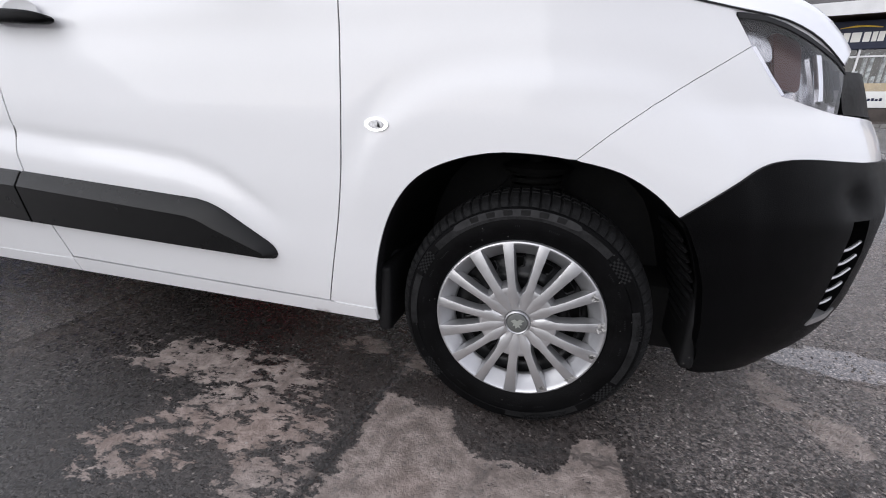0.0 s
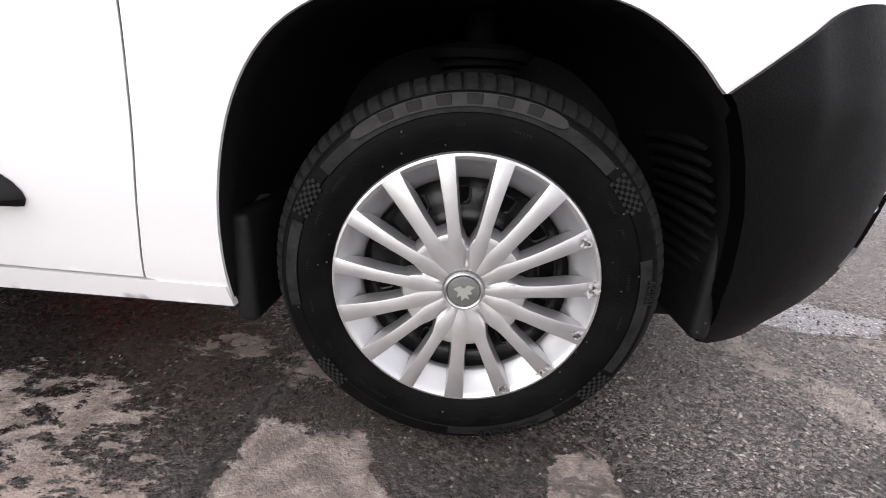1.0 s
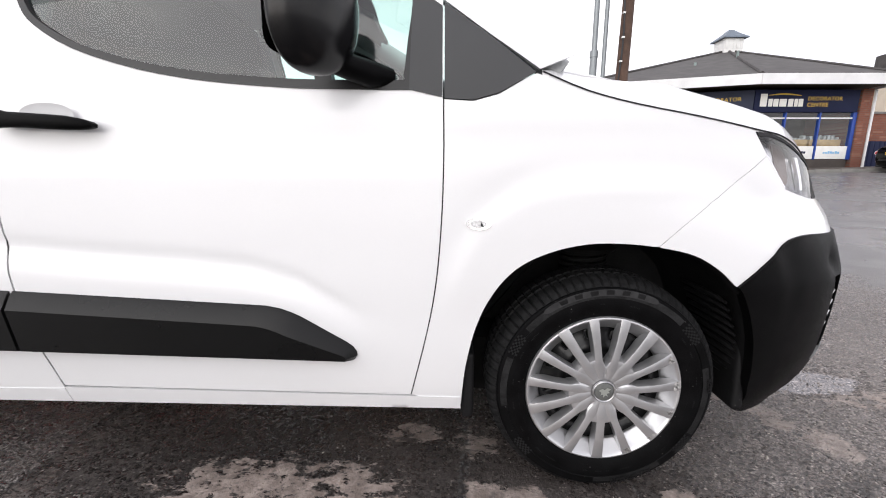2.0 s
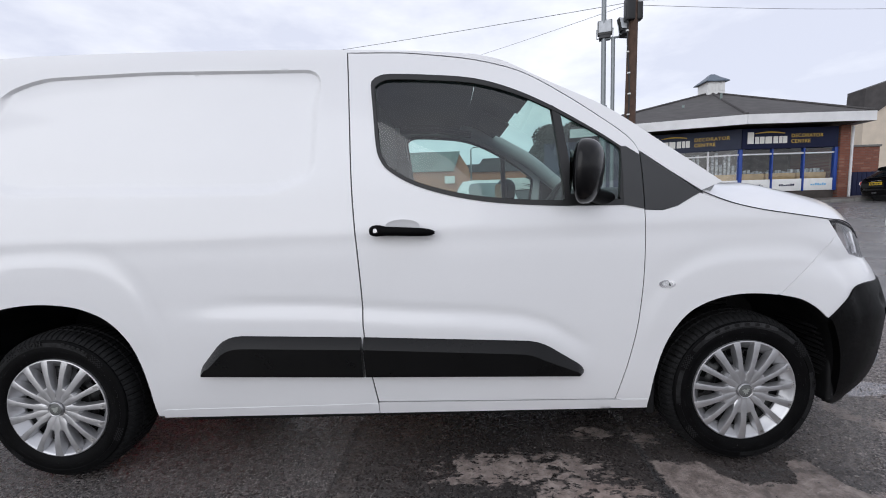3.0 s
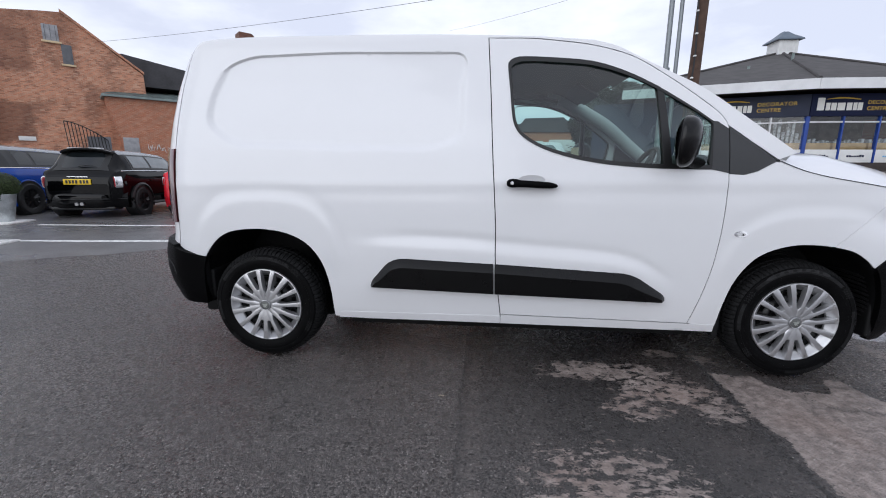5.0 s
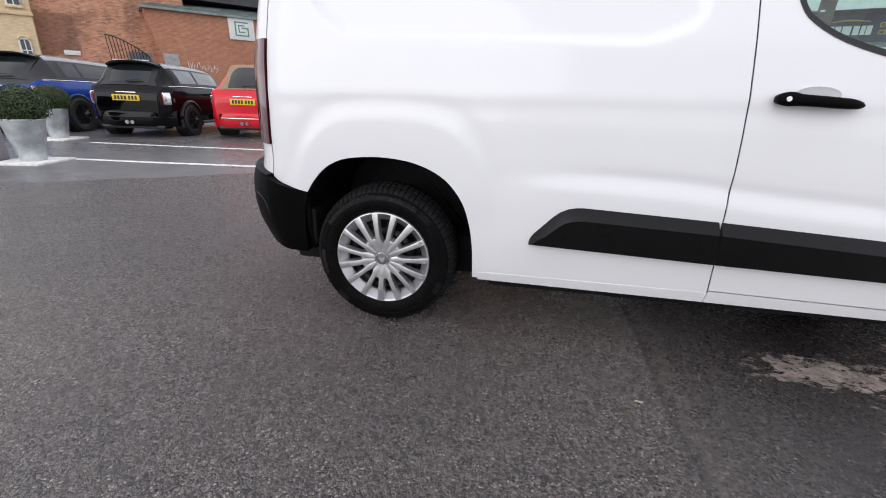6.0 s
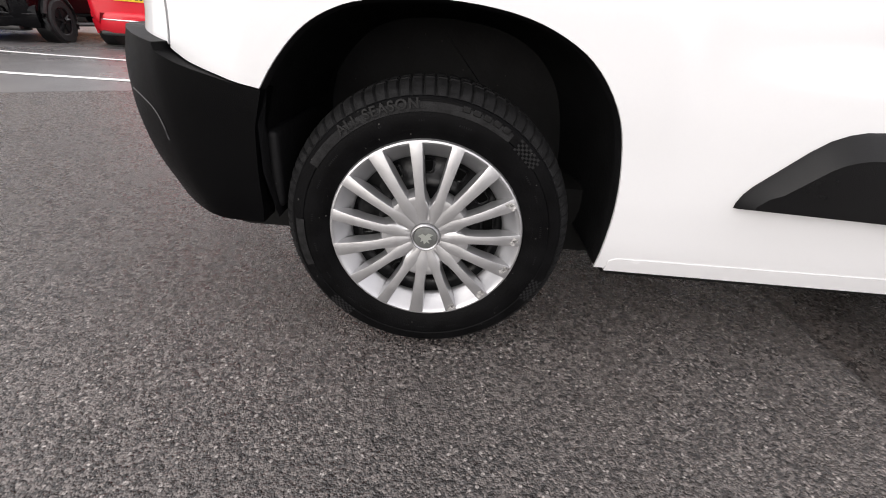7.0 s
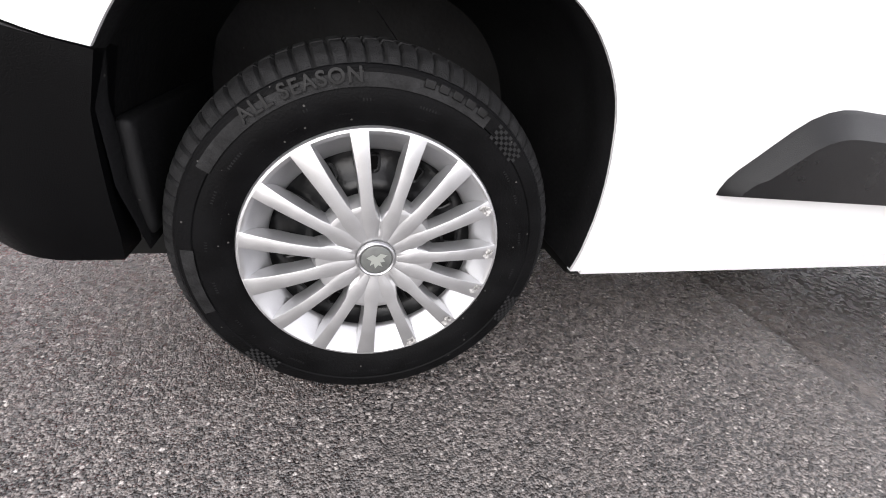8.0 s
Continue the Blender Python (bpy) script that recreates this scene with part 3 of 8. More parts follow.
# grille between the lamps
v, f = panel_mesh([(to_u(np.array([3.394]), np.array([0.86]))[0], 0.815), (CENTRE_F, 0.805), (CENTRE_F, 0.93), (to_u(np.array([3.394]), np.array([0.86]))[0], 0.90)], in_u=True, shaped=False)
link_mesh("grille", v, f, BLACK_PLASTIC, van, "black front grille")
v, f = panel_mesh([(to_u(np.array([3.394]), np.array([0.86]))[0], 0.815), (CENTRE_F, 0.805), (CENTRE_F, 0.93), (to_u(np.array([3.394]), np.array([0.86]))[0], 0.90)], in_u=True, shaped=False, mirror=True)
link_mesh("grille", v, f, BLACK_PLASTIC, van)

# headlamps: dark housing, reflector bowls and a clear lens
lamp = [*lamp_low, *lamp_top[::-1]]
for mirror in (False, True):
    v, f = panel_mesh(lamp, in_u=True, out=-0.042, depth=-0.037, shaped=False, mirror=mirror)
    head = link_mesh("headlamp", v, f, LAMP_SILVER, van, "clear headlamp with a dark brown bowl")
    v, f = panel_mesh(lamp, in_u=True, out=0.002, depth=0.004, shaped=False, mirror=mirror, gap=0.05)
    lens = link_mesh("lens", v, f, LENS, head)
    lens.visible_shadow = False
    inner = [(u + 0.014, z + 0.003) for u, z in lamp_low[:3]]
    v, f = panel_mesh([*lamp_low[:3], *inner[::-1]], in_u=True, out=-0.006, depth=0.01, shaped=False, mirror=mirror)
    link_mesh("light_guide", v, f, REFLECTOR, head)
    us = np.array(lamp)[:, 0]
    u0, u1 = us.min(), us.max()
    for name, a, b, z0, z1, m in (("indicator_bowl", 0.31, 0.60, 0.862, 0.966, AMBER_BROWN), ("beam_bowl", 0.72, 0.82, 0.838, 0.932, REFLECTOR), ("beam_bowl", 0.86, 0.97, 0.832, 0.915, REFLECTOR), ("inner_panel", 0.12, 0.32, 0.915, 0.965, LAMP_SILVER)):
        tilt = 0.05 if m is AMBER_BROWN else 0.0
        ring = rounded([(u0 + (u1 - u0) * a, z0), (u0 + (u1 - u0) * (b - tilt), z0 - 0.01), (u0 + (u1 - u0) * (b + tilt), z1 - 0.015), (u0 + (u1 - u0) * (a + tilt), z1)], 0.02)
        v, f = panel_mesh(ring, in_u=True, out=-0.030, depth=0.02, shaped=False, mirror=mirror, gap=0.05)
        link_mesh(name, v, f, m, head)
    # the rib at 0.70 is mirror-bright in place of a curved reflection
    for a in (0.70, 0.84):
        bm = bmesh.new()
        us_ = np.full(8, u0 + (u1 - u0) * a) + np.linspace(0.0, 0.012, 8)
        ln = skin(us_, np.linspace(0.838, 0.928, 8), -0.016, False)
        tube(bm, [(p[0], 2 * HALF - p[1] if mirror else p[1], p[2]) for p in ln], 0.008, 6)
        part("lamp_rib", bm, REFLECTOR if a < 0.8 else BLACK_PLASTIC, head)
    v, f = panel_mesh([*lamp_top, *[(u, z - 0.010) for u, z in lamp_top[::-1]]], in_u=True, out=0.0035, depth=0.02, shaped=False, mirror=mirror)
    link_mesh("lamp_gap", v, f, SEAM, head)

# rear: doors, lamps and bumper
CENTRE_R = RS - LR
rear_seam = [(-0.481, 0.642), (-0.468, 0.80), (-0.458, 1.0), (-0.456, 1.17), (-0.452, 1.38), (-0.442, 1.53), (-0.426, 1.655), (-0.413, 1.686)]
ru = uline(rear_seam)
lamp_lo, lamp_hi = 0.772, 1.165
mid = [p for p in ru if lamp_lo < p[1] < lamp_hi]
ends = [(np.interp(z, [p[1] for p in ru], [p[0] for p in ru]), z) for z in (lamp_lo, lamp_hi)]
tail = [ends[0], *mid, ends[1], (ends[1][0] - 0.15, lamp_hi), (ends[1][0] - 0.17, 1.0), (ends[0][0] - 0.15, lamp_lo)]
doors = [*[p for p in ru if p[1] <= lamp_lo], ends[0], tail[-1], tail[-2], tail[-3], ends[1], *[p for p in ru if p[1] >= lamp_hi], (CENTRE_R, 1.72), (CENTRE_R, 0.64)]
both_sides("rear_door", WHITE, doors, "white rear load door", in_u=True, shaped=False)
both_sides("tail_lamp", LENS_RED, tail, "tall dark red tail lamp", in_u=True, shaped=False, out=0.012, depth=0.03)
bump_r = [(-0.309, 0.585), *[tuple(p) for p in [(-0.335, 0.590), (-0.44, 0.620), (-0.478, 0.637)]]]
rb = [*uline(bump_r), (uline([(-0.478, 0.637)])[0][0] - 0.01, 0.650), (uline([(-0.60, 0.66)])[0][0], 0.668), (CENTRE_R, 0.668), (CENTRE_R, 0.37), *uline([(-0.62, 0.358), (-0.52, 0.338), (-0.42, 0.316), (-0.352, 0.308), (-0.346, 0.345), (-0.340, 0.43), (-0.330, 0.52)])]
rear_bumper = both_sides("rear_bumper", BLACK_PLASTIC, rb, "textured black plastic rear bumper", in_u=True, out=0.042, depth=0.06, surface=lambda p, o: skin(p[:, 0], p[:, 1], o - 0.037 * step01(p[:, 0], RS - 0.20, RS + 0.01), False))
# the curved moulding line on each corner of the rear bumper
for mirror in (False, True):
    cu = np.array(uline(smooth_line([(-0.585, 0.558), (-0.555, 0.553), (-0.522, 0.538), (-0.506, 0.514), (-0.500, 0.478)], 3)))
    ln = skin(cu[:, 0], cu[:, 1], 0.0425 - 0.037 * step01(cu[:, 0], RS - 0.20, RS + 0.01), False)
    bm = bmesh.new()
    tube(bm, [(p[0], 2 * HALF - p[1] if mirror else p[1], p[2]) for p in ln], 0.0013, 6)
    part("bumper_line", bm, PLASTIC_EDGE, rear_bumper[int(mirror)])
roof_rear = [tuple(skin(np.array([u]), np.array([z]), 0, False)[0]) for u, z in [(p[0], p[1]) for p in uline([(-0.413, 1.686), (-0.407, 1.690)])]]
spanning("roof_rear_edge", [(-0.415, roof_rear[0][1], 1.680), (-0.407, roof_rear[1][1], 1.690)], [-0.19, -0.12], [0.05, 0.144], WHITE, power=3.2, thick=0.01)

# dark body behind the panel gaps, with the floor
def shell(z0, z1, inset, material, name, x_min, x_max, n=60):
    zs = np.linspace(z0, z1, 10)
    vs, fs = [], []
    for z in zs:
        us = np.linspace(to_u(np.array([x_min]), np.array([z]))[0], to_u(np.array([x_max]), np.array([z]))[0], n)
        ring = skin(us, np.full(n, z), -inset, False)
        ring = np.concatenate([ring, (ring * [1, -1, 1] + [0, 2 * HALF, 0])[::-1]])
        vs += [tuple(p) for p in ring]
    m = 2 * n
    for i in range(len(zs) - 1):
        for k in range(m):
            fs.append((i * m + k, i * m + (k + 1) % m, (i + 1) * m + (k + 1) % m, (i + 1) * m + k))
    fs.append(tuple(range(m)))
    fs.append(tuple(range((len(zs) - 1) * m, len(zs) * m))[::-1])
    return link_mesh(name, vs, fs, material, van)


shell(0.33, 1.70, 0.030, SEAM, "load_body", 0.46, 1.20)
shell(0.78, 1.68, 0.030, SEAM, "load_body", -0.60, 0.50)
shell(0.30, 1.02, 0.030, SEAM, "lower_body", 1.19, 2.36)
# floor boxes hang low, also to block light coming under the van
bm = bmesh.new()
box(bm, -0.55, 3.35, 0.30, 2 * HALF - 0.30, 0.165, 0.36, 0.03)
box(bm, 0.45, 2.36, 0.17, 2 * HALF - 0.17, 0.175, 0.30, 0.02)
box(bm, 0.45, 2.38, 0.13, 2 * HALF - 0.13, 0.25, 0.36, 0.02)
box(bm, 2.40, 3.30, 0.56, 2 * HALF - 0.56, 0.36, 0.90, 0.04)
part("underbody", bm, UNDER, van, "dark floor pan and engine bay")
# a bent seam flange under the sill
bm = bmesh.new()
pts = [(x, 0.092 + 0.0012 * math.sin(x * 40), 0.2395 + 0.0006 * math.sin(x * 23) - (0.004 if 0.52 < x < 0.74 else 0)) for x in np.linspace(0.42, 2.38, 60)]
for a, b in zip(pts, pts[1:]):
    vs = [bm.verts.new(p) for p in (a, b, (b[0], b[1] + 0.003, b[2] + 0.03), (a[0], a[1] + 0.003, a[2] + 0.03))]
    bm.faces.new(vs)
bmesh.ops.remove_doubles(bm, verts=bm.verts, dist=1e-4)
bmesh.ops.solidify(bm, geom=bm.faces[:], thickness=0.003)
part("sill_flange", bm, WHITE, van, "white seam flange under the sill")

# wheel arch liners with ribs
def liner(arch, xc, depth, ribs_at, name_label):
    a = np.array(dense([(arch[0][0], 0.262), *arch, *([(3.112, 0.577), (3.138, 0.526), (3.165, 0.455), (3.180, 0.384), (3.190, 0.31), (3.198, 0.225)] if arch is ARCH_F else [(-0.330, 0.52), (-0.336, 0.42), (-0.322, 0.318)])], 0.03))
    for mirror in (False, True):
        vs, fs = [], []
        ys = [0.0, 0.02, 0.08, 0.16, 0.30, depth]
        for i, (x, z) in enumerate(a):
            base = skin(to_u(np.array([x]), np.array([z])), np.array([z]), 0, True)[0]
            d = Vector((x - xc, z - 0.33)).normalized()
            for j, yy in enumerate(ys):
                rib = 0.006 * (math.sin(z * 150) > 0) * (0.05 < yy < 0.29) if ribs_at(x, z) else 0
                k = (0.0, -0.004, 0.012, 0.018, 0.012, -0.02)[j] * min(1.0, (len(a) - 1 - i) / 5, i / 4) - rib
                y = base[1] + 0.006 + yy if j < 5 else depth + 0.07
                vs.append((x + d.x * k, 2 * HALF - y if mirror else y, z + d.y * k))
        m = len(ys)
        for i in range(len(a) - 1):
            for j in range(m - 1):
                fs.append((i * m + j, i * m + j + 1, (i + 1) * m + j + 1, (i + 1) * m + j))
        cap = [i * m + m - 1 for i in range(len(a))]
        fs.append(tuple(cap))
        link_mesh("wheel_arch_liner", vs, fs, LINER, van, name_label)


liner(ARCH_R, 0.03, 0.42, lambda x, z: False, "black plastic wheel arch liner")
liner(ARCH_F, 2.78, 0.40, lambda x, z: x > 2.95 and z < 0.55, "ribbed black plastic wheel arch liner")
# mud flap edges beside the wheels and the spring strut above the front one
for mirror in (False, True):
    my = (lambda y: 2 * HALF - y) if mirror else (lambda y: y)
    for xa, xb, ya, yb, za, zb in ((2.404, 2.440, 0.078, 0.40, 0.207, 0.40), (3.172, 3.205, 0.112, 0.44, 0.222, 0.42), (-0.343, -0.314, 0.075, 0.44, 0.332, 0.50)):
        bm = bmesh.new()
        box(bm, xa, xb, min(my(ya), my(yb)), max(my(ya), my(yb)), za, zb, 0.014, seg=3)
        part("mud_guard", bm, LINER, van, "black plastic guard at the end of the wheel arch", 60)
    bm = bmesh.new()
    tube(bm, [(2.785 + 0.065 * math.cos(s), my(0.30) + 0.065 * math.sin(s), 0.545 + 0.018 * s / 6.283) for s in np.linspace(0, 6.283 * 6, 96)], 0.007, 6)
    part("coil_spring", bm, UNDER, van)
    bm = bmesh.new()
    tube(bm, [(2.785, my(0.30), 0.30), (2.785, my(0.30), 0.73)], 0.028, 12)
    tube(bm, [(2.785, my(0.30), 0.652), (2.785, my(0.30), 0.664), (2.785, my(0.30), 0.676)], [0.088, 0.096, 0.07], 24)
    part("suspension_strut", bm, UNDER, van)

# raised ribs on the liner ahead of the front wheel
for mirror in (False, True):
    my = (lambda y: 2 * HALF - y) if mirror else (lambda y: y)
    for k in range(12):
        z = 0.285 + 0.0235 * k
        x = float(np.interp(z, (0.225, 0.31, 0.384, 0.455, 0.526, 0.577), (3.198, 3.190, 3.180, 3.165, 3.138, 3.112))) - 0.004
        bm = bmesh.new()
        tube(bm, [(x, my(0.125), z - 0.006), (x - 0.006, my(0.16), z + 0.001), (x - 0.008, my(0.24), z + 0.004), (x - 0.006, my(0.33), z + 0.002)], [0.004, 0.0075, 0.0085, 0.006], 8)
        part("liner_rib", bm, RIB, van)

# dark door gaps
for mirror in (False, True):
    for line in (WING_SEAM, DOOR_REAR):
        bm = bmesh.new()
        tube(bm, [(p[0], 2 * HALF - p[1] if mirror else p[1], p[2]) for x, z in dense(line, 0.03) for p in skin(to_u(np.array([x]), np.array([z])), np.array([z]), -0.0030)], 0.0016, 6)
        part("door_gap", bm, SEAM, van)

# side rubbing strips: bevelled bars split at the door gap
def strip(outline, ridge, parent, mirror):
    """outline and ridge: matching points; the ridge stands proud."""
    n = len(outline)
    vs = []
    for (x, z), (rx, rz) in zip(outline, ridge):
        a = skin(to_u(np.array([x]), np.array([z])), np.array([z]), 0.001)[0]
        b = skin(to_u(np.array([x * 0.85 + rx * 0.15]), np.array([z * 0.85 + rz * 0.15])), np.array([z * 0.85 + rz * 0.15]), 0.009)[0]
        c = skin(to_u(np.array([rx]), np.array([rz])), np.array([rz]), 0.033)[0]
        vs += [a, b, c]
    vs = np.array(vs)
    if mirror:
        vs = vs * [1, -1, 1] + [0, 2 * HALF, 0]
    fs = [tuple(3 * i + 2 for i in range(n))]
    for i in range(n):
        j = (i + 1) % n
        fs += [(3 * i, 3 * j, 3 * j + 1, 3 * i + 1), (3 * i + 1, 3 * j + 1, 3 * j + 2, 3 * i + 2)]
    bm = bmesh.new()
    bv = [bm.verts.new(v) for v in vs]
    for f in fs:
        bm.faces.new([bv[i] for i in f])
    part("rubbing_strip", bm, STRIP_BLACK, parent, "black plastic side rubbing strip", 25)


for mirror in (False, True):
    strip([(0.607, 0.437), (0.6065, 0.448), (0.612, 0.468), (0.622, 0.485), (0.688, 0.561), (0.712, 0.582), (0.738, 0.595), (0.765, 0.602), (0.795, 0.604), (1.258, 0.587), (1.264, 0.420)],
          [(0.624, 0.447), (0.625, 0.455), (0.640, 0.472), (0.660, 0.482), (0.716, 0.537), (0.735, 0.549), (0.755, 0.556), (0.775, 0.560), (0.80, 0.561), (1.2585, 0.545), (1.2635, 0.430)], side_panel if not mirror else van, mirror)
    strip([(1.272, 0.420), (1.267, 0.587), (1.872, 0.557), (1.91, 0.555), (1.945, 0.548), (1.972, 0.538), (1.996, 0.526), (2.108, 0.453), (2.123, 0.440), (2.131, 0.426), (2.132, 0.414), (2.124, 0.402)],
          [(1.2725, 0.430), (1.2675, 0.545), (1.86, 0.512), (1.89, 0.510), (1.918, 0.504), (1.942, 0.495), (1.964, 0.484), (2.086, 0.433), (2.099, 0.428), (2.107, 0.422), (2.110, 0.416), (2.106, 0.410)], door_panel[int(mirror)], mirror)

# side windows: seal, divider and panes
frame_in = [(x + (1.78 - x) * 0.028, z + (1.33 - z) * 0.072) for x, z in WINDOW]
for mirror in (False, True):
    d = door_panel[int(mirror)]
    v, f = panel_mesh([(x + (1.78 - x) * -0.006, z + (1.33 - z) * -0.012) for x, z in WINDOW], holes=[frame_in], out=0.003, depth=0.02, shaped=False, mirror=mirror)
    link_mesh("window_seal", v, f, RUBBER_SEAL, d, "black rubber window seal")
    v, f = panel_mesh([(x + (1.78 - x) * 0.02, z + (1.33 - z) * 0.05) for x, z in WINDOW], out=-0.008, depth=0.0005, shaped=False, mirror=mirror, gap=0.03)
    g = link_mesh("door_glass", v, f, PANE, d, "faintly green tinted side window")
    g.visible_shadow = False
    v, f = panel_mesh([(2.030, 1.475), (2.062, 1.452), (2.098, 1.082), (2.058, 1.083)], out=0.001, depth=0.03, shaped=False, mirror=mirror)
    link_mesh("window_divider", v, f, RUBBER_SEAL, d, "black upright between the panes")
    v, f = panel_mesh([(2.283, 1.297), (2.302, 1.297), (2.351, 1.262), (2.352, 1.055), (2.276, 1.072), (2.280, 1.20)], out=0.004, depth=0.01, shaped=False, mirror=mirror)
    link_mesh("quarter_cover", v, f, GREY_PLASTIC, d, "dark grey plastic mirror base cover")

# door mirrors
for mirror in (False, True):
    my = (lambda y: 2 * HALF - y) if mirror else (lambda y: y)
    bm = bmesh.new()
    bmesh.ops.create_uvsphere(bm, u_segments=36, v_segments=24, radius=1.0)
    for v in bm.verts:
        x, y, z = (math.copysign(abs(c) ** 0.78, c) for c in v.co)
        x = x * 0.066 if x > 0 else x * 0.040
        taper = 1 + 0.10 * z - 0.06 * z * z
        v.co = (2.092 + x * 1.06 * taper + 0.42 * y * 0.088 + 0.004 * z, my(-0.085 + 0.090 * y * taper), 1.192 + 0.112 * z)
    shell_ob = part("door_mirror", bm, GLOSS_BLACK, door_panel[int(mirror)], "black plastic door mirror", 60)
    bm = bmesh.new()
    tube(bm, [(2.115, my(-0.04), 1.125), (2.150, my(-0.010), 1.112), (2.19, my(0.020), 1.103), (2.235, my(0.045), 1.100)], [0.030, 0.028, 0.030, 0.020], 12)
    part("mirror_arm", bm, BLACK_PLASTIC, shell_ob)
    bm = bmesh.new()
    r = rounded([(-0.066, -0.082), (0.066, -0.082), (0.066, 0.082), (-0.066, 0.082)], 0.035)
    vs = [bm.verts.new((2.0485 + 0.42 * a + 0.010 * b, my(-0.085 + a * 0.92), 1.190 + b * 0.92)) for a, b in r]
    bm.faces.new(vs)
    part("mirror_glass", bm, CHROME, shell_ob, "silvered mirror glass", 0)

# sun visors and the header above the windscreen
visor_line = [tuple(on_side(x, z)) for x, z in ((1.735, 1.700), (1.805, 1.684), (1.868, 1.660), (1.96, 1.606))]
spanning("windscreen_surround", [(x - 0.01, y + 0.05, z - 0.022) for x, y, z in visor_line], [0.05, 0.055, 0.06, 0.065], [0.055, 0.05, 0.045, 0.04], HEADLINER, "dark header trim", power=2.2, thick=0.012)
for mirror in (False, True):
    cy = 2 * HALF - 0.55 if mirror else 0.55
    bm = bmesh.new()
    box(bm, -0.09, 0.09, -0.21, 0.21, -0.010, 0.010, 0.008, pose(1.93, cy, 1.625, 0, 28, 0))
    part("sun_visor", bm, HEADLINER, van, "dark grey sun visor")

# door handles with a scooped bowl behind
for mirror in (False, True):
    my = (lambda y: 2 * HALF - y) if mirror else (lambda y: y)
    bm = bmesh.new()
    prof = [(1.313, 1.000, 0.008, -0.024), (1.317, 1.000, 0.014, -0.030), (1.326, 1.001, 0.019, -0.035), (1.340, 1.001, 0.0215, -0.037), (1.356, 1.001, 0.0205, -0.038), (1.375, 0.999, 0.0175, -0.039), (1.42, 0.997, 0.0165, -0.041), (1.47, 0.994, 0.0165, -0.041), (1.51, 0.992, 0.0155, -0.037), (1.535, 0.990, 0.013, -0.031), (1.550, 0.989, 0.009, -0.025), (1.557, 0.988, 0.004, -0.020)]
    rings = []
    for x, z, h, y in prof:
        rings.append([bm.verts.new((x, my(y + 0.018 * (1 - math.cos(a)) / 2), z + h * math.sin(a))) for a in np.linspace(-1.57, 1.57, 9)] + [bm.verts.new((x, my(0.0), z + h * 0.8)), bm.verts.new((x, my(0.0), z - h * 0.8))])
    for a, b in zip(rings, rings[1:]):
        for k in range(len(a)):
            bm.faces.new((a[k], a[(k + 1) % len(a)], b[(k + 1) % len(a)], b[k]))
    bm.faces.new(rings[0])
    bm.faces.new(rings[-1][::-1])
    h = part("door_handle", bm, BLACK_PLASTIC, door_panel[int(mirror)], "black door pull handle")
    if not mirror:
        bm = bmesh.new()
        vs, fs = lathe([(0.0001, -0.0375), (0.007, -0.0375), (0.0085, -0.036), (0.0085, -0.02)], 20)
        for v in vs:
            bm.verts.new((1.338 + v[0], v[1], 1.001 + v[2]))
        bm.verts.ensure_lookup_table()
        for q in fs:
            bm.faces.new([bm.verts[i] for i in q])
        part("lock_barrel", bm, CHROME, h, "bright round key lock")
    # bowl: a shallow scoop above the handle, its shade put into a darker white
    bm = bmesh.new()
    n = 16
    ring0, ring1 = [], []
    for k in range(n + 1):
        a = math.pi * k / n
        ring0.append(bm.verts.new((1.435 + 0.066 * math.cos(a), my(0.004), 1.006 + 0.034 * max(0.0, math.sin(a)) ** 0.7)))
        ring1.append(bm.verts.new((1.435 + 0.052 * math.cos(a), my(0.0075), 1.006 + 0.022 * max(0.0, math.sin(a)) ** 0.7)))
    for k in range(n):
        bm.faces.new((ring0[k], ring0[k + 1], ring1[k + 1], ring1[k]))
    bm.faces.new(ring1)
    part("handle_bowl", bm, mat("shaded_bowl_paint", (0.62, 0.62, 0.63), 0.35, coat=0.4, vary=0.02), h)

# oval chrome side repeater on the front wing
for mirror in (False, True):
    v, f = panel_mesh([(2.440 + 0.030 * math.cos(a), 0.765 + 0.015 * math.sin(a)) for a in np.linspace(0, 6.283, 25)[:-1]], out=0.004, depth=0.006, mirror=mirror, gap=0.006)
    rep = link_mesh("side_repeater", v, f, CHROME, van, "oval chrome rimmed side repeater lamp")
    v, f = panel_mesh([(2.440 + 0.019 * math.cos(a), 0.765 + 0.0095 * math.sin(a)) for a in np.linspace(0, 6.283, 25)[:-1]], out=0.006, depth=0.004, mirror=mirror, gap=0.006)
    link_mesh("repeater_lens", v, f, mat("repeater_clear", (0.55, 0.55, 0.56), 0.15, vary=0.5, scale=150), rep)
    v, f = panel_mesh([(2.444, 0.760), (2.452, 0.759), (2.446, 0.770)], out=0.008, depth=0.004, mirror=mirror, gap=0.004)
    link_mesh("repeater_mark", v, f, SEAM, rep)


# ---- wheels ----
TYRE_R, WHEEL_Y = 0.312, 0.050


def sweep(bm, vs, fs):
    bv = [bm.verts.new(v) for v in vs]
    for q in fs:
        try:
            bm.faces.new([bv[i] for i in q])
        except ValueError:
            pass


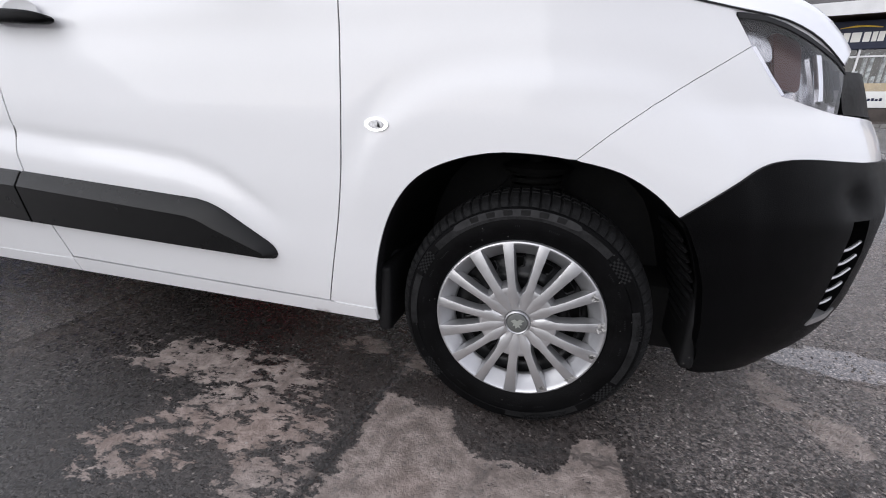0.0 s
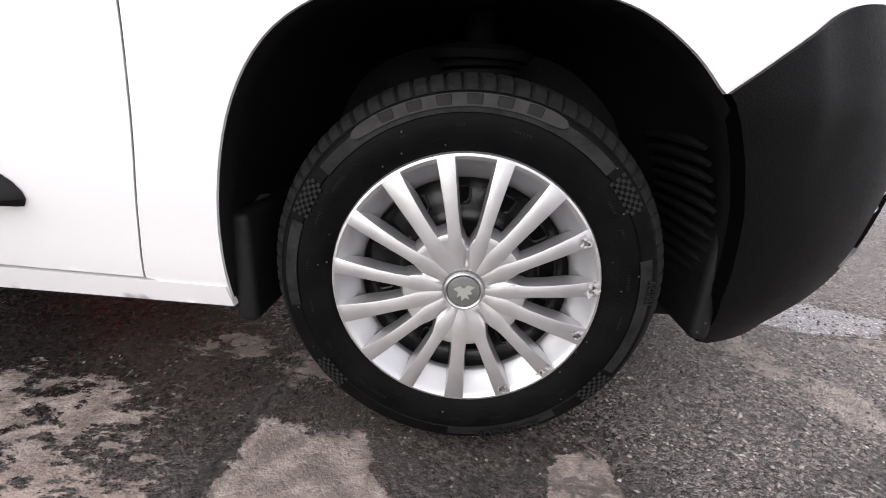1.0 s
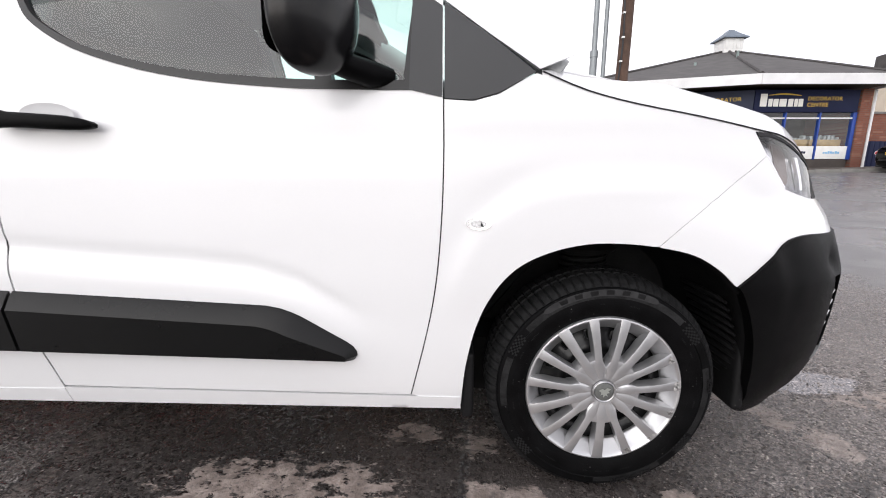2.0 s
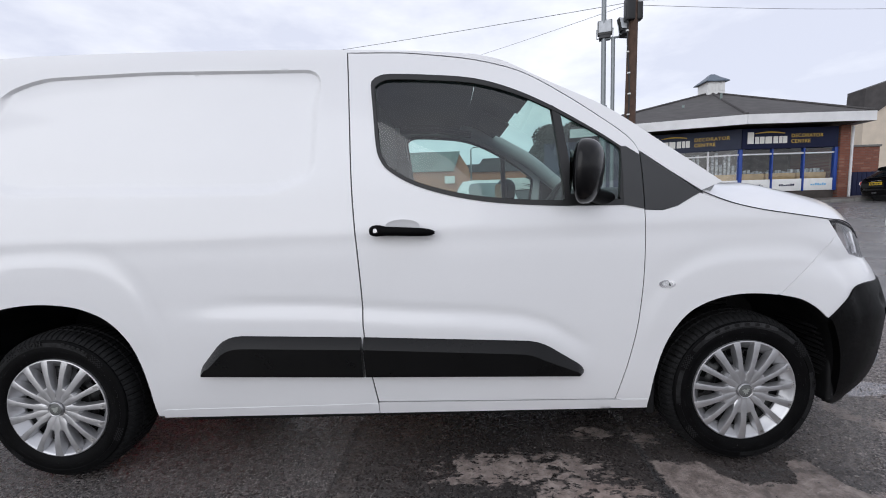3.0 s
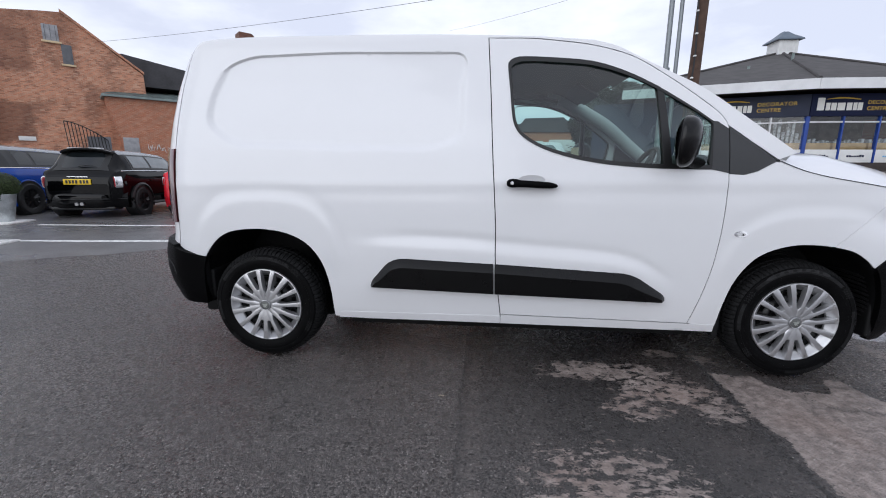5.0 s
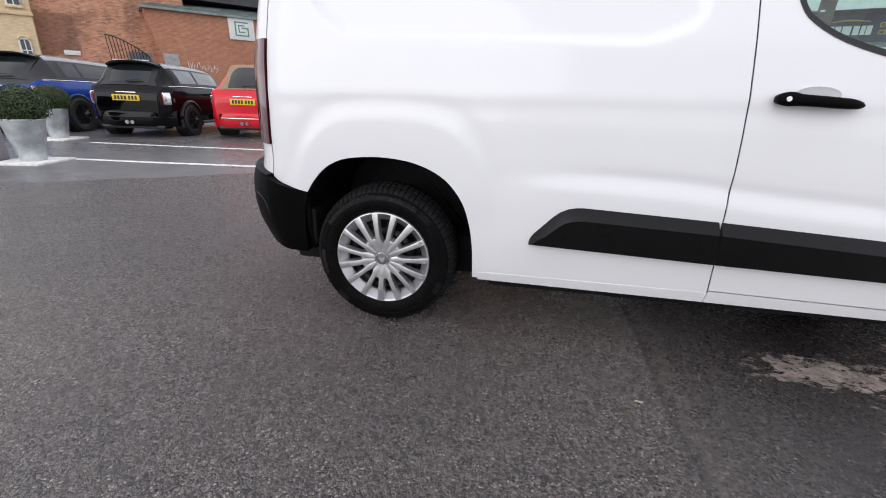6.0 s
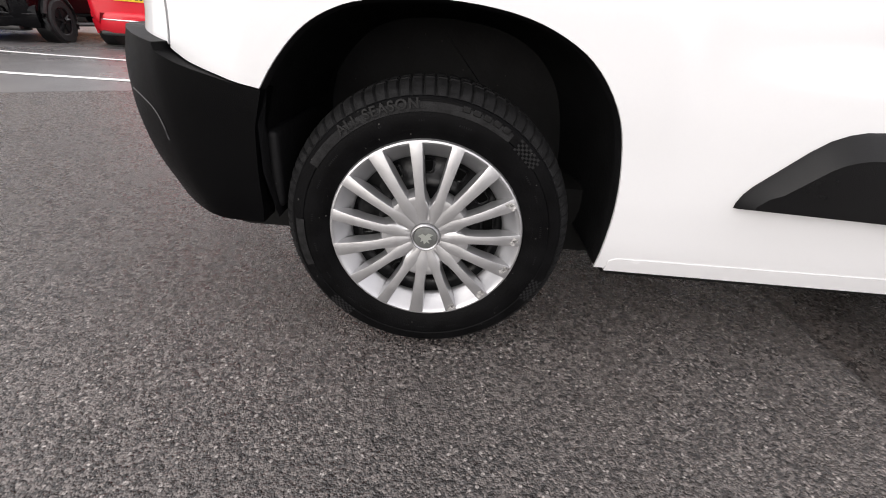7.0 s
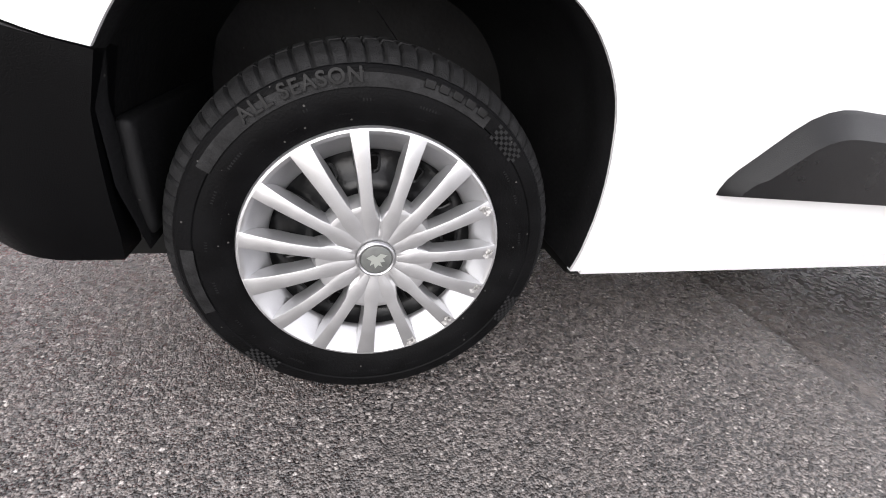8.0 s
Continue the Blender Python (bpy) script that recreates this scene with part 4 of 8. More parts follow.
def wheel(name_label, turn, bands, chequers):
    """One wheel about its own centre, outer face towards -y, with tyre, cover and cap."""
    hub = bmesh.new()
    sweep(hub, *lathe([(0.0001, 0.060), (0.070, 0.060), (0.082, 0.054), (0.091, 0.046), (0.103, 0.044), (0.113, 0.049), (0.121, 0.058), (0.136, 0.064), (0.152, 0.067), (0.164, 0.062), (0.174, 0.048), (0.186, 0.030), (0.196, 0.010), (0.203, 0.004), (0.203, 0.02), (0.193, 0.04), (0.180, 0.10), (0.180, 0.175), (0.20, 0.19)], 60))
    w = part("wheel", hub, STEEL_DARK, van, name_label)
    # flat black faces stand for the dark inside the disc's slots, each with a pressed lip
    slot = rounded([(0.122, -0.017), (0.149, -0.021), (0.149, 0.021), (0.122, 0.017)], 0.008)
    bm = bmesh.new()
    bm.faces.new([bm.verts.new((p, 0.0555, q)) for p, q in slot])
    hole = part("vent_slot", bm, SLOT_BLACK, w, "", 0)
    bm = bmesh.new()
    tube(bm, [(p, 0.0565, q) for p, q in slot + slot[:1]], 0.0028, 6, False)
    lip = part("slot_lip", bm, STEEL_DARK, w)
    for k in range(12):
        m = Matrix.Rotation(-(turn + 2 * math.pi * (k + 0.3) / 12), 4, "Y")
        for first in (hole, lip):
            ob = first if k == 0 else new(first.name.split(".")[0], first.data)
            ob.parent, ob.matrix_basis = w, m
    # tyre: grooved tread, rounded shoulder, stepped side wall
    n = 480
    prof = [(0.200, 0.012), (0.206, 0.001), (0.214, -0.004), (0.236, -0.011), (0.258, -0.012), (0.262, -0.0105), (0.264, -0.0125), (0.2835, -0.0098), (0.2880, -0.006), (0.2895, -0.001), (0.2985, 0.006), (0.307, 0.018), (0.3115, 0.032), (0.314, 0.048), (0.309, 0.050), (0.309, 0.057), (0.315, 0.059), (0.3155, 0.085), (0.309, 0.087), (0.309, 0.096), (0.3155, 0.098), (0.315, 0.13), (0.311, 0.160), (0.300, 0.178), (0.265, 0.186), (0.21, 0.170), (0.20, 0.15)]
    vs = []
    for k in range(n):
        a = 2 * math.pi * k / n
        cut = k % 6 < 1
        for j, (r, y) in enumerate(prof):
            if cut and (10 <= j <= 13 or 16 <= j <= 17 or 20 <= j <= 22):
                r -= 0.0065
            if cut and j == 9:
                r -= 0.001
            skew = 0.010 * (y - 0.05) / 0.05
            vs.append((r * math.cos(a + skew), y, r * math.sin(a + skew)))
    m = len(prof)
    fs = [(k * m + j, k * m + j + 1, ((k + 1) % n) * m + j + 1, ((k + 1) % n) * m + j) for k in range(n) for j in range(m - 1)]
    tyre = link_mesh("tyre", [(a * 0.99, b, c * 0.99) for a, b, c in vs], fs, RUBBER, w, "black tyre with a blocky tread", 30)
    tyre.data.materials.append(RUBBER_TREAD)
    for q in tyre.data.polygons:
        if 9 <= q.index % (m - 1) <= 22:
            q.material_index = 1
    # the lighter outer band of the side wall, in arcs
    for a0, a1 in bands:
        vs, fs = [], []
        steps = max(4, int((a1 - a0) / 3))
        for k in range(steps + 1):
            t = radians(a0 + (a1 - a0) * k / steps) 
            vs += [(r * math.cos(t), yy, r * math.sin(t)) for r, yy in ((0.2590, -0.0130), (0.2750, -0.0112), (0.2785, -0.0092))]
        for k in range(steps):
            fs += [(3 * k, 3 * k + 1, 3 * k + 4, 3 * k + 3), (3 * k + 1, 3 * k + 2, 3 * k + 5, 3 * k + 4)]
        link_mesh("side_band", vs, fs, RUBBER_DUSTY, tyre)
    # chequered wear patches
    for a0 in chequers:
        bm = bmesh.new()
        for i in range(10):
            for j in range(5):
                if (i + j) % 2:
                    t0, t1 = radians(a0 + i * 1.25), radians(a0 + i * 1.25 + 1.25)
                    r0, r1 = 0.2555 + j * 0.0050, 0.2555 + (j + 1) * 0.0050
                    y = -0.0145 + max(0, j - 2) * 0.0016
                    bm.faces.new([bm.verts.new((r * math.cos(t), y, r * math.sin(t))) for r, t in ((r0, t0), (r1, t0), (r1, t1), (r0, t1))])
        part("chequer_patch", bm, RUBBER_CHECK, tyre, "", 0)["kind"] = "stuff"
    # wheel cover: dished rim ring, five palms of three fused spokes, hub dome
    cover = bmesh.new()
    sweep(cover, *lathe([(0.1640, 0.032), (0.1646, 0.028), (0.168, 0.0235), (0.175, 0.0170), (0.185, 0.0065), (0.192, -0.002), (0.1955, -0.0065), (0.199, -0.0085), (0.2025, -0.0075), (0.205, -0.001), (0.2045, 0.008)], 120))
    # hub plate: five fused palms with a groove between each two, scalloped where the slots begin
    nth, plate, quads = 240, [], []
    for k in range(nth):
        a = 2 * math.pi * k / nth
        off = (a - turn + math.pi / 5) % (2 * math.pi / 5) - math.pi / 5
        rim_r = 0.0920 - 0.026 * math.exp(-(off * 0.075 / 0.0075) ** 2)
        for q in range(15):
            t = q / 14
            r = 0.026 + (rim_r - 0.026) * t
            yy = float(np.interp(r, (0.026, 0.033, 0.050, 0.064, 0.076, 0.090), (-0.0070, -0.0096, -0.0110, -0.0120, -0.0128, -0.0136)))
            yy += 0.0032 * math.exp(-(off * r / 0.0026) ** 2) * float(step01(r, 0.036, 0.052)) + 0.0012 * max(0.0, (t - 0.92) / 0.08) ** 2
            plate.append((r * math.cos(a), yy, r * math.sin(a)))
        for grow, yy in ((0.0042, -0.002), (0.0075, 0.008), (0.0080, 0.022)):
            plate.append(((rim_r + grow) * math.cos(a), yy, (rim_r + grow) * math.sin(a)))
    quads = [(k * 18 + q, k * 18 + q + 1, ((k + 1) % nth) * 18 + q + 1, ((k + 1) % nth) * 18 + q) for k in range(nth) for q in range(17)]
    sweep(cover, plate, quads)
    cov = part("wheel_cover", cover, SILVER, w, "silver fifteen-spoke plastic wheel cover, scuffed", 35)
    cov.matrix_basis = Matrix.Diagonal((1.012, 1, 1.012, 1))
    outer = ((0.033, 0.0058, -0.0098), (0.050, 0.0092, -0.0112), (0.064, 0.0120, -0.0122), (0.076, 0.0116, -0.0130), (0.090, 0.0100, -0.0138), (0.105, 0.0094, -0.0143), (0.13, 0.0098, -0.0146), (0.155, 0.0108, -0.0136), (0.18, 0.0120, -0.0112), (0.196, 0.0130, -0.0090), (0.2015, 0.0136, -0.0078))
    middle = ((0.033, 0.0064, -0.0098), (0.050, 0.0104, -0.0112), (0.064, 0.0130, -0.0122), (0.076, 0.0134, -0.0130), (0.090, 0.0116, -0.0138), (0.105, 0.0110, -0.0143), (0.13, 0.0116, -0.0146), (0.155, 0.0128, -0.0136), (0.18, 0.0144, -0.0112), (0.196, 0.0158, -0.0090), (0.2015, 0.0166, -0.0078))
    for kind, (lean, shape) in enumerate(((0.0034, outer), (0.0, middle), (-0.0034, outer))):
        bm = bmesh.new()
        rings = []
        for r, hw, y in shape:
            sh = lean * max(0.0, 1 - (r - 0.05) / 0.15) ** 1.3
            low = 0.016 if r < 0.150 else max(y + 0.004, float(np.interp(r, (0.150, 0.165, 0.184, 0.196, 0.2015), (0.016, 0.024, 0.009, -0.003, -0.005))))
            row = [(r, sh - hw - 0.0016 * (low - y) / 0.030, low), (r, sh - hw, y + 0.0014), (r, sh - hw + 0.0004, y + 0.0004), (r, sh - hw + 0.0014, y), (r, sh + hw - 0.0014, y), (r, sh + hw - 0.0004, y + 0.0004), (r, sh + hw, y + 0.0014), (r, sh + hw + 0.0016 * (low - y) / 0.030, low)]
            rings.append([bm.verts.new((p, yy, q)) for p, q, yy in row])
        for r0, r1 in zip(rings, rings[1:]):
            for j in range(7):
                bm.faces.new((r0[j], r0[j + 1], r1[j + 1], r1[j]))
        first = part("spoke", bm, SILVER, w, "", 24)
        for g5 in range(5):
            sp = first if g5 == 0 else new("spoke", first.data)
            sp.parent = w
            sp.matrix_basis = Matrix.Rotation(-(turn + 2 * math.pi * (3 * g5 + kind + 0.5) / 15), 4, "Y") @ Matrix.Diagonal((1.012, 1, 1.012, 1))
    # scuffs on some spoke tips
    rnd = random.Random(int(turn * 100))
    for k in (8, 9, 11, 12, 10):
        a = turn + 2 * math.pi * (k + 0.5) / 15
        bm = bmesh.new()
        for i in range(3):
            r0, q0 = 0.183 + rnd.random() * 0.010, (rnd.random() - 0.5) * 0.018
            pts = [(r0 + rnd.random() * 0.008 * math.cos(t) + 0.003 * math.cos(t), q0 + 0.006 * math.sin(t) * (0.5 + rnd.random())) for t in np.linspace(0, 6.28, 8)[:-1]]
            bm.faces.new([bm.verts.new((p * math.cos(a) - q * math.sin(a), -0.0122 + (p - 0.185) * 0.19, p * math.sin(a) + q * math.cos(a))) for p, q in pts])
        part("scuff", bm, SCUFF, cov, "", 0)
    bm = bmesh.new()
    vs, fs = lathe([(0.0001, -0.0165), (0.022, -0.0165), (0.0245, -0.0155), (0.026, -0.0125), (0.0265, -0.008)], 40)
    bv = [bm.verts.new(v) for v in vs]
    for q in fs:
        try:
            bm.faces.new([bv[i] for i in q])
        except ValueError:
            pass
    cap = part("centre_cap", bm, CAP_GREY, w, "grey round centre cap with a pale emblem")
    bm = bmesh.new()
    vs, fs = lathe([(0.0260, -0.0155), (0.0282, -0.0170), (0.0302, -0.0160), (0.0315, -0.0115)], 24)
    bv = [bm.verts.new(v) for v in vs]
    for q in fs:
        bm.faces.new([bv[i] for i in q])
    part("cap_ring", bm, CAP_RING, w, "chrome cap ring")
    bm = bmesh.new()
    for pts in ([(-0.016, 0.004), (-0.006, 0.010), (0.000, 0.006), (0.006, 0.012), (0.017, 0.009), (0.010, 0.003), (0.014, -0.002), (0.006, -0.004), (0.010, -0.012), (0.003, -0.009), (-0.002, -0.015), (-0.004, -0.006), (-0.010, -0.010), (-0.008, -0.001)],):
        bm.faces.new([bm.verts.new((x, -0.0172, z)) for x, z in pts])
    part("cap_emblem", bm, mat("emblem_pale", (0.42, 0.44, 0.41), 0.35, metal=0.6), w, "", 0)
    return w


w_front = wheel("steel wheel with a silver cover", radians(89), ((46, 141), (160, 190), (-27, 15), (-92, -52)), (31, 145, -41, 212))
w_rear = wheel("steel wheel with a silver cover", radians(86.5), ((56, 149), (176, 200)), (40, -31, 220))
for w, x, inset in ((w_front, 2.785, 0.012), (w_rear, 0.0, -0.006)):
    w.matrix_basis = pose(x, WHEEL_Y + inset, TYRE_R)
    copy_thing(w, pose(x, 2 * HALF - WHEEL_Y - inset, TYRE_R, 0, 0, 180))

# rows of small moulded marks round the tyre walls
for w in (w_front, w_rear):
    rn = random.Random(4)
    bm = bmesh.new()
    for r0 in (0.228, 0.243):
        deg = 0.0
        while deg < 360:
            if rn.random() < 0.55:
                for q in range(rn.randint(2, 7)):
                    a = radians(deg)
                    m = Matrix.Translation((r0 * math.cos(a), -0.0078 - (r0 - 0.226) * 0.19, r0 * math.sin(a))) @ Matrix.Rotation(-a + math.pi / 2, 4, "Y")
                    box(bm, -0.0008, 0.0006 + rn.random() * 0.0008, -0.0006, 0.002, -0.0018, 0.0018, 0.0, m)
                    deg += 1.05
            deg += rn.uniform(2, 9)
    part("tyre_print", bm, RUBBER_PRINT, w, "", 0)["kind"] = "stuff"

# raised words on the tyre walls
def bent_word(word, size, r, mid_deg, w, label, flat_y=-0.0145, depth=0.0012, material=None):
    cu = bpy.data.curves.new("lettering", "FONT")
    cu.body, cu.size, cu.align_x, cu.extrude, cu.space_character = word, size, "CENTER", depth, 1.15
    cu.offset = size * 0.02
    tmp = new("lettering_source", cu)
    me = bpy.data.meshes.new_from_object(tmp.evaluated_get(bpy.context.evaluated_depsgraph_get()))
    bpy.data.objects.remove(tmp)
    for v in me.vertices:
        x, y, z = v.co
        a = radians(mid_deg) - x / r
        v.co = ((r + y) * math.cos(a), flat_y - z + 0.10 * max(0, y - size * 0.3) * 0.8, (r + y) * math.sin(a))
    me.materials.append(material or RUBBER_MARK)
    ob = new("tyre_lettering", me)
    ob.parent = w
    ob["label"] = label
    return ob


bent_word("ALL SEASON", 0.026, 0.2655, 113, w_rear, "raised moulded tyre lettering")
bent_word("ALL SEASON", 0.018, 0.2670, -70, w_front, "raised moulded tyre lettering")
bent_word("RC501", 0.013, 0.270, 4, w_front, "raised moulded tyre code")
# maker's mark as plain raised blocks on a pale pad, and a product mark as a slim bar
vs, fs = [], []
for k in range(61):
    t = radians(64 + 64 * k / 60)
    e = 0.0085 * math.sqrt(max(0.02, 1 - abs((k - 30) / 30) ** 16))
    vs += [((0.2745 - e) * math.cos(t), -0.0140, (0.2745 - e) * math.sin(t)), ((0.2745 + e) * math.cos(t), -0.0126, (0.2745 + e) * math.sin(t))]
fs = [(2 * k, 2 * k + 1, 2 * k + 3, 2 * k + 2) for k in range(60)]
link_mesh("name_pad", vs, fs, RUBBER_PAD, w_front)
for w, n, first, gap, half_w, half_h in ((w_front, 6, 116, 8.4, 0.0105, 0.0070), (w_rear, 5, 77, 4.4, 0.0075, 0.0055)):
    for k in range(n):
        bm = bmesh.new()
        a = radians(first - k * gap)
        m = Matrix.Translation((0.2745 * math.cos(a), -0.0138, 0.2745 * math.sin(a))) @ Matrix.Rotation(-a + math.pi / 2, 4, "Y") @ Matrix.Rotation(radians(4), 4, "X")
        box(bm, -half_w, half_w, -0.0006, 0.003, -half_h, half_h, 0.0012, m, 1)
        part("tyre_mark", bm, RUBBER_MARK, w)

# ---- cabin ----
bm = bmesh.new()
slab = [(0.12, 0.5), (0.12, 1.10), (0.285, 1.66), (2 * HALF - 0.285, 1.66), (2 * HALF - 0.12, 1.10), (2 * HALF - 0.12, 0.5)]
a = [bm.verts.new((1.22, y, z)) for y, z in slab]
b = [bm.verts.new((1.25, y, z)) for y, z in slab]
bm.faces.new(a)
bm.faces.new(b[::-1])
for i in range(6):
    bm.faces.new((a[i - 1], a[i], b[i], b[i - 1]))
part("bulkhead", bm, BULKHEAD, van, "grey cabin bulkhead")
spanning("headliner", [(x, y + 0.035, z - 0.035) for x, y, z in [tuple(on_side(x, z)) for x, z in dense([(1.0, 1.738), (1.4, 1.722), (1.6, 1.708), (1.735, 1.695)], 0.08)]], 0.03, 0.05, HEADLINER, "dark grey headlining", thick=0.01)
for mirror in (False, True):
    my = (lambda y: 2 * HALF - y) if mirror else (lambda y: y)
    bm = bmesh.new()
    pl = [tuple(on_side(x, z)) for x, z in [(1.74, 1.70), *PILLAR_LINE]]
    tube(bm, [(x - 0.02, my(y + 0.055), z - 0.03) for x, y, z in pl], 0.052 if mirror else 0.034, 12)
    part("pillar_trim", bm, PILLAR_GREY, van, "grey windscreen pillar trim")
    bm = bmesh.new()
    tube(bm, [(1.28, my(0.31), 1.60), (1.285, my(0.23), 1.45), (1.285, my(0.12), 1.15), (1.29, my(0.10), 0.9)], 0.035, 8)
    tube(bm, [(1.28, my(0.30), 1.655), (1.55, my(0.30), 1.655), (1.80, my(0.285), 1.615)], 0.03, 8)
    part("door_pillar_trim", bm, HEADLINER, van, "dark cabin pillar trim")
    bm = bmesh.new()
    box(bm, 1.27, 2.32, min(my(0.05), my(0.12)), max(my(0.05), my(0.12)), 0.40, 1.045, 0.02)
    part("door_card", bm, INTERIOR, van, "dark plastic door card")
    bm = bmesh.new()
    cy = my(0.44)
    box(bm, 1.45, 1.98, cy - 0.24, cy + 0.24, 0.62, 0.80, 0.06, seg=3)
    box(bm, 1.31, 1.45, cy - 0.23, cy + 0.23, 0.70, 1.24, 0.06, Matrix.Translation((1.4, 0, 0.8)) @ Matrix.Rotation(radians(-9), 4, "Y") @ Matrix.Translation((-1.4, 0, -0.8)), 3)
    box(bm, 1.27, 1.36, cy - 0.13, cy + 0.13, 1.27, 1.44, 0.04, seg=3)
    part("seat", bm, SEAT, van, "dark cloth cab seat")
bm = bmesh.new()
prof = [(2.25, 0.76), (2.20, 0.90), (2.24, 1.04), (2.36, 1.10), (2.60, 1.115), (2.86, 1.06), (2.86, 0.88)]
a = [bm.verts.new((x, 0.10, z)) for x, z in prof]
b = [bm.verts.new((x, 2 * HALF - 0.10, z)) for x, z in prof]
for i in range(len(prof)):
    bm.faces.new((a[i], a[(i + 1) % len(prof)], b[(i + 1) % len(prof)], b[i]))
bm.faces.new(a[::-1])
bm.faces.new(b)
bmesh.ops.bevel(bm, geom=bm.edges[:], offset=0.02, segments=2, affect="EDGES")
part("dashboard", bm, INTERIOR, van, "dark plastic dashboard")
bm = bmesh.new()
m = Matrix.Translation((2.10, 0.46, 1.03)) @ Matrix.Rotation(radians(-62), 4, "Y")
ring = [m @ Vector((0.175 * math.cos(t), 0.175 * math.sin(t), 0)) for t in np.linspace(0, 6.2832, 33)]
tube(bm, ring, 0.015, 8, False)
tube(bm, [m @ Vector((-0.165, 0, 0)), m @ Vector((0, 0, -0.02)), m @ Vector((0.165, 0, 0))], [0.014, 0.03, 0.014], 8)
tube(bm, [m @ Vector((0, 0, -0.02)), m @ Vector((0, 0.165, 0))], 0.016, 8)
tube(bm, [m @ Vector((0, 0, 0)), m @ Vector((0, 0, -0.30))], 0.035, 10)
part("steering_wheel", bm, INTERIOR, van, "dark steering wheel")
bm = bmesh.new()
box(bm, 2.26, 2.40, 0.30, 0.62, 1.08, 1.15, 0.03, seg=3)
part("instrument_hood", bm, INTERIOR, van, "dark instrument binnacle")
bm = bmesh.new()
box(bm, 1.24, 2.40, 0.12, 2 * HALF - 0.12, 0.37, 0.41, 0.01)
part("cabin_floor", bm, INTERIOR, van, "dark cabin floor")

# ---- ground ----
def ground_z(x, y):
    q = (x - 2.8) * 0.63 + (y - 0.6) * 0.77 - 4.0
    q = min(q, 19.0)
    return 0.052 * (math.sqrt(q * q + 0.5) + q) / 2


class Nodes:
    """Short hand for wiring a material."""

    def __init__(self, name):
        self.m = bpy.data.materials.new(name)
        self.m.use_nodes = True
        self.t = self.m.node_tree
        self.b = self.t.nodes["Principled BSDF"]

    def put(self, value, socket):
        if isinstance(value, bpy.types.NodeSocket):
            self.t.links.new(value, socket)
        else:
            socket.default_value = value

    def math(self, op, a, b=0.0, c=0.0, clamp=False):
        n = self.t.nodes.new("ShaderNodeMath")
        n.operation, n.use_clamp = op, clamp
        for v, s in zip((a, b, c), n.inputs):
            self.put(v, s)
        return n.outputs[0]

    def noise(self, vec, scale, detail=4.0, rough=0.5, distort=0.0):
        n = self.t.nodes.new("ShaderNodeTexNoise")
        self.put(vec, n.inputs["Vector"])
        n.inputs["Scale"].default_value, n.inputs["Detail"].default_value = scale, detail
        n.inputs["Roughness"].default_value, n.inputs["Distortion"].default_value = rough, distort
        return n.outputs["Fac"]

    def cells(self, vec, scale, feature="F1"):
        n = self.t.nodes.new("ShaderNodeTexVoronoi")
        n.feature = feature
        self.put(vec, n.inputs["Vector"])
        n.inputs["Scale"].default_value = scale
        return n

    def span(self, v, a, b, lo=0.0, hi=1.0, kind="SMOOTHSTEP"):
        n = self.t.nodes.new("ShaderNodeMapRange")
        n.interpolation_type = kind
        for value, key in ((v, "Value"), (a, "From Min"), (b, "From Max"), (lo, "To Min"), (hi, "To Max")):
            self.put(value, n.inputs[key])
        return n.outputs["Result"]

    def blend(self, fac, a, b, how="MIX"):
        n = self.t.nodes.new("ShaderNodeMix")
        n.data_type, n.blend_type = "RGBA", how
        self.put(fac, n.inputs["Factor"])
        self.put((*a, 1) if isinstance(a, tuple) else a, n.inputs["A"])
        self.put((*b, 1) if isinstance(b, tuple) else b, n.inputs["B"])
        return n.outputs["Result"]

    def bump(self, h, strength, dist, normal=None):
        n = self.t.nodes.new("ShaderNodeBump")
        n.inputs["Strength"].default_value, n.inputs["Distance"].default_value = strength, dist
        self.put(h, n.inputs["Height"])
        if normal is not None:
            self.put(normal, n.inputs["Normal"])
        return n.outputs["Normal"]

    def place(self):
        n = self.t.nodes.new("ShaderNodeTexCoord")
        return n.outputs["Object"]

    def split(self, vec):
        n = self.t.nodes.new("ShaderNodeSeparateXYZ")
        self.put(vec, n.inputs[0])
        return n.outputs


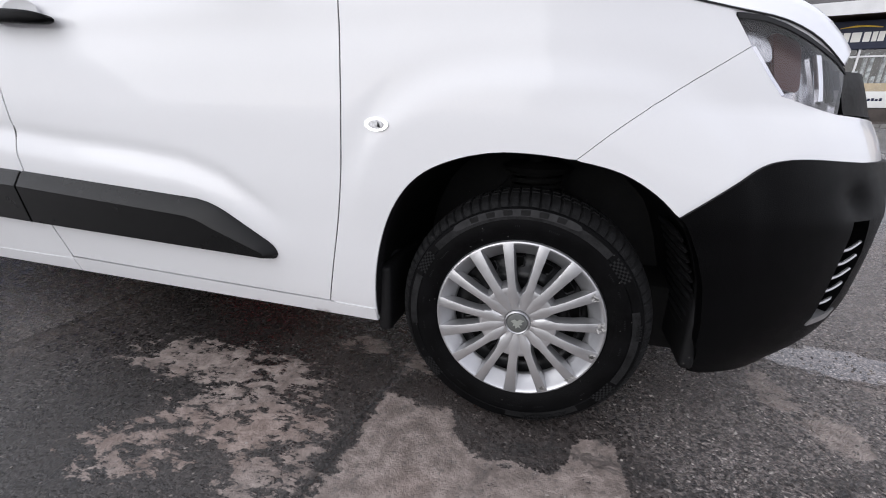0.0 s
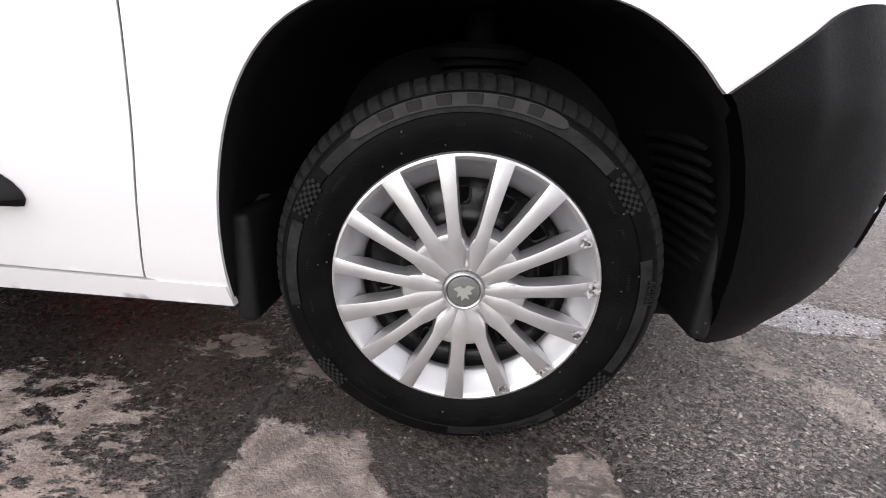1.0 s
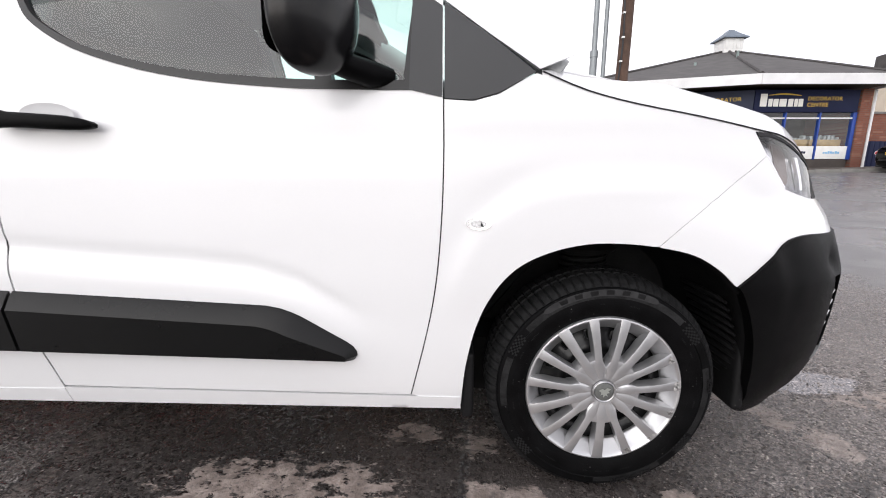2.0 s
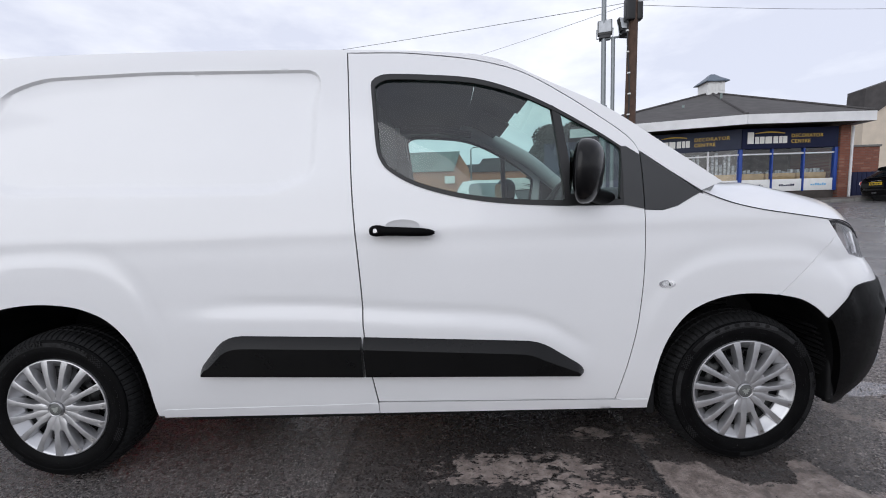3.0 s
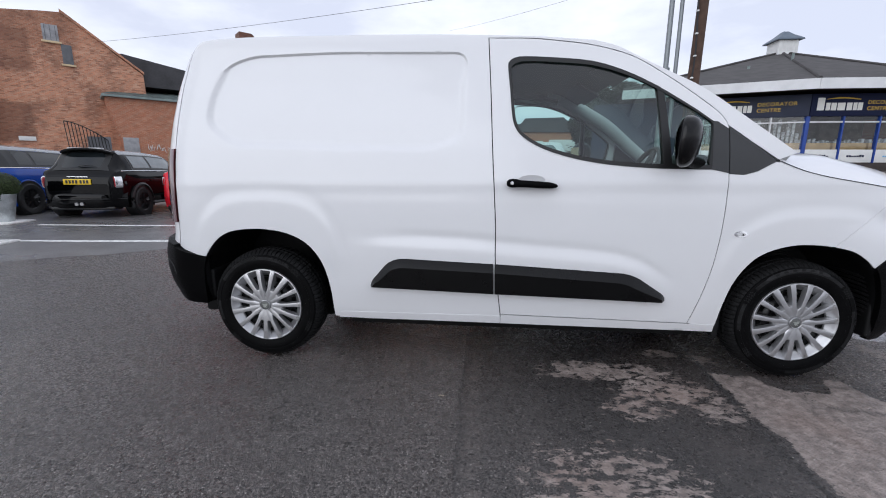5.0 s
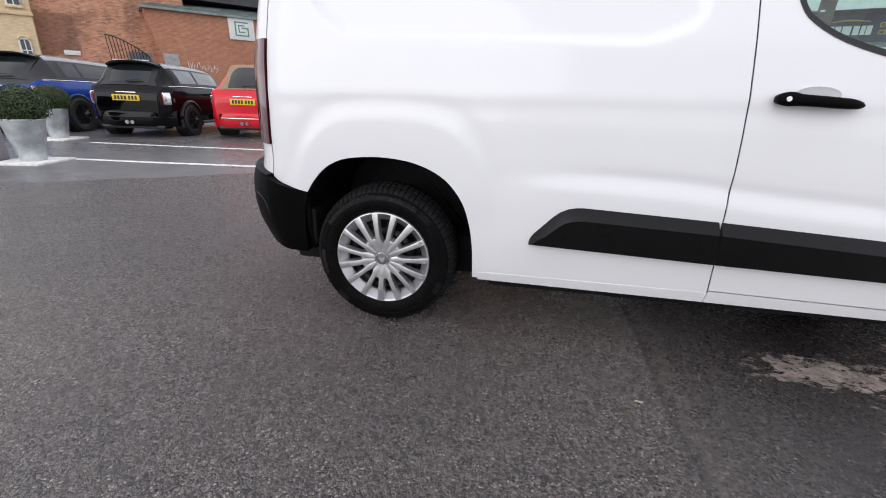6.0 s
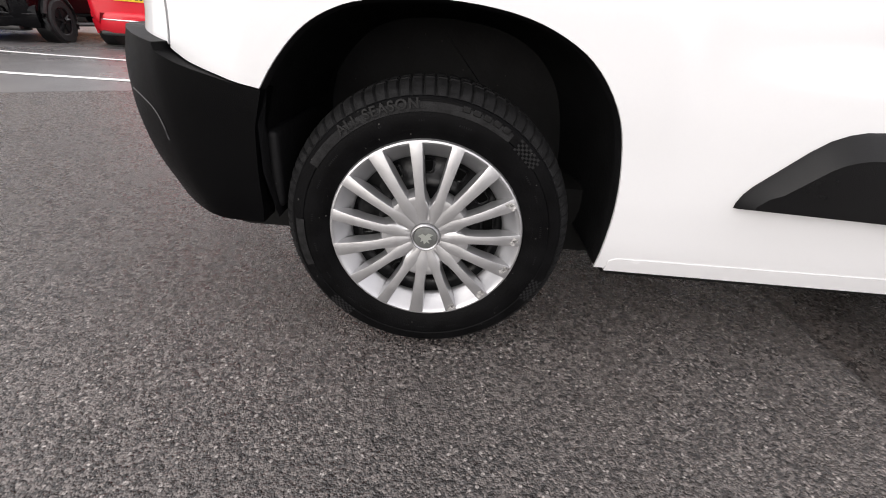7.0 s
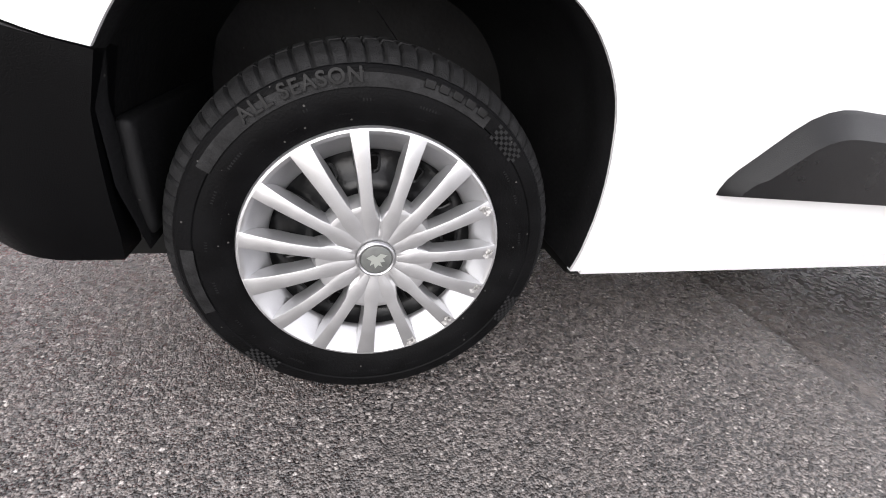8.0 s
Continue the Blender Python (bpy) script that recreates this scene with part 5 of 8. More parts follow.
def asphalt():
    g = Nodes("wet_asphalt")
    p = g.place()
    x, y, z = g.split(p)
    big, mid, fine = g.noise(p, 0.55, 5), g.noise(p, 3.2, 6, 0.62), g.noise(p, 38, 3)
    # stones of the surface dressing; the palest also paint in glints of wet stone
    c1 = g.cells(p, 270)
    c2 = g.cells(p, 120)
    c3 = g.cells(p, 85)
    tone = g.split(c1.outputs["Color"])[0]
    tone2 = g.split(c2.outputs["Color"])[1]
    stone = g.math("ADD", g.math("MULTIPLY", tone, 0.62), g.math("MULTIPLY", g.split(c2.outputs["Color"])[0], 0.38))
    old = g.blend(g.span(stone, 0.22, 0.85), (0.010, 0.0088, 0.0085), (0.195, 0.170, 0.160))
    old = g.blend(g.math("MULTIPLY", g.span(tone, 0.90, 0.94), 0.8), old, (0.29, 0.252, 0.232))
    old = g.blend(g.math("MULTIPLY", g.math("MULTIPLY", g.span(tone2, 0.90, 0.92), g.span(c2.outputs["Distance"], 0.50, 0.32)), 0.95), old, (0.50, 0.455, 0.43))
    tone3 = g.split(c3.outputs["Color"])[2]
    old = g.blend(g.math("MULTIPLY", g.math("MULTIPLY", g.span(tone3, 0.80, 0.86), g.span(c3.outputs["Distance"], 0.50, 0.30)), 0.65), old, (0.24, 0.215, 0.20))
    old = g.blend(g.math("MULTIPLY", g.math("MULTIPLY", g.span(tone3, 0.26, 0.20), g.span(c3.outputs["Distance"], 0.55, 0.35)), 0.55), old, (0.012, 0.011, 0.011))
    old = g.blend(g.math("MULTIPLY", g.span(mid, 0.42, 0.66), 0.25), old, (0.065, 0.054, 0.048))
    # smoother dark asphalt past the joint
    newer = g.blend(g.span(mid, 0.35, 0.7), (0.011, 0.0098, 0.0094), (0.038, 0.0328, 0.0305))
    newer = g.blend(g.math("MULTIPLY", g.span(tone, 0.60, 1.0), 0.35), newer, (0.10, 0.09, 0.085))
    # sparse pale specks painted for the glint of wet stones
    newer = g.blend(g.math("MULTIPLY", g.math("MULTIPLY", g.span(tone2, 0.965, 0.975), g.span(c2.outputs["Distance"], 0.42, 0.25)), 0.85), newer, (0.30, 0.27, 0.25))
    # worn pale concrete showing through in ragged patches
    edge = g.math("MULTIPLY", g.math("SUBTRACT", g.noise(p, 5.0, 8, 0.65), 0.5), 0.16)
    xe, ye = g.math("ADD", x, edge), g.math("SUBTRACT", y, edge)
    # one broad slab before the front wheel: straight on its left, stepped along the top, cut off aslant
    top = g.t.nodes.new("ShaderNodeValToRGB")
    g.put(g.span(xe, 2.3, 3.6, kind="LINEAR"), top.inputs["Fac"])
    ramp = top.color_ramp
    for k, (at, yy) in enumerate(((2.30, 0.10), (2.62, 0.08), (2.70, -0.06), (2.90, -0.06), (2.98, 0.10), (3.04, 0.09), (3.10, -0.13), (3.40, -0.10))):
        e = ramp.elements[k] if k < 2 else ramp.elements.new((at - 2.3) / 1.3)
        e.position = (at - 2.3) / 1.3
        e.color = (yy + 0.5,) * 3 + (1,)
    top_y = g.math("SUBTRACT", g.split(top.outputs["Color"])[0], 0.5)
    wear = g.math("MULTIPLY", g.span(g.math("SUBTRACT", top_y, ye), -0.03, 0.05), g.span(xe, 2.385, 2.44))
    aslant = g.math("SUBTRACT", g.math("SUBTRACT", ye, 0.06), g.math("MULTIPLY", g.math("SUBTRACT", xe, 3.54), 0.91))
    wear = g.math("MULTIPLY", g.math("MULTIPLY", wear, g.span(aslant, -0.02, 0.06)), 0.96)
    for cx, cy, rx, ry, k in ((1.80, 0.05, 0.36, 0.14, 0.70), (2.06, 0.02, 0.22, 0.17, 0.70), (2.12, -0.14, 0.36, 0.14, 0.68), (2.24, 0.30, 0.15, 0.07, 0.66), (1.92, -0.30, 0.20, 0.12, 0.62), (2.28, -0.28, 0.17, 0.14, 0.62), (2.46, 0.26, 0.12, 0.10, 0.60), (3.55, 0.44, 0.065, 0.14, 0.85), (3.64, 0.28, 0.085, 0.10, 0.90), (3.45, 0.62, 0.08, 0.10, 0.70), (1.70, -0.80, 0.45, 0.28, 0.60), (4.1, 0.55, 0.35, 0.10, 0.62), (-3.95, 1.42, 0.38, 0.20, 1.0), (-4.5, 1.2, 0.4, 0.3, 1.0)):
        dx = g.math("DIVIDE", g.math("SUBTRACT", x, cx), rx)
        dy = g.math("DIVIDE", g.math("SUBTRACT", y, cy), ry)
        r = g.math("SQRT", g.math("ADD", g.math("MULTIPLY", dx, dx), g.math("MULTIPLY", dy, dy)))
        wear = g.math("MAXIMUM", wear, g.math("MULTIPLY", g.span(r, 1.5, 0.35), k))
    streak = g.t.nodes.new("ShaderNodeMapping")
    streak.inputs["Scale"].default_value = (0.8, 1.45, 1.0)
    g.put(p, streak.inputs["Vector"])
    ragged = g.noise(streak.outputs[0], 17.0, 12, 0.78, 0.20)
    worn = g.math("SUBTRACT", g.math("ADD", g.math("MULTIPLY", wear, 0.86), g.math("MULTIPLY", ragged, 2.6)), 1.80)
    worn = g.span(worn, -0.012, 0.030)
    concrete = g.blend(g.span(g.noise(p, 22, 6, 0.65), 0.35, 0.7), (0.220, 0.178, 0.157), (0.480, 0.400, 0.360))
    concrete = g.blend(g.math("MULTIPLY", g.span(tone2, 0.90, 0.95), 0.5), concrete, (0.10, 0.09, 0.085))
    concrete = g.blend(g.span(g.noise(p, 1.6, 4), 0.52, 0.62, 0, 0.25), concrete, (0.26, 0.16, 0.12))
    near_joint = g.math("ADD", x, g.math("MULTIPLY", g.math("SUBTRACT", mid, 0.5), 0.5))
    newer = g.blend(g.span(near_joint, 1.15, 1.85, 0.62, 0.24), newer, old)
    # darker a little past the joint, lighter beyond x 2.6, with a wavering edge
    tone_x = g.math("ADD", x, g.math("MULTIPLY", g.math("SUBTRACT", mid, 0.5), 0.9))
    newer = g.blend(1.0, newer, g.blend(g.span(tone_x, 1.75, 2.6), g.blend(g.span(near_joint, 1.2, 1.8), (0.95, 0.95, 0.95), (0.60, 0.60, 0.60)), (1.35, 1.31, 1.29)), "MULTIPLY")
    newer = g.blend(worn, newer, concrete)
    # crack lines
    wob = g.math("MULTIPLY", g.math("SUBTRACT", g.noise(p, 2.5, 6), 0.5), 0.22)
    joint = g.math("ADD", g.math("SUBTRACT", x, 1.125), g.math("MULTIPLY", wob, 0.35))
    side_mask = g.span(joint, -0.012, 0.012)
    # past the nose the surface is stony again
    stony = g.span(g.math("ADD", g.math("ADD", x, g.math("MULTIPLY", y, 0.55)), g.math("MULTIPLY", wob, 1.8)), 2.95, 3.35)
    grit = g.blend(g.math("MULTIPLY", worn, 0.9), g.blend(1.0, old, (1.5, 1.47, 1.46), "MULTIPLY"), concrete)
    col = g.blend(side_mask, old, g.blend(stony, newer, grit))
    crack = g.span(g.math("ABSOLUTE", joint), 0.012, 0.002)
    cr2 = g.cells(p, 1.1, "DISTANCE_TO_EDGE")
    warp = g.t.nodes.new("ShaderNodeVectorMath")
    warp.operation = "ADD"
    g.put(p, warp.inputs[0])
    cvec = g.t.nodes.new("ShaderNodeCombineXYZ")
    g.put(g.math("MULTIPLY", wob, 1.2), cvec.inputs[0])
    g.put(g.math("MULTIPLY", g.math("SUBTRACT", ragged, 0.5), 0.25), cvec.inputs[1])
    g.put(cvec.outputs[0], warp.inputs[1])
    g.put(warp.outputs[0], cr2.inputs["Vector"])
    crack2 = g.math("MULTIPLY", g.span(cr2.outputs["Distance"], 0.010, 0.003), side_mask)
    cracks = g.math("MAXIMUM", g.math("MULTIPLY", crack, 0.45), g.math("MULTIPLY", g.math("MULTIPLY", crack2, 0.4), g.math("MULTIPLY", g.span(x, 2.5, 2.9), g.span(x, 4.0, 3.3))))
    left_crack = g.span(g.math("ABSOLUTE", g.math("SUBTRACT", g.math("ADD", x, g.math("MULTIPLY", g.math("SUBTRACT", ragged, 0.5), 0.10)), g.span(y, -0.4, 0.4, 2.372, 2.44, "LINEAR"))), 0.016, 0.003)
    right_crack = g.span(g.math("ABSOLUTE", g.math("ADD", aslant, g.math("MULTIPLY", g.math("SUBTRACT", ragged, 0.5), 0.10))), 0.016, 0.003)
    cracks = g.math("MAXIMUM", cracks, g.math("MULTIPLY", g.math("MAXIMUM", left_crack, g.math("MULTIPLY", right_crack, g.math("MULTIPLY", g.span(x, 2.7, 2.9), g.span(x, 3.7, 3.5)))), g.span(mid, 0.30, 0.50, 0.25, 0.9)))
    strip_mask = g.math("MULTIPLY", g.span(g.math("ABSOLUTE", g.math("SUBTRACT", joint, 0.055)), 0.045, 0.015), g.span(ragged, 0.45, 0.60, 0.0, 0.45))
    col = g.blend(strip_mask, col, (0.20, 0.168, 0.15))
    col = g.blend(cracks, col, (0.016, 0.015, 0.015))
    # smoother grey tarmac beyond the bays and out on the road, lightened for wet sheen
    beyond = g.math("MAXIMUM", g.span(g.math("ADD", g.math("SUBTRACT", y, g.math("MULTIPLY", x, 0.70)), g.math("MULTIPLY", wob, 1.5)), 4.93, 5.00), g.span(g.math("ADD", g.math("ADD", x, g.math("MULTIPLY", y, 0.35)), g.math("MULTIPLY", wob, 6.0)), 5.6, 7.2))
    tarmac = g.blend(g.span(mid, 0.35, 0.7), (0.115, 0.111, 0.112), (0.185, 0.179, 0.179))
    tarmac = g.blend(g.math("MULTIPLY", g.span(tone2, 0.90, 0.96), 0.3), tarmac, (0.20, 0.19, 0.185))
    seam = g.math("MULTIPLY", g.span(g.math("ABSOLUTE", g.math("SUBTRACT", beyond, 0.5)), 0.42, 0.20), g.span(x, -1.0, -2.0))
    col = g.blend(beyond, col, tarmac)
    col = g.blend(g.math("MULTIPLY", seam, 0.8), col, (0.018, 0.017, 0.017))
    # broad damp and dry areas
    col = g.blend(g.span(big, 0.40, 0.62, 0.0, 0.30), col, (0.035, 0.033, 0.033))
    damp = g.span(big, 0.35, 0.65)
    dry = g.blend(worn, (0.0, 0.0, 0.0), (1.0, 1.0, 1.0))
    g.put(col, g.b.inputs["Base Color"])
    rough = g.math("ADD", g.span(mid, 0.3, 0.7, 0.20, 0.38), g.math("MULTIPLY", damp, 0.10))
    rough = g.math("ADD", rough, g.math("MULTIPLY", g.split(dry)[0], 0.16))
    # wet stones shine one by one
    rough = g.math("MULTIPLY", rough, g.span(tone3, 0.25, 0.75, 0.62, 1.15))
    px, py = g.math("DIVIDE", g.math("SUBTRACT", xe, 3.86), 0.30), g.math("DIVIDE", g.math("SUBTRACT", ye, 0.70), 0.12)
    pool = g.span(g.math("ADD", g.math("ADD", g.math("MULTIPLY", px, px), g.math("MULTIPLY", py, py)), g.math("MULTIPLY", g.math("SUBTRACT", ragged, 0.5), 2.0)), 1.2, 0.7)
    rough = g.blend(beyond, rough, g.blend(damp, (0.24, 0.24, 0.24), (0.34, 0.34, 0.34)))
    rough = g.blend(pool, rough, (0.08, 0.08, 0.08))
    g.put(g.split(rough)[0], g.b.inputs["Roughness"])
    g.b.inputs["Specular IOR Level"].default_value = 0.70
    height = g.math("ADD", g.math("MULTIPLY", g.math("SUBTRACT", 1.6, g.math("ADD", g.math("MULTIPLY", c1.outputs["Distance"], 0.8), c2.outputs["Distance"])), g.span(g.math("SUBTRACT", stony, side_mask), -1.0, 0.0, 0.35, 1.0)), g.math("MULTIPLY", fine, 0.5))
    height = g.math("SUBTRACT", height, g.math("MULTIPLY", cracks, 1.5))
    height = g.math("MULTIPLY", height, g.math("SUBTRACT", 1.0, g.math("MAXIMUM", g.math("MULTIPLY", beyond, 0.75), pool)))
    n1 = g.bump(height, 0.9, 0.0042)
    n2 = g.bump(g.math("ADD", g.math("MULTIPLY", worn, 0.5), mid), 0.5, 0.008, n1)
    g.put(n2, g.b.inputs["Normal"])
    return g.m


def brick(name, c1, c2, mortar, scale=1.0, soot=0.5, patches=()):
    g = Nodes(name)
    p = g.place()
    n = g.t.nodes.new("ShaderNodeTexBrick")
    x, y, z = g.split(p)
    comb = g.t.nodes.new("ShaderNodeCombineXYZ")
    g.put(x, comb.inputs[0])
    g.put(z, comb.inputs[1])
    g.put(comb.outputs[0], n.inputs["Vector"])
    n.inputs["Scale"].default_value = 1.0
    n.inputs["Brick Width"].default_value, n.inputs["Row Height"].default_value = 0.225 * scale, 0.075 * scale
    n.inputs["Mortar Size"].default_value, n.inputs["Mortar Smooth"].default_value, n.inputs["Bias"].default_value = 0.010, 0.3, 0.0
    n.inputs["Color1"].default_value, n.inputs["Color2"].default_value, n.inputs["Mortar"].default_value = (*c1, 1), (*c2, 1), (*mortar, 1)
    big = g.noise(p, 0.45, 6, 0.6)
    mid = g.noise(p, 2.4, 6, 0.65)
    col = g.blend(g.span(mid, 0.35, 0.7, 0, 0.32), n.outputs["Color"], tuple(c * 0.55 for c in c1))
    col = g.blend(g.span(big, 0.46, 0.62, 0, soot), col, (0.10, 0.055, 0.042))
    col = g.blend(g.span(g.noise(p, 1.1, 8, 0.7), 0.58, 0.66, 0, soot), col, (0.42, 0.27, 0.20))
    # single burnt and pale bricks, and old patches of other brick
    one = g.t.nodes.new("ShaderNodeTexWhiteNoise")
    one.noise_dimensions = "2D"
    row = g.math("FLOOR", g.math("DIVIDE", z, 0.075 * scale))
    cell = g.t.nodes.new("ShaderNodeCombineXYZ")
    g.put(g.math("FLOOR", g.math("ADD", g.math("DIVIDE", x, 0.225 * scale), g.math("MULTIPLY", g.math("MODULO", row, 2.0), 0.5))), cell.inputs[0])
    g.put(row, cell.inputs[1])
    g.put(cell.outputs[0], one.inputs["Vector"])
    lot = one.outputs["Value"]
    col = g.blend(g.span(lot, 0.80, 0.95, 0, min(0.40, soot * 0.9)), col, (0.11, 0.050, 0.036))
    col = g.blend(g.span(lot, 0.10, 0.06, 0, min(0.55, soot * 1.2)), col, (0.62, 0.40, 0.28))
    for x0, x1, z0, z1, share in patches:
        wig = g.math("MULTIPLY", g.math("SUBTRACT", mid, 0.5), 0.9)
        xx, zz = g.math("ADD", x, wig), g.math("ADD", z, wig)
        inside = g.math("MULTIPLY", g.math("MULTIPLY", g.span(xx, x0 - 0.15, x0 + 0.15), g.span(xx, x1 + 0.15, x1 - 0.15)), g.math("MULTIPLY", g.span(zz, z0 - 0.15, z0 + 0.15), g.span(zz, z1 + 0.15, z1 - 0.15)))
        col = g.blend(g.math("MULTIPLY", inside, share), col, (0.135, 0.062, 0.042))
    g.put(col, g.b.inputs["Base Color"])
    g.b.inputs["Roughness"].default_value = 0.9
    g.put(g.bump(n.outputs["Fac"], -0.6, 0.01), g.b.inputs["Normal"])
    return g.m


GROUND = asphalt()
xs = sorted({*np.round(np.arange(-60, 61, 3.0), 3), *np.round(np.arange(-4, 14.1, 0.5), 3), -1500, -600, -250, -120, 120, 250, 600, 1500})
ys = sorted({*np.round(np.arange(-30, 61, 3.0), 3), *np.round(np.arange(-4, 20.1, 0.5), 3), -1500, -600, -250, -100, 120, 250, 600, 1500})
gv = [(x, y, ground_z(x, y)) for x in xs for y in ys]
ny = len(ys)
gf = [(i * ny + j, (i + 1) * ny + j, (i + 1) * ny + j + 1, i * ny + j + 1) for i in range(len(xs) - 1) for j in range(ny - 1)]
ground = link_mesh("ground", gv, gf, GROUND, None, "", 60)
tagged(ground, "wet patched asphalt car park with worn pale patches", "ground", kind="structure")

# loose grit and stones lying on the surface
rnd = random.Random(7)
bm = bmesh.new()
for k in range(4700):
    if k < 3800:
        x, y = rnd.uniform(2.85, 4.4), rnd.uniform(-0.8, 0.9)
        if x + 0.55 * y < 3.0 + rnd.random() * 0.3:
            continue
    elif k < 4000:
        x, y = rnd.uniform(1.3, 3.2), rnd.uniform(-1.0, 0.3)
    else:
        x, y = rnd.uniform(-2.2, 1.1), rnd.uniform(-1.1, 0.3)
    s = rnd.uniform(0.0014, 0.0052) * (rnd.uniform(0.8, 1.35) if k < 3800 else rnd.uniform(0.6, 1.0))
    m = pose(x, y, ground_z(x, y) + s * 0.3, rnd.uniform(-25, 25), rnd.uniform(-25, 25), rnd.uniform(0, 360))
    vs = [bm.verts.new(m @ Vector((a * s * rnd.uniform(0.7, 1.5), b * s * rnd.uniform(0.5, 1.1), c * s * 0.55))) for a, b, c in ((1, 0, 0), (0, 1, 0), (-1, 0, 0), (0, -1, 0), (0, 0, 1), (0, 0, -1))]
    for q in ((0, 1, 4), (1, 2, 4), (2, 3, 4), (3, 0, 4), (1, 0, 5), (2, 1, 5), (3, 2, 5), (0, 3, 5)):
        bm.faces.new([vs[i] for i in q])
g = Nodes("stone_chips")
geo = g.t.nodes.new("ShaderNodeNewGeometry")
g.put(g.blend(g.span(geo.outputs["Random Per Island"], 0.0, 1.0), (0.06, 0.055, 0.052), (0.34, 0.31, 0.285)), g.b.inputs["Base Color"])
g.b.inputs["Roughness"].default_value = 0.45
chips = part("stone_chips", bm, g.m, None, "", 0)
tagged(chips, "loose pale stone chips on wet asphalt", "gravel", kind="stuff")

# a dead leaf
bm = bmesh.new()
bm.faces.new([bm.verts.new((1.022 + 0.016 * a, -0.288 + 0.009 * b, 0.004 + c)) for a, b, c in ((-1, 0, 0.002), (-0.3, -0.8, 0.006), (0.6, -0.6, 0.003), (1, 0.1, 0.005), (0.4, 0.8, 0.001), (-0.5, 0.7, 0.004))])
tagged(part("fallen_leaf", bm, mat("dry_leaf", (0.42, 0.36, 0.28), 0.7), None, "", 0), "small pale dead leaf on the asphalt", "leaf")

# painted bay lines
LINE = mat("worn_white_line", (0.78, 0.78, 0.76), 0.6, vary=0.4, scale=12, bump=0.4, bump_scale=120)
for k, pts in enumerate(([(-6.95, 4.785), (-5.2, 4.90), (-3.9, 5.03), (-1.0, 5.2), (2.0, 5.35)], [(-5.65, 3.22), (-4.2, 3.36), (-2.87, 3.53), (-1.0, 3.72), (1.5, 3.9)])):
    vs, fs = [], []
    for x, y in dense(pts, 0.2):
        vs += [(x, y - 0.058, ground_z(x, y) + 0.004), (x, y + 0.058, ground_z(x, y) + 0.004)]
    fs = [(2 * i, 2 * i + 2, 2 * i + 3, 2 * i + 1) for i in range(len(vs) // 2 - 1)]
    tagged(link_mesh("bay_line", vs, fs, LINE, None), "worn white painted parking line on asphalt", "road marking", "parking lines", "structure")

# ---- parked cars ----
TYRE_FAR = mat("far_tyre", (0.014, 0.014, 0.015), 0.7, vary=0.3, scale=20)
RIM_BLACK = mat("black_alloy", (0.02, 0.02, 0.022), 0.3, metal=0.4)
RIM_GREY = mat("grey_alloy", (0.25, 0.25, 0.26), 0.3, metal=0.8)
CAR_GLASS = mat("dark_car_glass", (0.012, 0.015, 0.017), 0.04, vary=0.3, scale=2)
CAR_GLASS_PALE = mat("pale_car_glass", (0.15, 0.18, 0.185), 0.05, coat=0.5, vary=0.3, scale=2)
PLATE = mat("yellow_plate", (0.78, 0.52, 0.02), 0.4, vary=0.08, scale=20)
PLATE_INK = mat("plate_ink", (0.02, 0.02, 0.02), 0.5)
BLACK_TRIM = mat("black_trim", (0.006, 0.006, 0.0065), 0.42, vary=0.2, scale=10)


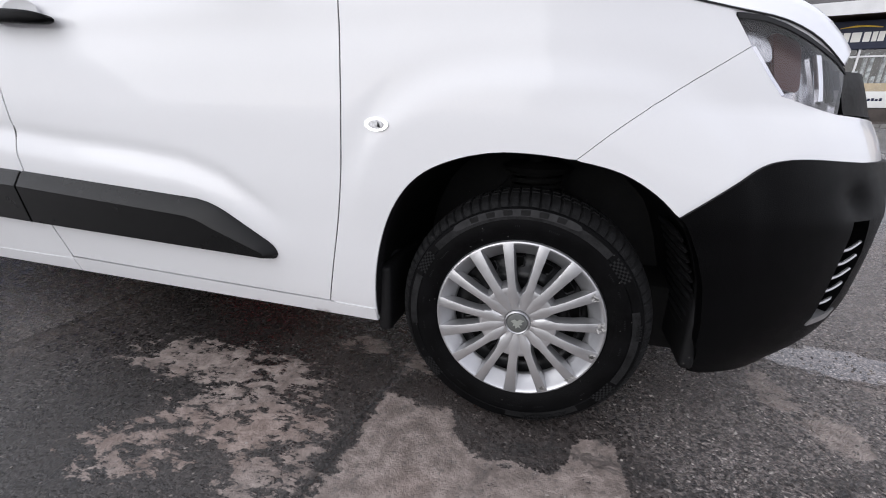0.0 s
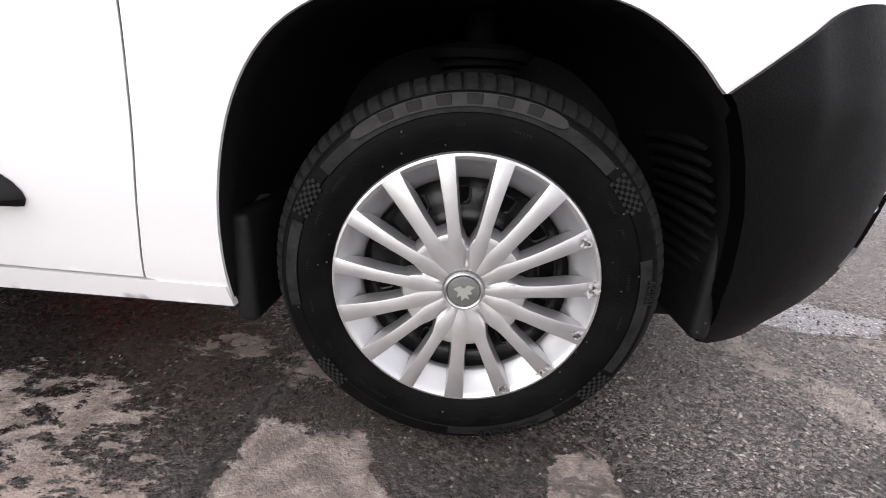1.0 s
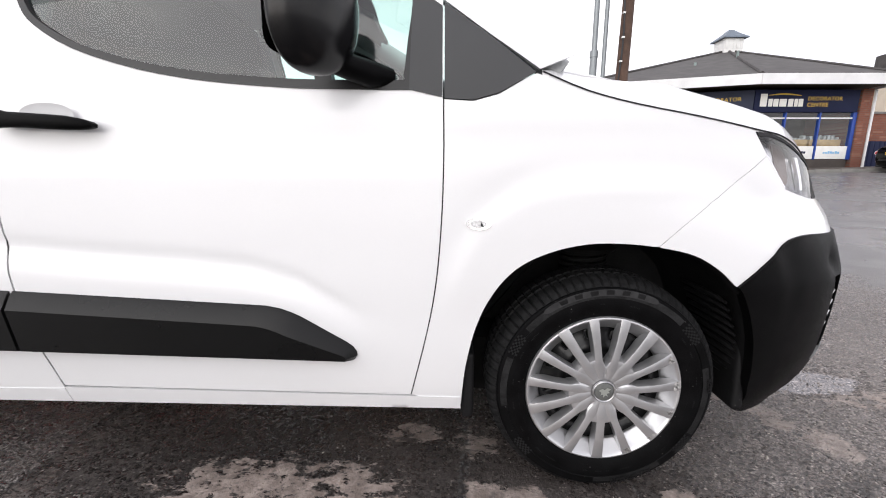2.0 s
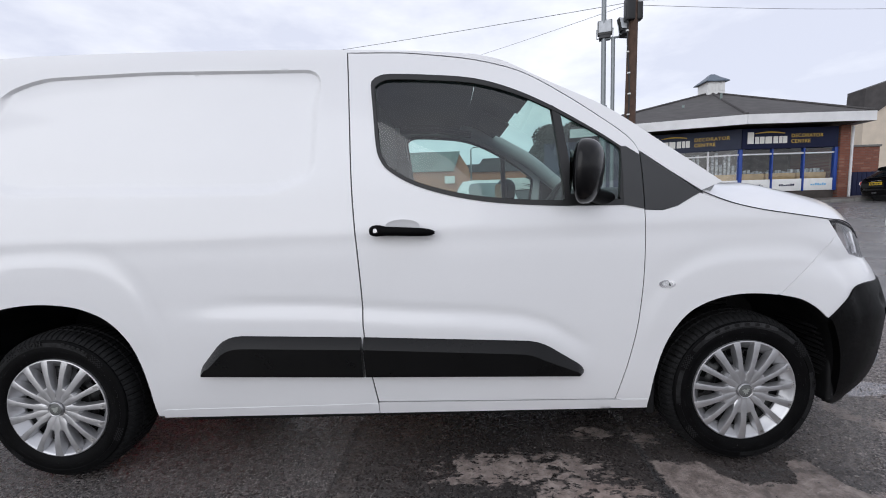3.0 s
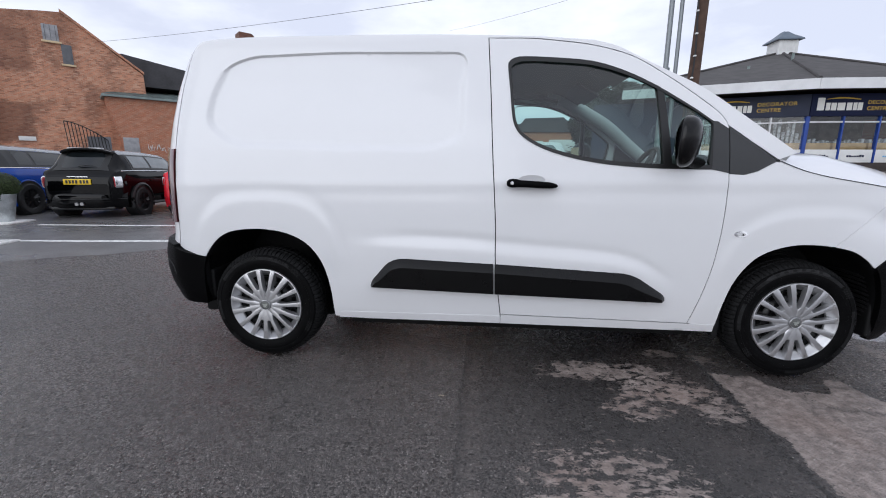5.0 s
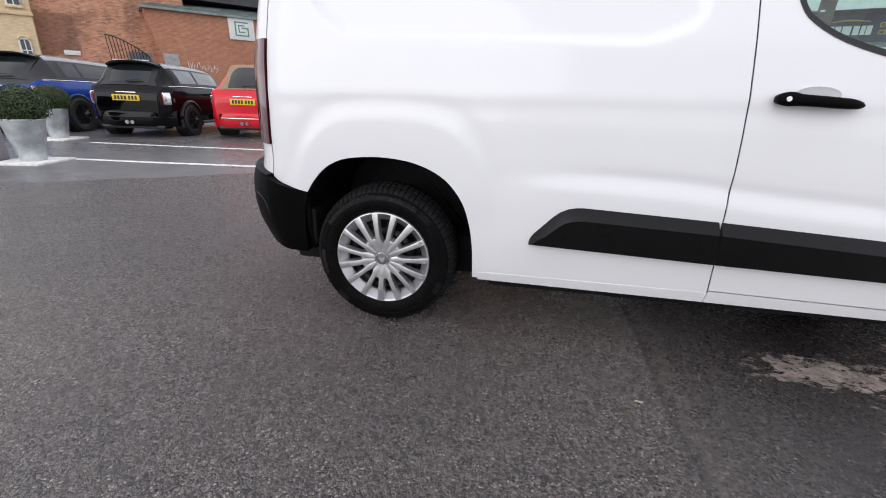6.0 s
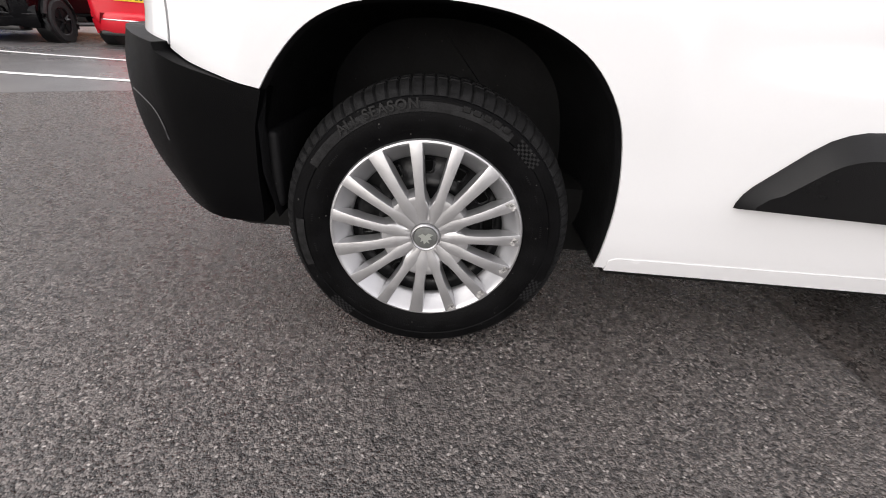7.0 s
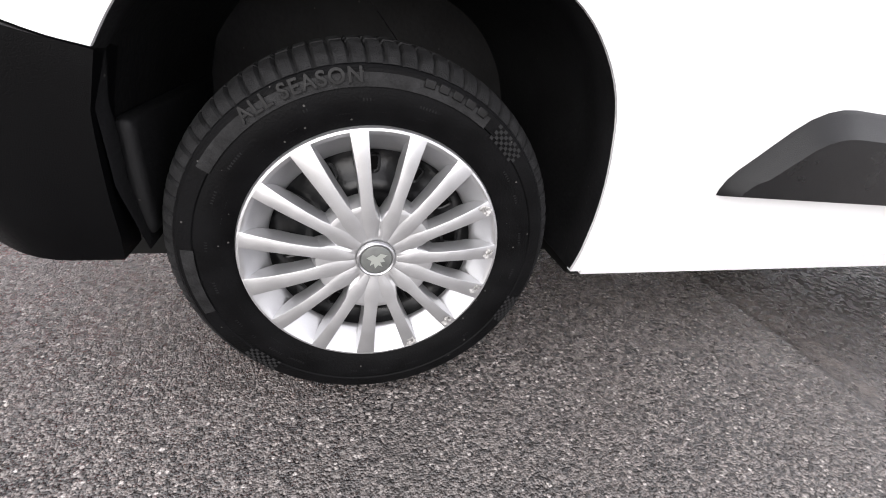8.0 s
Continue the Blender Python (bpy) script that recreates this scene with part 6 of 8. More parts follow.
def car(label, x, y, heading, paint, length, width, belt, roof_z, hatch, wheel_r=0.31, base=2.47, rear=0.62, roof_mat=None, rim=RIM_BLACK, rear_plate=True, glass_mat=None, spoiler=True, sill_z=0.24, lamp_size=(0.12, 0.20), dark_arch=True, dark_pillar=False):
    """A hatchback, x forwards from the rear axle, lofted along x. hatch: how far the tail glass leans in."""
    c = thing("car", x, y, ground_z(x, y), heading, label, "car", "parked cars")
    glass_mat = glass_mat or CAR_GLASS
    x0, x1, hw = -rear, length - rear, width / 2
    cowl = x1 - 0.98
    wx_, wk = [x0, x0 + 0.05, x0 + 0.20, x0 + 0.55, x0 + 1.6, x1 - 1.2, x1 - 0.5, x1 - 0.12, x1], [0.80, 0.875, 0.958, 1.0, 1.0, 0.99, 0.955, 0.84, 0.70]
    bx, bz = [x0, x0 + 0.05, x0 + 0.30, x0 + 1.6, cowl, x1 - 0.45, x1 - 0.10, x1], [belt - 0.10, belt - 0.02, belt, belt - 0.015, belt - 0.05, belt - 0.14, belt - 0.27, belt - 0.42]
    rise = roof_z - belt
    rx = [x0 + 0.05, x0 + 0.05 + hatch * 0.5, x0 + 0.02 + hatch * 0.88, x0 + 0.06 + hatch * 1.15, x0 + 1.3, cowl - 0.75, cowl - 0.52, cowl - 0.02, cowl + 0.02]
    rz = [0.0, rise * 0.60, rise * 0.955, rise * 0.99, rise, rise * 0.955, rise * 0.83, 0.03, 0.0]
    lx, lz = [x0, x0 + 0.25, x0 + 0.6, x1 - 0.7, x1 - 0.2, x1], [0.32, 0.24, sill_z, sill_z, 0.26, 0.34]

    def cut(xx):
        """Half section from the sill to the roof's middle, as (y, z)."""
        w, b, lo = hw * np.interp(xx, wx_, wk), np.interp(xx, bx, bz), np.interp(xx, lx, lz)
        r = b + max(0.0, np.interp(xx, rx, rz, left=0, right=0))
        k = min(1.0, (r - b) / 0.12)
        low = [(0.90, lo), (0.965, lo + 0.05), (0.995, lo + (b - lo) * 0.38), (1.0, lo + (b - lo) * 0.55), (0.99, lo + (b - lo) * 0.78), (0.955, b - 0.035), (0.925, b)]
        top = [(0.915 - 0.02 * k, b + (r - b) * 0.03), (0.905 - 0.095 * k, b + (r - b) * 0.42), (0.885 - 0.195 * k, b + (r - b) * 0.80), (0.84 - 0.215 * k, b + (r - b) * 0.92), (0.70 - 0.185 * k, r - 0.016 * k), (0.36, r + 0.010), (0.0, r + 0.016)]
        return [(a * w, z) for a, z in low + top]

    stations = sorted({*np.round(np.linspace(x0, x1, 40), 3), *[round(v, 3) for v in rx], round(x0 + 0.02, 3), round(x0 + 0.05, 3), round(x0 + 0.1, 3)})
    vs, fs = [], []
    for tall, back in ((0.40, 0.060), (0.66, 0.054), (0.84, 0.040), (0.95, 0.020)):
        half = [(a * (0.80 + 0.20 * tall), 0.60 + (z - 0.60) * tall) for a, z in cut(x0)]
        vs += [(x0 - back, -a, z) for a, z in half] + [(x0 - back, a, z) for a, z in half[-2::-1]]
    stations = [x0 - 0.060, x0 - 0.054, x0 - 0.040, x0 - 0.020] + stations
    for xx in stations[4:]:
        half = cut(xx)
        vs += [(xx, -a, z) for a, z in half] + [(xx, a, z) for a, z in half[-2::-1]]
    m = 27
    fs = [(i * m + j, i * m + j + 1, (i + 1) * m + j + 1, (i + 1) * m + j) for i in range(len(stations) - 1) for j in range(m - 1)]
    fs += [tuple(range(m)), tuple(range((len(stations) - 1) * m, len(stations) * m))[::-1], tuple(q for i in range(len(stations)) for q in [i * m]) + tuple(i * m + m - 1 for i in range(len(stations) - 1, -1, -1))]
    body = link_mesh("body", vs, fs, paint, c, "", 38)
    if roof_mat:
        body.data.materials.append(roof_mat)
        for q in body.data.polygons:
            i, j = divmod(q.index, m - 1)
            if i < len(stations) - 1 and 9 <= j <= 16 and x0 + 0.05 + hatch * 0.8 < stations[i] < cowl - 0.5:
                q.material_index = 1

    if dark_pillar:
        body.data.materials.append(BLACK_TRIM)
        for q in body.data.polygons:
            i, j = divmod(q.index, m - 1)
            if 4 <= i < len(stations) - 1 and 6 <= j <= 19 and stations[i] < x0 + 0.10 + hatch * 1.12 and q.material_index == 0:
                q.material_index = 2

    def sheet(name, xs, rows, side, lift, material, text=""):
        """A pane that follows the body: rows are (index along the half section) per station."""
        pv, pf = [], []
        for xx in xs:
            half = cut(xx)
            for t in rows:
                i0 = min(int(t), len(half) - 2)
                f = t - i0
                a = half[i0][0] + (half[i0 + 1][0] - half[i0][0]) * f
                z = half[i0][1] + (half[i0 + 1][1] - half[i0][1]) * f
                pv.append((xx, side * (a + lift * 0.9), z + lift * 0.45))
        n = len(rows)
        pf = [(i * n + j, i * n + j + 1, (i + 1) * n + j + 1, (i + 1) * n + j) for i in range(len(xs) - 1) for j in range(n - 1)]
        return link_mesh(name, pv, pf, material, c, text, 40)

    side_rows = [7.3, 7.7, 8.0, 8.4, 8.8]
    spans = ((x0 + 0.10 + hatch * 1.12, x0 + 1.18), (x0 + 1.25, cowl - 0.62))
    for s in (-1, 1):
        sheet("window_surround", np.linspace(x0 + 0.06 + hatch * 1.06, cowl - 0.50, 16), [7.05, 7.6, 8.0, 8.5, 8.98], s, 0.003, BLACK_TRIM)
        for a, b in spans:
            sheet("side_window", np.linspace(a, b, 8), side_rows, s, 0.007, glass_mat, "car side window")
        bm = bmesh.new()
        tube(bm, [(xx, s * (cut(xx)[6][0] + 0.006), cut(xx)[6][1] + 0.004) for xx in np.linspace(x0 + 0.16, cowl - 0.1, 14)], 0.010, 6)
        part("waist_trim", bm, CHROME, c)
    # tail glass in a black surround, narrower to the roof, and the windscreen
    for name, a, b, lift, side_k, material in (("tail_surround", x0 + 0.060, x0 + 0.02 + hatch * 0.90, 0.006, 1.0, BEIGE_TOP if roof_mat is BEIGE_TOP else BLACK_TRIM if spoiler else paint), ("tail_window", x0 + 0.090, x0 + 0.02 + hatch * 0.76, 0.011, 0.86, CAR_GLASS if spoiler else glass_mat), ("windscreen", cowl - 0.50, cowl - 0.04, 0.008, 0.98, glass_mat)):
        pv, pf = [], []
        for i, xx in enumerate(np.linspace(a, b, 9)):
            half = cut(xx)
            zt = half[-1][1] + lift
            ends_k = 1 - 0.10 * (abs(i - 4) / 4) ** 4
            wv = half[10][0] * side_k * (ends_k if name == "tail_window" else 1.0)
            for t in np.linspace(-1, 1, 11):
                bow = 0.030 * abs(t) ** 3
                pv.append((xx + (-lift + bow * 0.5 if name != "windscreen" else lift - bow), t * wv, zt - 0.022 * abs(t) ** 3))
        pf = [(i * 11 + j, i * 11 + j + 1, (i + 1) * 11 + j + 1, (i + 1) * 11 + j) for i in range(8) for j in range(10)]
        link_mesh(name, pv, pf, material, c, "car " + name.replace("_", " "), 60)
    bm = bmesh.new()
    wz = cut(x0 + 0.10)[-1][1]
    tube(bm, [(x0 + 0.065, 0.02, wz + 0.03), (x0 + 0.075, -0.14, wz + 0.05), (x0 + 0.09, -0.30, wz + 0.035)], [0.016, 0.009, 0.006], 6)
    part("rear_wiper", bm, BLACK_TRIM, c)
    for s in (-1, 1):
        for wx in (0.0, base):
            side_y = hw * np.interp(wx, wx_, wk)
            bm = bmesh.new()
            tube(bm, [(wx + (wheel_r + 0.06) * math.cos(t), s * (side_y - 0.012), wheel_r + 0.01 + (wheel_r + 0.06) * math.sin(t)) for t in np.linspace(-0.35, math.pi + 0.35, 20)], 0.040 if dark_arch else 0.022, 6)
            part("wheel_arch", bm, BLACK_TRIM if dark_arch else paint, c)
            # black drum filling the arch in place of its shade
            bm = bmesh.new()
            tube(bm, [(wx, s * (side_y - 0.20), wheel_r + 0.01), (wx, s * (side_y + 0.004), wheel_r + 0.01)], wheel_r + 0.05, 28)
            part("arch_shadow", bm, BLACK_TRIM, c)
            v2, f2 = lathe([(wheel_r * 0.62, 0.0), (wheel_r * 0.66, -0.012), (wheel_r * 0.92, -0.016), (wheel_r, 0.01), (wheel_r, 0.17), (wheel_r * 0.7, 0.18)], 32)
            wv = [(wx + a, s * (side_y + 0.012) - s * b, wheel_r + cc) for a, b, cc in v2]
            wh = link_mesh("wheel", wv, f2, TYRE_FAR, c)
            bm = bmesh.new()
            for q in range(5):
                t = 2 * math.pi * q / 5 + 0.3
                for d in (-0.16, 0.16):
                    tube(bm, [(wx + 0.05 * math.cos(t), s * (side_y + 0.012), wheel_r + 0.05 * math.sin(t)), (wx + wheel_r * 0.63 * math.cos(t + d), s * (side_y + 0.006), wheel_r + wheel_r * 0.63 * math.sin(t + d))], [0.024, 0.016], 5)
            tube(bm, [(wx + wheel_r * 0.63 * math.cos(t), s * (side_y + 0.008), wheel_r + wheel_r * 0.63 * math.sin(t)) for t in np.linspace(0, 6.2832, 25)], 0.011, 5, False)
            tube(bm, [(wx, s * (side_y - 0.04), wheel_r), (wx, s * (side_y + 0.016), wheel_r)], 0.04, 10)
            part("rim", bm, rim, wh)
        # tail lamp in a bright rim, on the rear corner
        lw, lh = lamp_size
        ly, lz0, lz1 = s * hw * (0.875 - lw * 0.55), belt - 0.12 - lh, belt - 0.12
        m2 = pose(x0 + 0.066, ly, (lz0 + lz1) / 2, 0, 0, s * 34)
        for nm, grow, front, mt, txt in (("tail_lamp", 0.012, -0.050, CHROME, "red tail lamp in a bright rim"), ("lamp_lens", 0.0, -0.058, CAR_LAMP, "red lamp lens"), ("reverse_lamp", -0.30 * lw, -0.064, LAMP_SILVER, "")):
            outline = rounded([(-lw / 2 - grow, -lh / 2 - grow), (lw / 2 + grow, -lh / 2 - grow), (lw / 2 + grow, lh / 2 + grow), (-lw / 2 - grow, lh / 2 + grow)], min(lw, lh) * 0.42, 6)
            bm = bmesh.new()
            rings = [[bm.verts.new(m2 @ Vector((xx, y_ * kk, z_ * kk))) for y_, z_ in outline] for xx, kk in ((0.08, 1.0), (front + 0.014, 1.0), (front, 0.90))]
            for r0, r1 in zip(rings, rings[1:]):
                for q in range(len(outline)):
                    bm.faces.new((r0[q], r0[(q + 1) % len(outline)], r1[(q + 1) % len(outline)], r1[q]))
            bm.faces.new(rings[-1])
            ob = part(nm, bm, mt, c if nm == "tail_lamp" else ringo, txt)
            if nm == "tail_lamp":
                ringo = ob
        bm = bmesh.new()
        box(bm, cowl - 0.62, cowl - 0.50, s * (hw + 0.05) - 0.07, s * (hw + 0.05) + 0.07, belt + 0.0, belt + 0.11, 0.03)
        part("door_mirror", bm, BLACK_TRIM, c)
        bm = bmesh.new()
        tube(bm, [(x0 + 0.95, s * hw * 0.985, sill_z + 0.02), (base - 0.40, s * hw * 0.985, sill_z)], 0.035, 6)
        part("side_skirt", bm, BLACK_TRIM, c)
        bm = bmesh.new()
        box(bm, x0 + 1.55, x0 + 1.72, s * (hw * 0.985) - 0.02, s * (hw * 0.985) + 0.02, belt - 0.13, belt - 0.10, 0.008)
        part("door_handle", bm, CHROME, c)
    bm = bmesh.new()
    rows = []
    for t in np.linspace(-1, 1, 19):
        wrap = 0.24 * abs(t) ** 4
        rows.append([bm.verts.new((x0 + dx + wrap, t * hw * (0.95 - 0.03 * (dx > -0.06)), zz)) for dx, zz in ((0.05, 0.205), (-0.045, 0.215), (-0.078, 0.27), (-0.096, 0.36), (-0.098, 0.44), (-0.088, 0.49), (-0.060, 0.52), (0.05, 0.535))])
    for r0, r1 in zip(rows, rows[1:]):
        for q in range(7):
            bm.faces.new((r0[q], r0[q + 1], r1[q + 1], r1[q]))
    bm.faces.new(rows[0])
    bm.faces.new(rows[-1][::-1])
    bmp = part("rear_bumper", bm, paint, c, "painted rear bumper")
    bm = bmesh.new()
    tube(bm, [(x0 - 0.098 + 0.24 * abs(t) ** 4, t * hw * 0.945, 0.40) for t in np.linspace(-1, 1, 17)], 0.010, 6)
    part("bumper_trim", bm, CHROME if roof_mat is BEIGE_TOP else BLACK_TRIM, bmp)
    bm = bmesh.new()
    box(bm, x0 - 0.02, x0 + 0.25, -hw * 0.74, hw * 0.74, 0.17, 0.24, 0.03)
    part("valance", bm, BLACK_TRIM, bmp)
    if rear_plate:
        bm = bmesh.new()
        pz = belt - 0.225
        box(bm, x0 - 0.078, x0 + 0.02, -0.26, 0.26, pz - 0.056, pz + 0.056, 0.004)
        pl = part("number_plate", bm, PLATE, c, "yellow rear number plate")
        for q in range(7):
            bm = bmesh.new()
            yy = 0.195 - q * 0.062 - (0.02 if q > 3 else 0)
            box(bm, x0 - 0.082, x0 - 0.077, yy - 0.019, yy + 0.019, pz - 0.034, pz + 0.034)
            part("plate_bar", bm, PLATE_INK, pl, "", 0)
    bm = bmesh.new()
    box(bm, x0 - 0.050, x0 + 0.02, -0.20, 0.20, belt - 0.135, belt - 0.117, 0.005)
    part("boot_handle", bm, CHROME, c)
    if spoiler:
        sx = x0 + 0.02 + hatch * 0.88
        bm = bmesh.new()
        rows = []
        for t in np.linspace(-1, 1, 17):
            yy, back, drop = t * hw * 0.60, -0.20 + 0.10 * abs(t) ** 4, 0.075 * abs(t) ** 3
            rows.append([bm.verts.new((sx + dx, yy, roof_z + dz - drop)) for dx, dz in ((0.14, 0.006), (back + 0.04, 0.030), (back, 0.022), (back + 0.012, -0.004), (0.02, -0.028), (0.14, -0.012))])
        for r0, r1 in zip(rows, rows[1:]):
            for q in range(6):
                bm.faces.new((r0[q], r0[(q + 1) % 6], r1[(q + 1) % 6], r1[q]))
        bm.faces.new(rows[0])
        bm.faces.new(rows[-1][::-1])
        blade = part("roof_spoiler", bm, BLACK_TRIM, c, "black roof spoiler")
        if spoiler == "slotted":
            # white blocks stand for the sky showing through the spoiler's two gaps
            for yy in (-0.20, 0.20):
                bm = bmesh.new()
                box(bm, sx - 0.13, sx - 0.03, yy - 0.13, yy + 0.13, roof_z + 0.012, roof_z + 0.036, 0.010)
                part("slot_sky_block", bm, P_WHITE, blade)
    for s in (-0.05, 0.05):
        bm = bmesh.new()
        tube(bm, [(x0 + 0.10, s, 0.30), (x0 - 0.115, s, 0.30)], 0.036, 12)
        part("exhaust_tip", bm, RIM_GREY, c)
    return c


CAR_LAMP = mat("car_lamp_red", (0.42, 0.03, 0.04), 0.2, coat=0.5, vary=0.4, scale=25)
P_BLACK = mat("black_car_paint", (0.002, 0.002, 0.0026), 0.05, coat=0.0, spec=0.22, rough_vary=0.04, scale=3)
P_BLUE = mat("blue_car_paint", (0.002, 0.050, 0.34), 0.20, spec=0.3, coat=0.15, rough_vary=0.04, scale=3)
P_RED = mat("red_car_paint", (0.60, 0.012, 0.026), 0.22, spec=0.35, coat=0.2, rough_vary=0.04, scale=3)
P_WHITE = mat("pale_car_paint", (0.70, 0.71, 0.71), 0.3, coat=0.6, rough_vary=0.04, scale=3)
BEIGE_TOP = mat("beige_fabric_roof", (0.30, 0.20, 0.13), 0.85, vary=0.2, scale=20)
SILVER_ROOF = mat("grey_car_roof", (0.30, 0.31, 0.32), 0.25, metal=0.5, rough_vary=0.05, scale=4)
HEAD = 101.0
car("glossy black small hatchback with a silver roof and spoiler", -7.2, 6.45, HEAD, P_BLACK, 3.72, 1.68, 0.98, 1.42, 0.42, 0.31, 2.47, 0.62, SILVER_ROOF, lamp_size=(0.17, 0.23), glass_mat=CAR_GLASS_PALE, spoiler="slotted")
car("bright blue crossover with dark tinted windows", -9.75, 6.15, HEAD + 2, P_BLUE, 4.35, 1.82, 1.03, 1.52, 0.60, 0.345, 2.65, 0.80, SILVER_ROOF, RIM_BLACK, lamp_size=(0.30, 0.10), dark_arch=False, dark_pillar=True)
car("bright red compact car with a beige folding roof", -5.15, 7.15, HEAD - 3, P_RED, 3.55, 1.63, 0.95, 1.47, 0.70, 0.29, 2.30, 0.60, BEIGE_TOP, RIM_GREY, spoiler=False, lamp_size=(0.10, 0.16), dark_arch=False)

# ---- box-ball planters on white squares ----
ZINC = mat("galvanised_zinc", (0.52, 0.55, 0.56), 0.42, metal=0.6, vary=0.3, scale=7, rough_vary=0.12)
LEAF = mat("box_leaves", (0.045, 0.072, 0.018), 0.55, vary=0.6, scale=30)
HEDGE_CORE = mat("hedge_core", (0.012, 0.018, 0.008), 0.9, vary=0.3, scale=10)
SLAB = mat("white_painted_slab", (0.82, 0.81, 0.78), 0.6, vary=0.25, scale=14, bump=0.4, bump_scale=90)


def leaf_cloud(bm, centre, r, n, size, seed, squash=1.0):
    rn = random.Random(seed)
    for _ in range(n):
        d = Vector((rn.gauss(0, 1), rn.gauss(0, 1), rn.gauss(0, 1))).normalized()
        lump = 1 + 0.09 * noise.noise(d * 3.1 + Vector((seed, 0, 0)))
        p = Vector(centre) + Vector((d.x, d.y, d.z * squash)) * r * lump * rn.uniform(0.86, 1.03)
        a = (d + Vector((rn.uniform(-0.8, 0.8), rn.uniform(-0.8, 0.8), rn.uniform(-0.8, 0.8)))).normalized()
        t1 = a.orthogonal().normalized() * size * rn.uniform(0.6, 1.3)
        t2 = a.cross(t1.normalized()) * size * rn.uniform(0.4, 0.8)
        bm.faces.new([bm.verts.new(q) for q in (p - t1, p + t2, p + t1, p - t2)])


for k, (x, y) in enumerate(((-5.66, 2.87), (-7.83, 4.95))):
    bm = bmesh.new()
    box(bm, -0.30, 0.30, -0.30, 0.30, 0, 0.03, 0.008)
    slab = tagged(part("white_slab", bm, SLAB, None), "white painted square base slab under a planter", "slab", "planter bases")
    slab.matrix_basis = pose(x, y, ground_z(x, y), 0, 0, 12)
    pot = thing("planter", x, y, 0.03, 0, "tall tapered galvanised metal planter with a clipped box ball", "planter", "box ball planters")
    bm = bmesh.new()
    prof = [(0.0001, 0.0), (0.130, 0.0), (0.135, 0.01), (0.222, 0.50), (0.232, 0.508), (0.230, 0.52), (0.212, 0.515), (0.205, 0.46), (0.0001, 0.46)]
    vs, fs = lathe(prof, 36)
    bv = [bm.verts.new((a, c, b)) for a, b, c in vs]
    for q in fs:
        try:
            bm.faces.new([bv[i] for i in q])
        except ValueError:
            pass
    part("pot", bm, ZINC, pot, "galvanised metal pot")
    bm = bmesh.new()
    bmesh.ops.create_icosphere(bm, subdivisions=3, radius=0.275, matrix=Matrix.Translation((0, 0, 0.68)) @ Matrix.Diagonal((1, 1, 0.76, 1)))
    part("ball_core", bm, HEDGE_CORE, pot)
    bm = bmesh.new()
    leaf_cloud(bm, (0, 0, 0.68), 0.315, 5200, 0.013, 3 + k, 0.76)
    crown = part("box_foliage", bm, LEAF, pot, "clipped dark green box leaves", 0)
    crown["kind"] = "stuff"

# ---- brick buildings beyond the parked cars ----
EYE = Vector((0.95, -1.9, 1.04))
WALL_E = Vector((0.69, 0.72, 0)).normalized()
WALL_N = Vector((WALL_E.y, -WALL_E.x, 0))
FAR = 1.5
RED_BRICK = brick("old_red_brick", (0.66, 0.295, 0.170), (0.47, 0.195, 0.112), (0.55, 0.41, 0.30), 1.0, 0.45, ((-4.1, -1.6, 2.6, 5.0, 0.60), (-3.6, -1.2, 6.9, 9.4, 0.50), (-3.0, 1.2, 8.6, 12.0, 0.30)))
ANNEX_BRICK = brick("annex_brick", (0.49, 0.185, 0.098), (0.39, 0.142, 0.078), (0.46, 0.33, 0.24), 1.0, 0.16)
CREAM_BRICK = brick("cream_brick", (0.82, 0.64, 0.38), (0.76, 0.58, 0.34), (0.60, 0.50, 0.36), 1.0, 0.1)
SLATE = mat("dark_slate", (0.050, 0.049, 0.053), 0.6, vary=0.35, scale=1.2, bump=0.6, bump_scale=9)
LEAD = mat("green_lead", (0.22, 0.27, 0.26), 0.6, vary=0.3, scale=2)
BOARD = mat("grey_boarding", (0.15, 0.155, 0.165), 0.7, vary=0.2, scale=3)
BOARD_PALE = mat("pale_boarding", (0.34, 0.34, 0.35), 0.7, vary=0.3, scale=3)
WHITE_BOARD = mat("white_board", (0.74, 0.74, 0.72), 0.5, vary=0.06, scale=5)
IRON = mat("black_iron", (0.015, 0.015, 0.016), 0.6, vary=0.3, scale=20)
WINDOW_DARK = mat("far_window_glass", (0.035, 0.040, 0.045), 0.06, coat=0.4, vary=0.4, scale=0.8)


def wall_frame(offset):
    """Local x along the wall, y into the building, z up; the origin at the wall's foot."""
    w = EYE + (Vector((-17.2, 15.4, 1.04)) + WALL_N * offset - EYE) * FAR
    return Matrix(((WALL_E.x, -WALL_N.x, 0, w.x), (WALL_E.y, -WALL_N.y, 0, w.y), (0, 0, 1, 0), (0, 0, 0, 1)))


def sz(s, z):
    return s * FAR, 1.04 + (z - 1.04) * FAR


def slab_poly(bm, pts, y0, y1, holes=()):
    """An upright slab with its outline in (x, z), from y0 to y1."""
    a = [bm.verts.new((x, y0, z)) for x, z in pts]
    b = [bm.verts.new((x, y1, z)) for x, z in pts]
    bm.faces.new(a)
    bm.faces.new(b[::-1])
    for i in range(len(pts)):
        j = (i + 1) % len(pts)
        bm.faces.new((a[j], a[i], b[i], b[j]))
    return bm


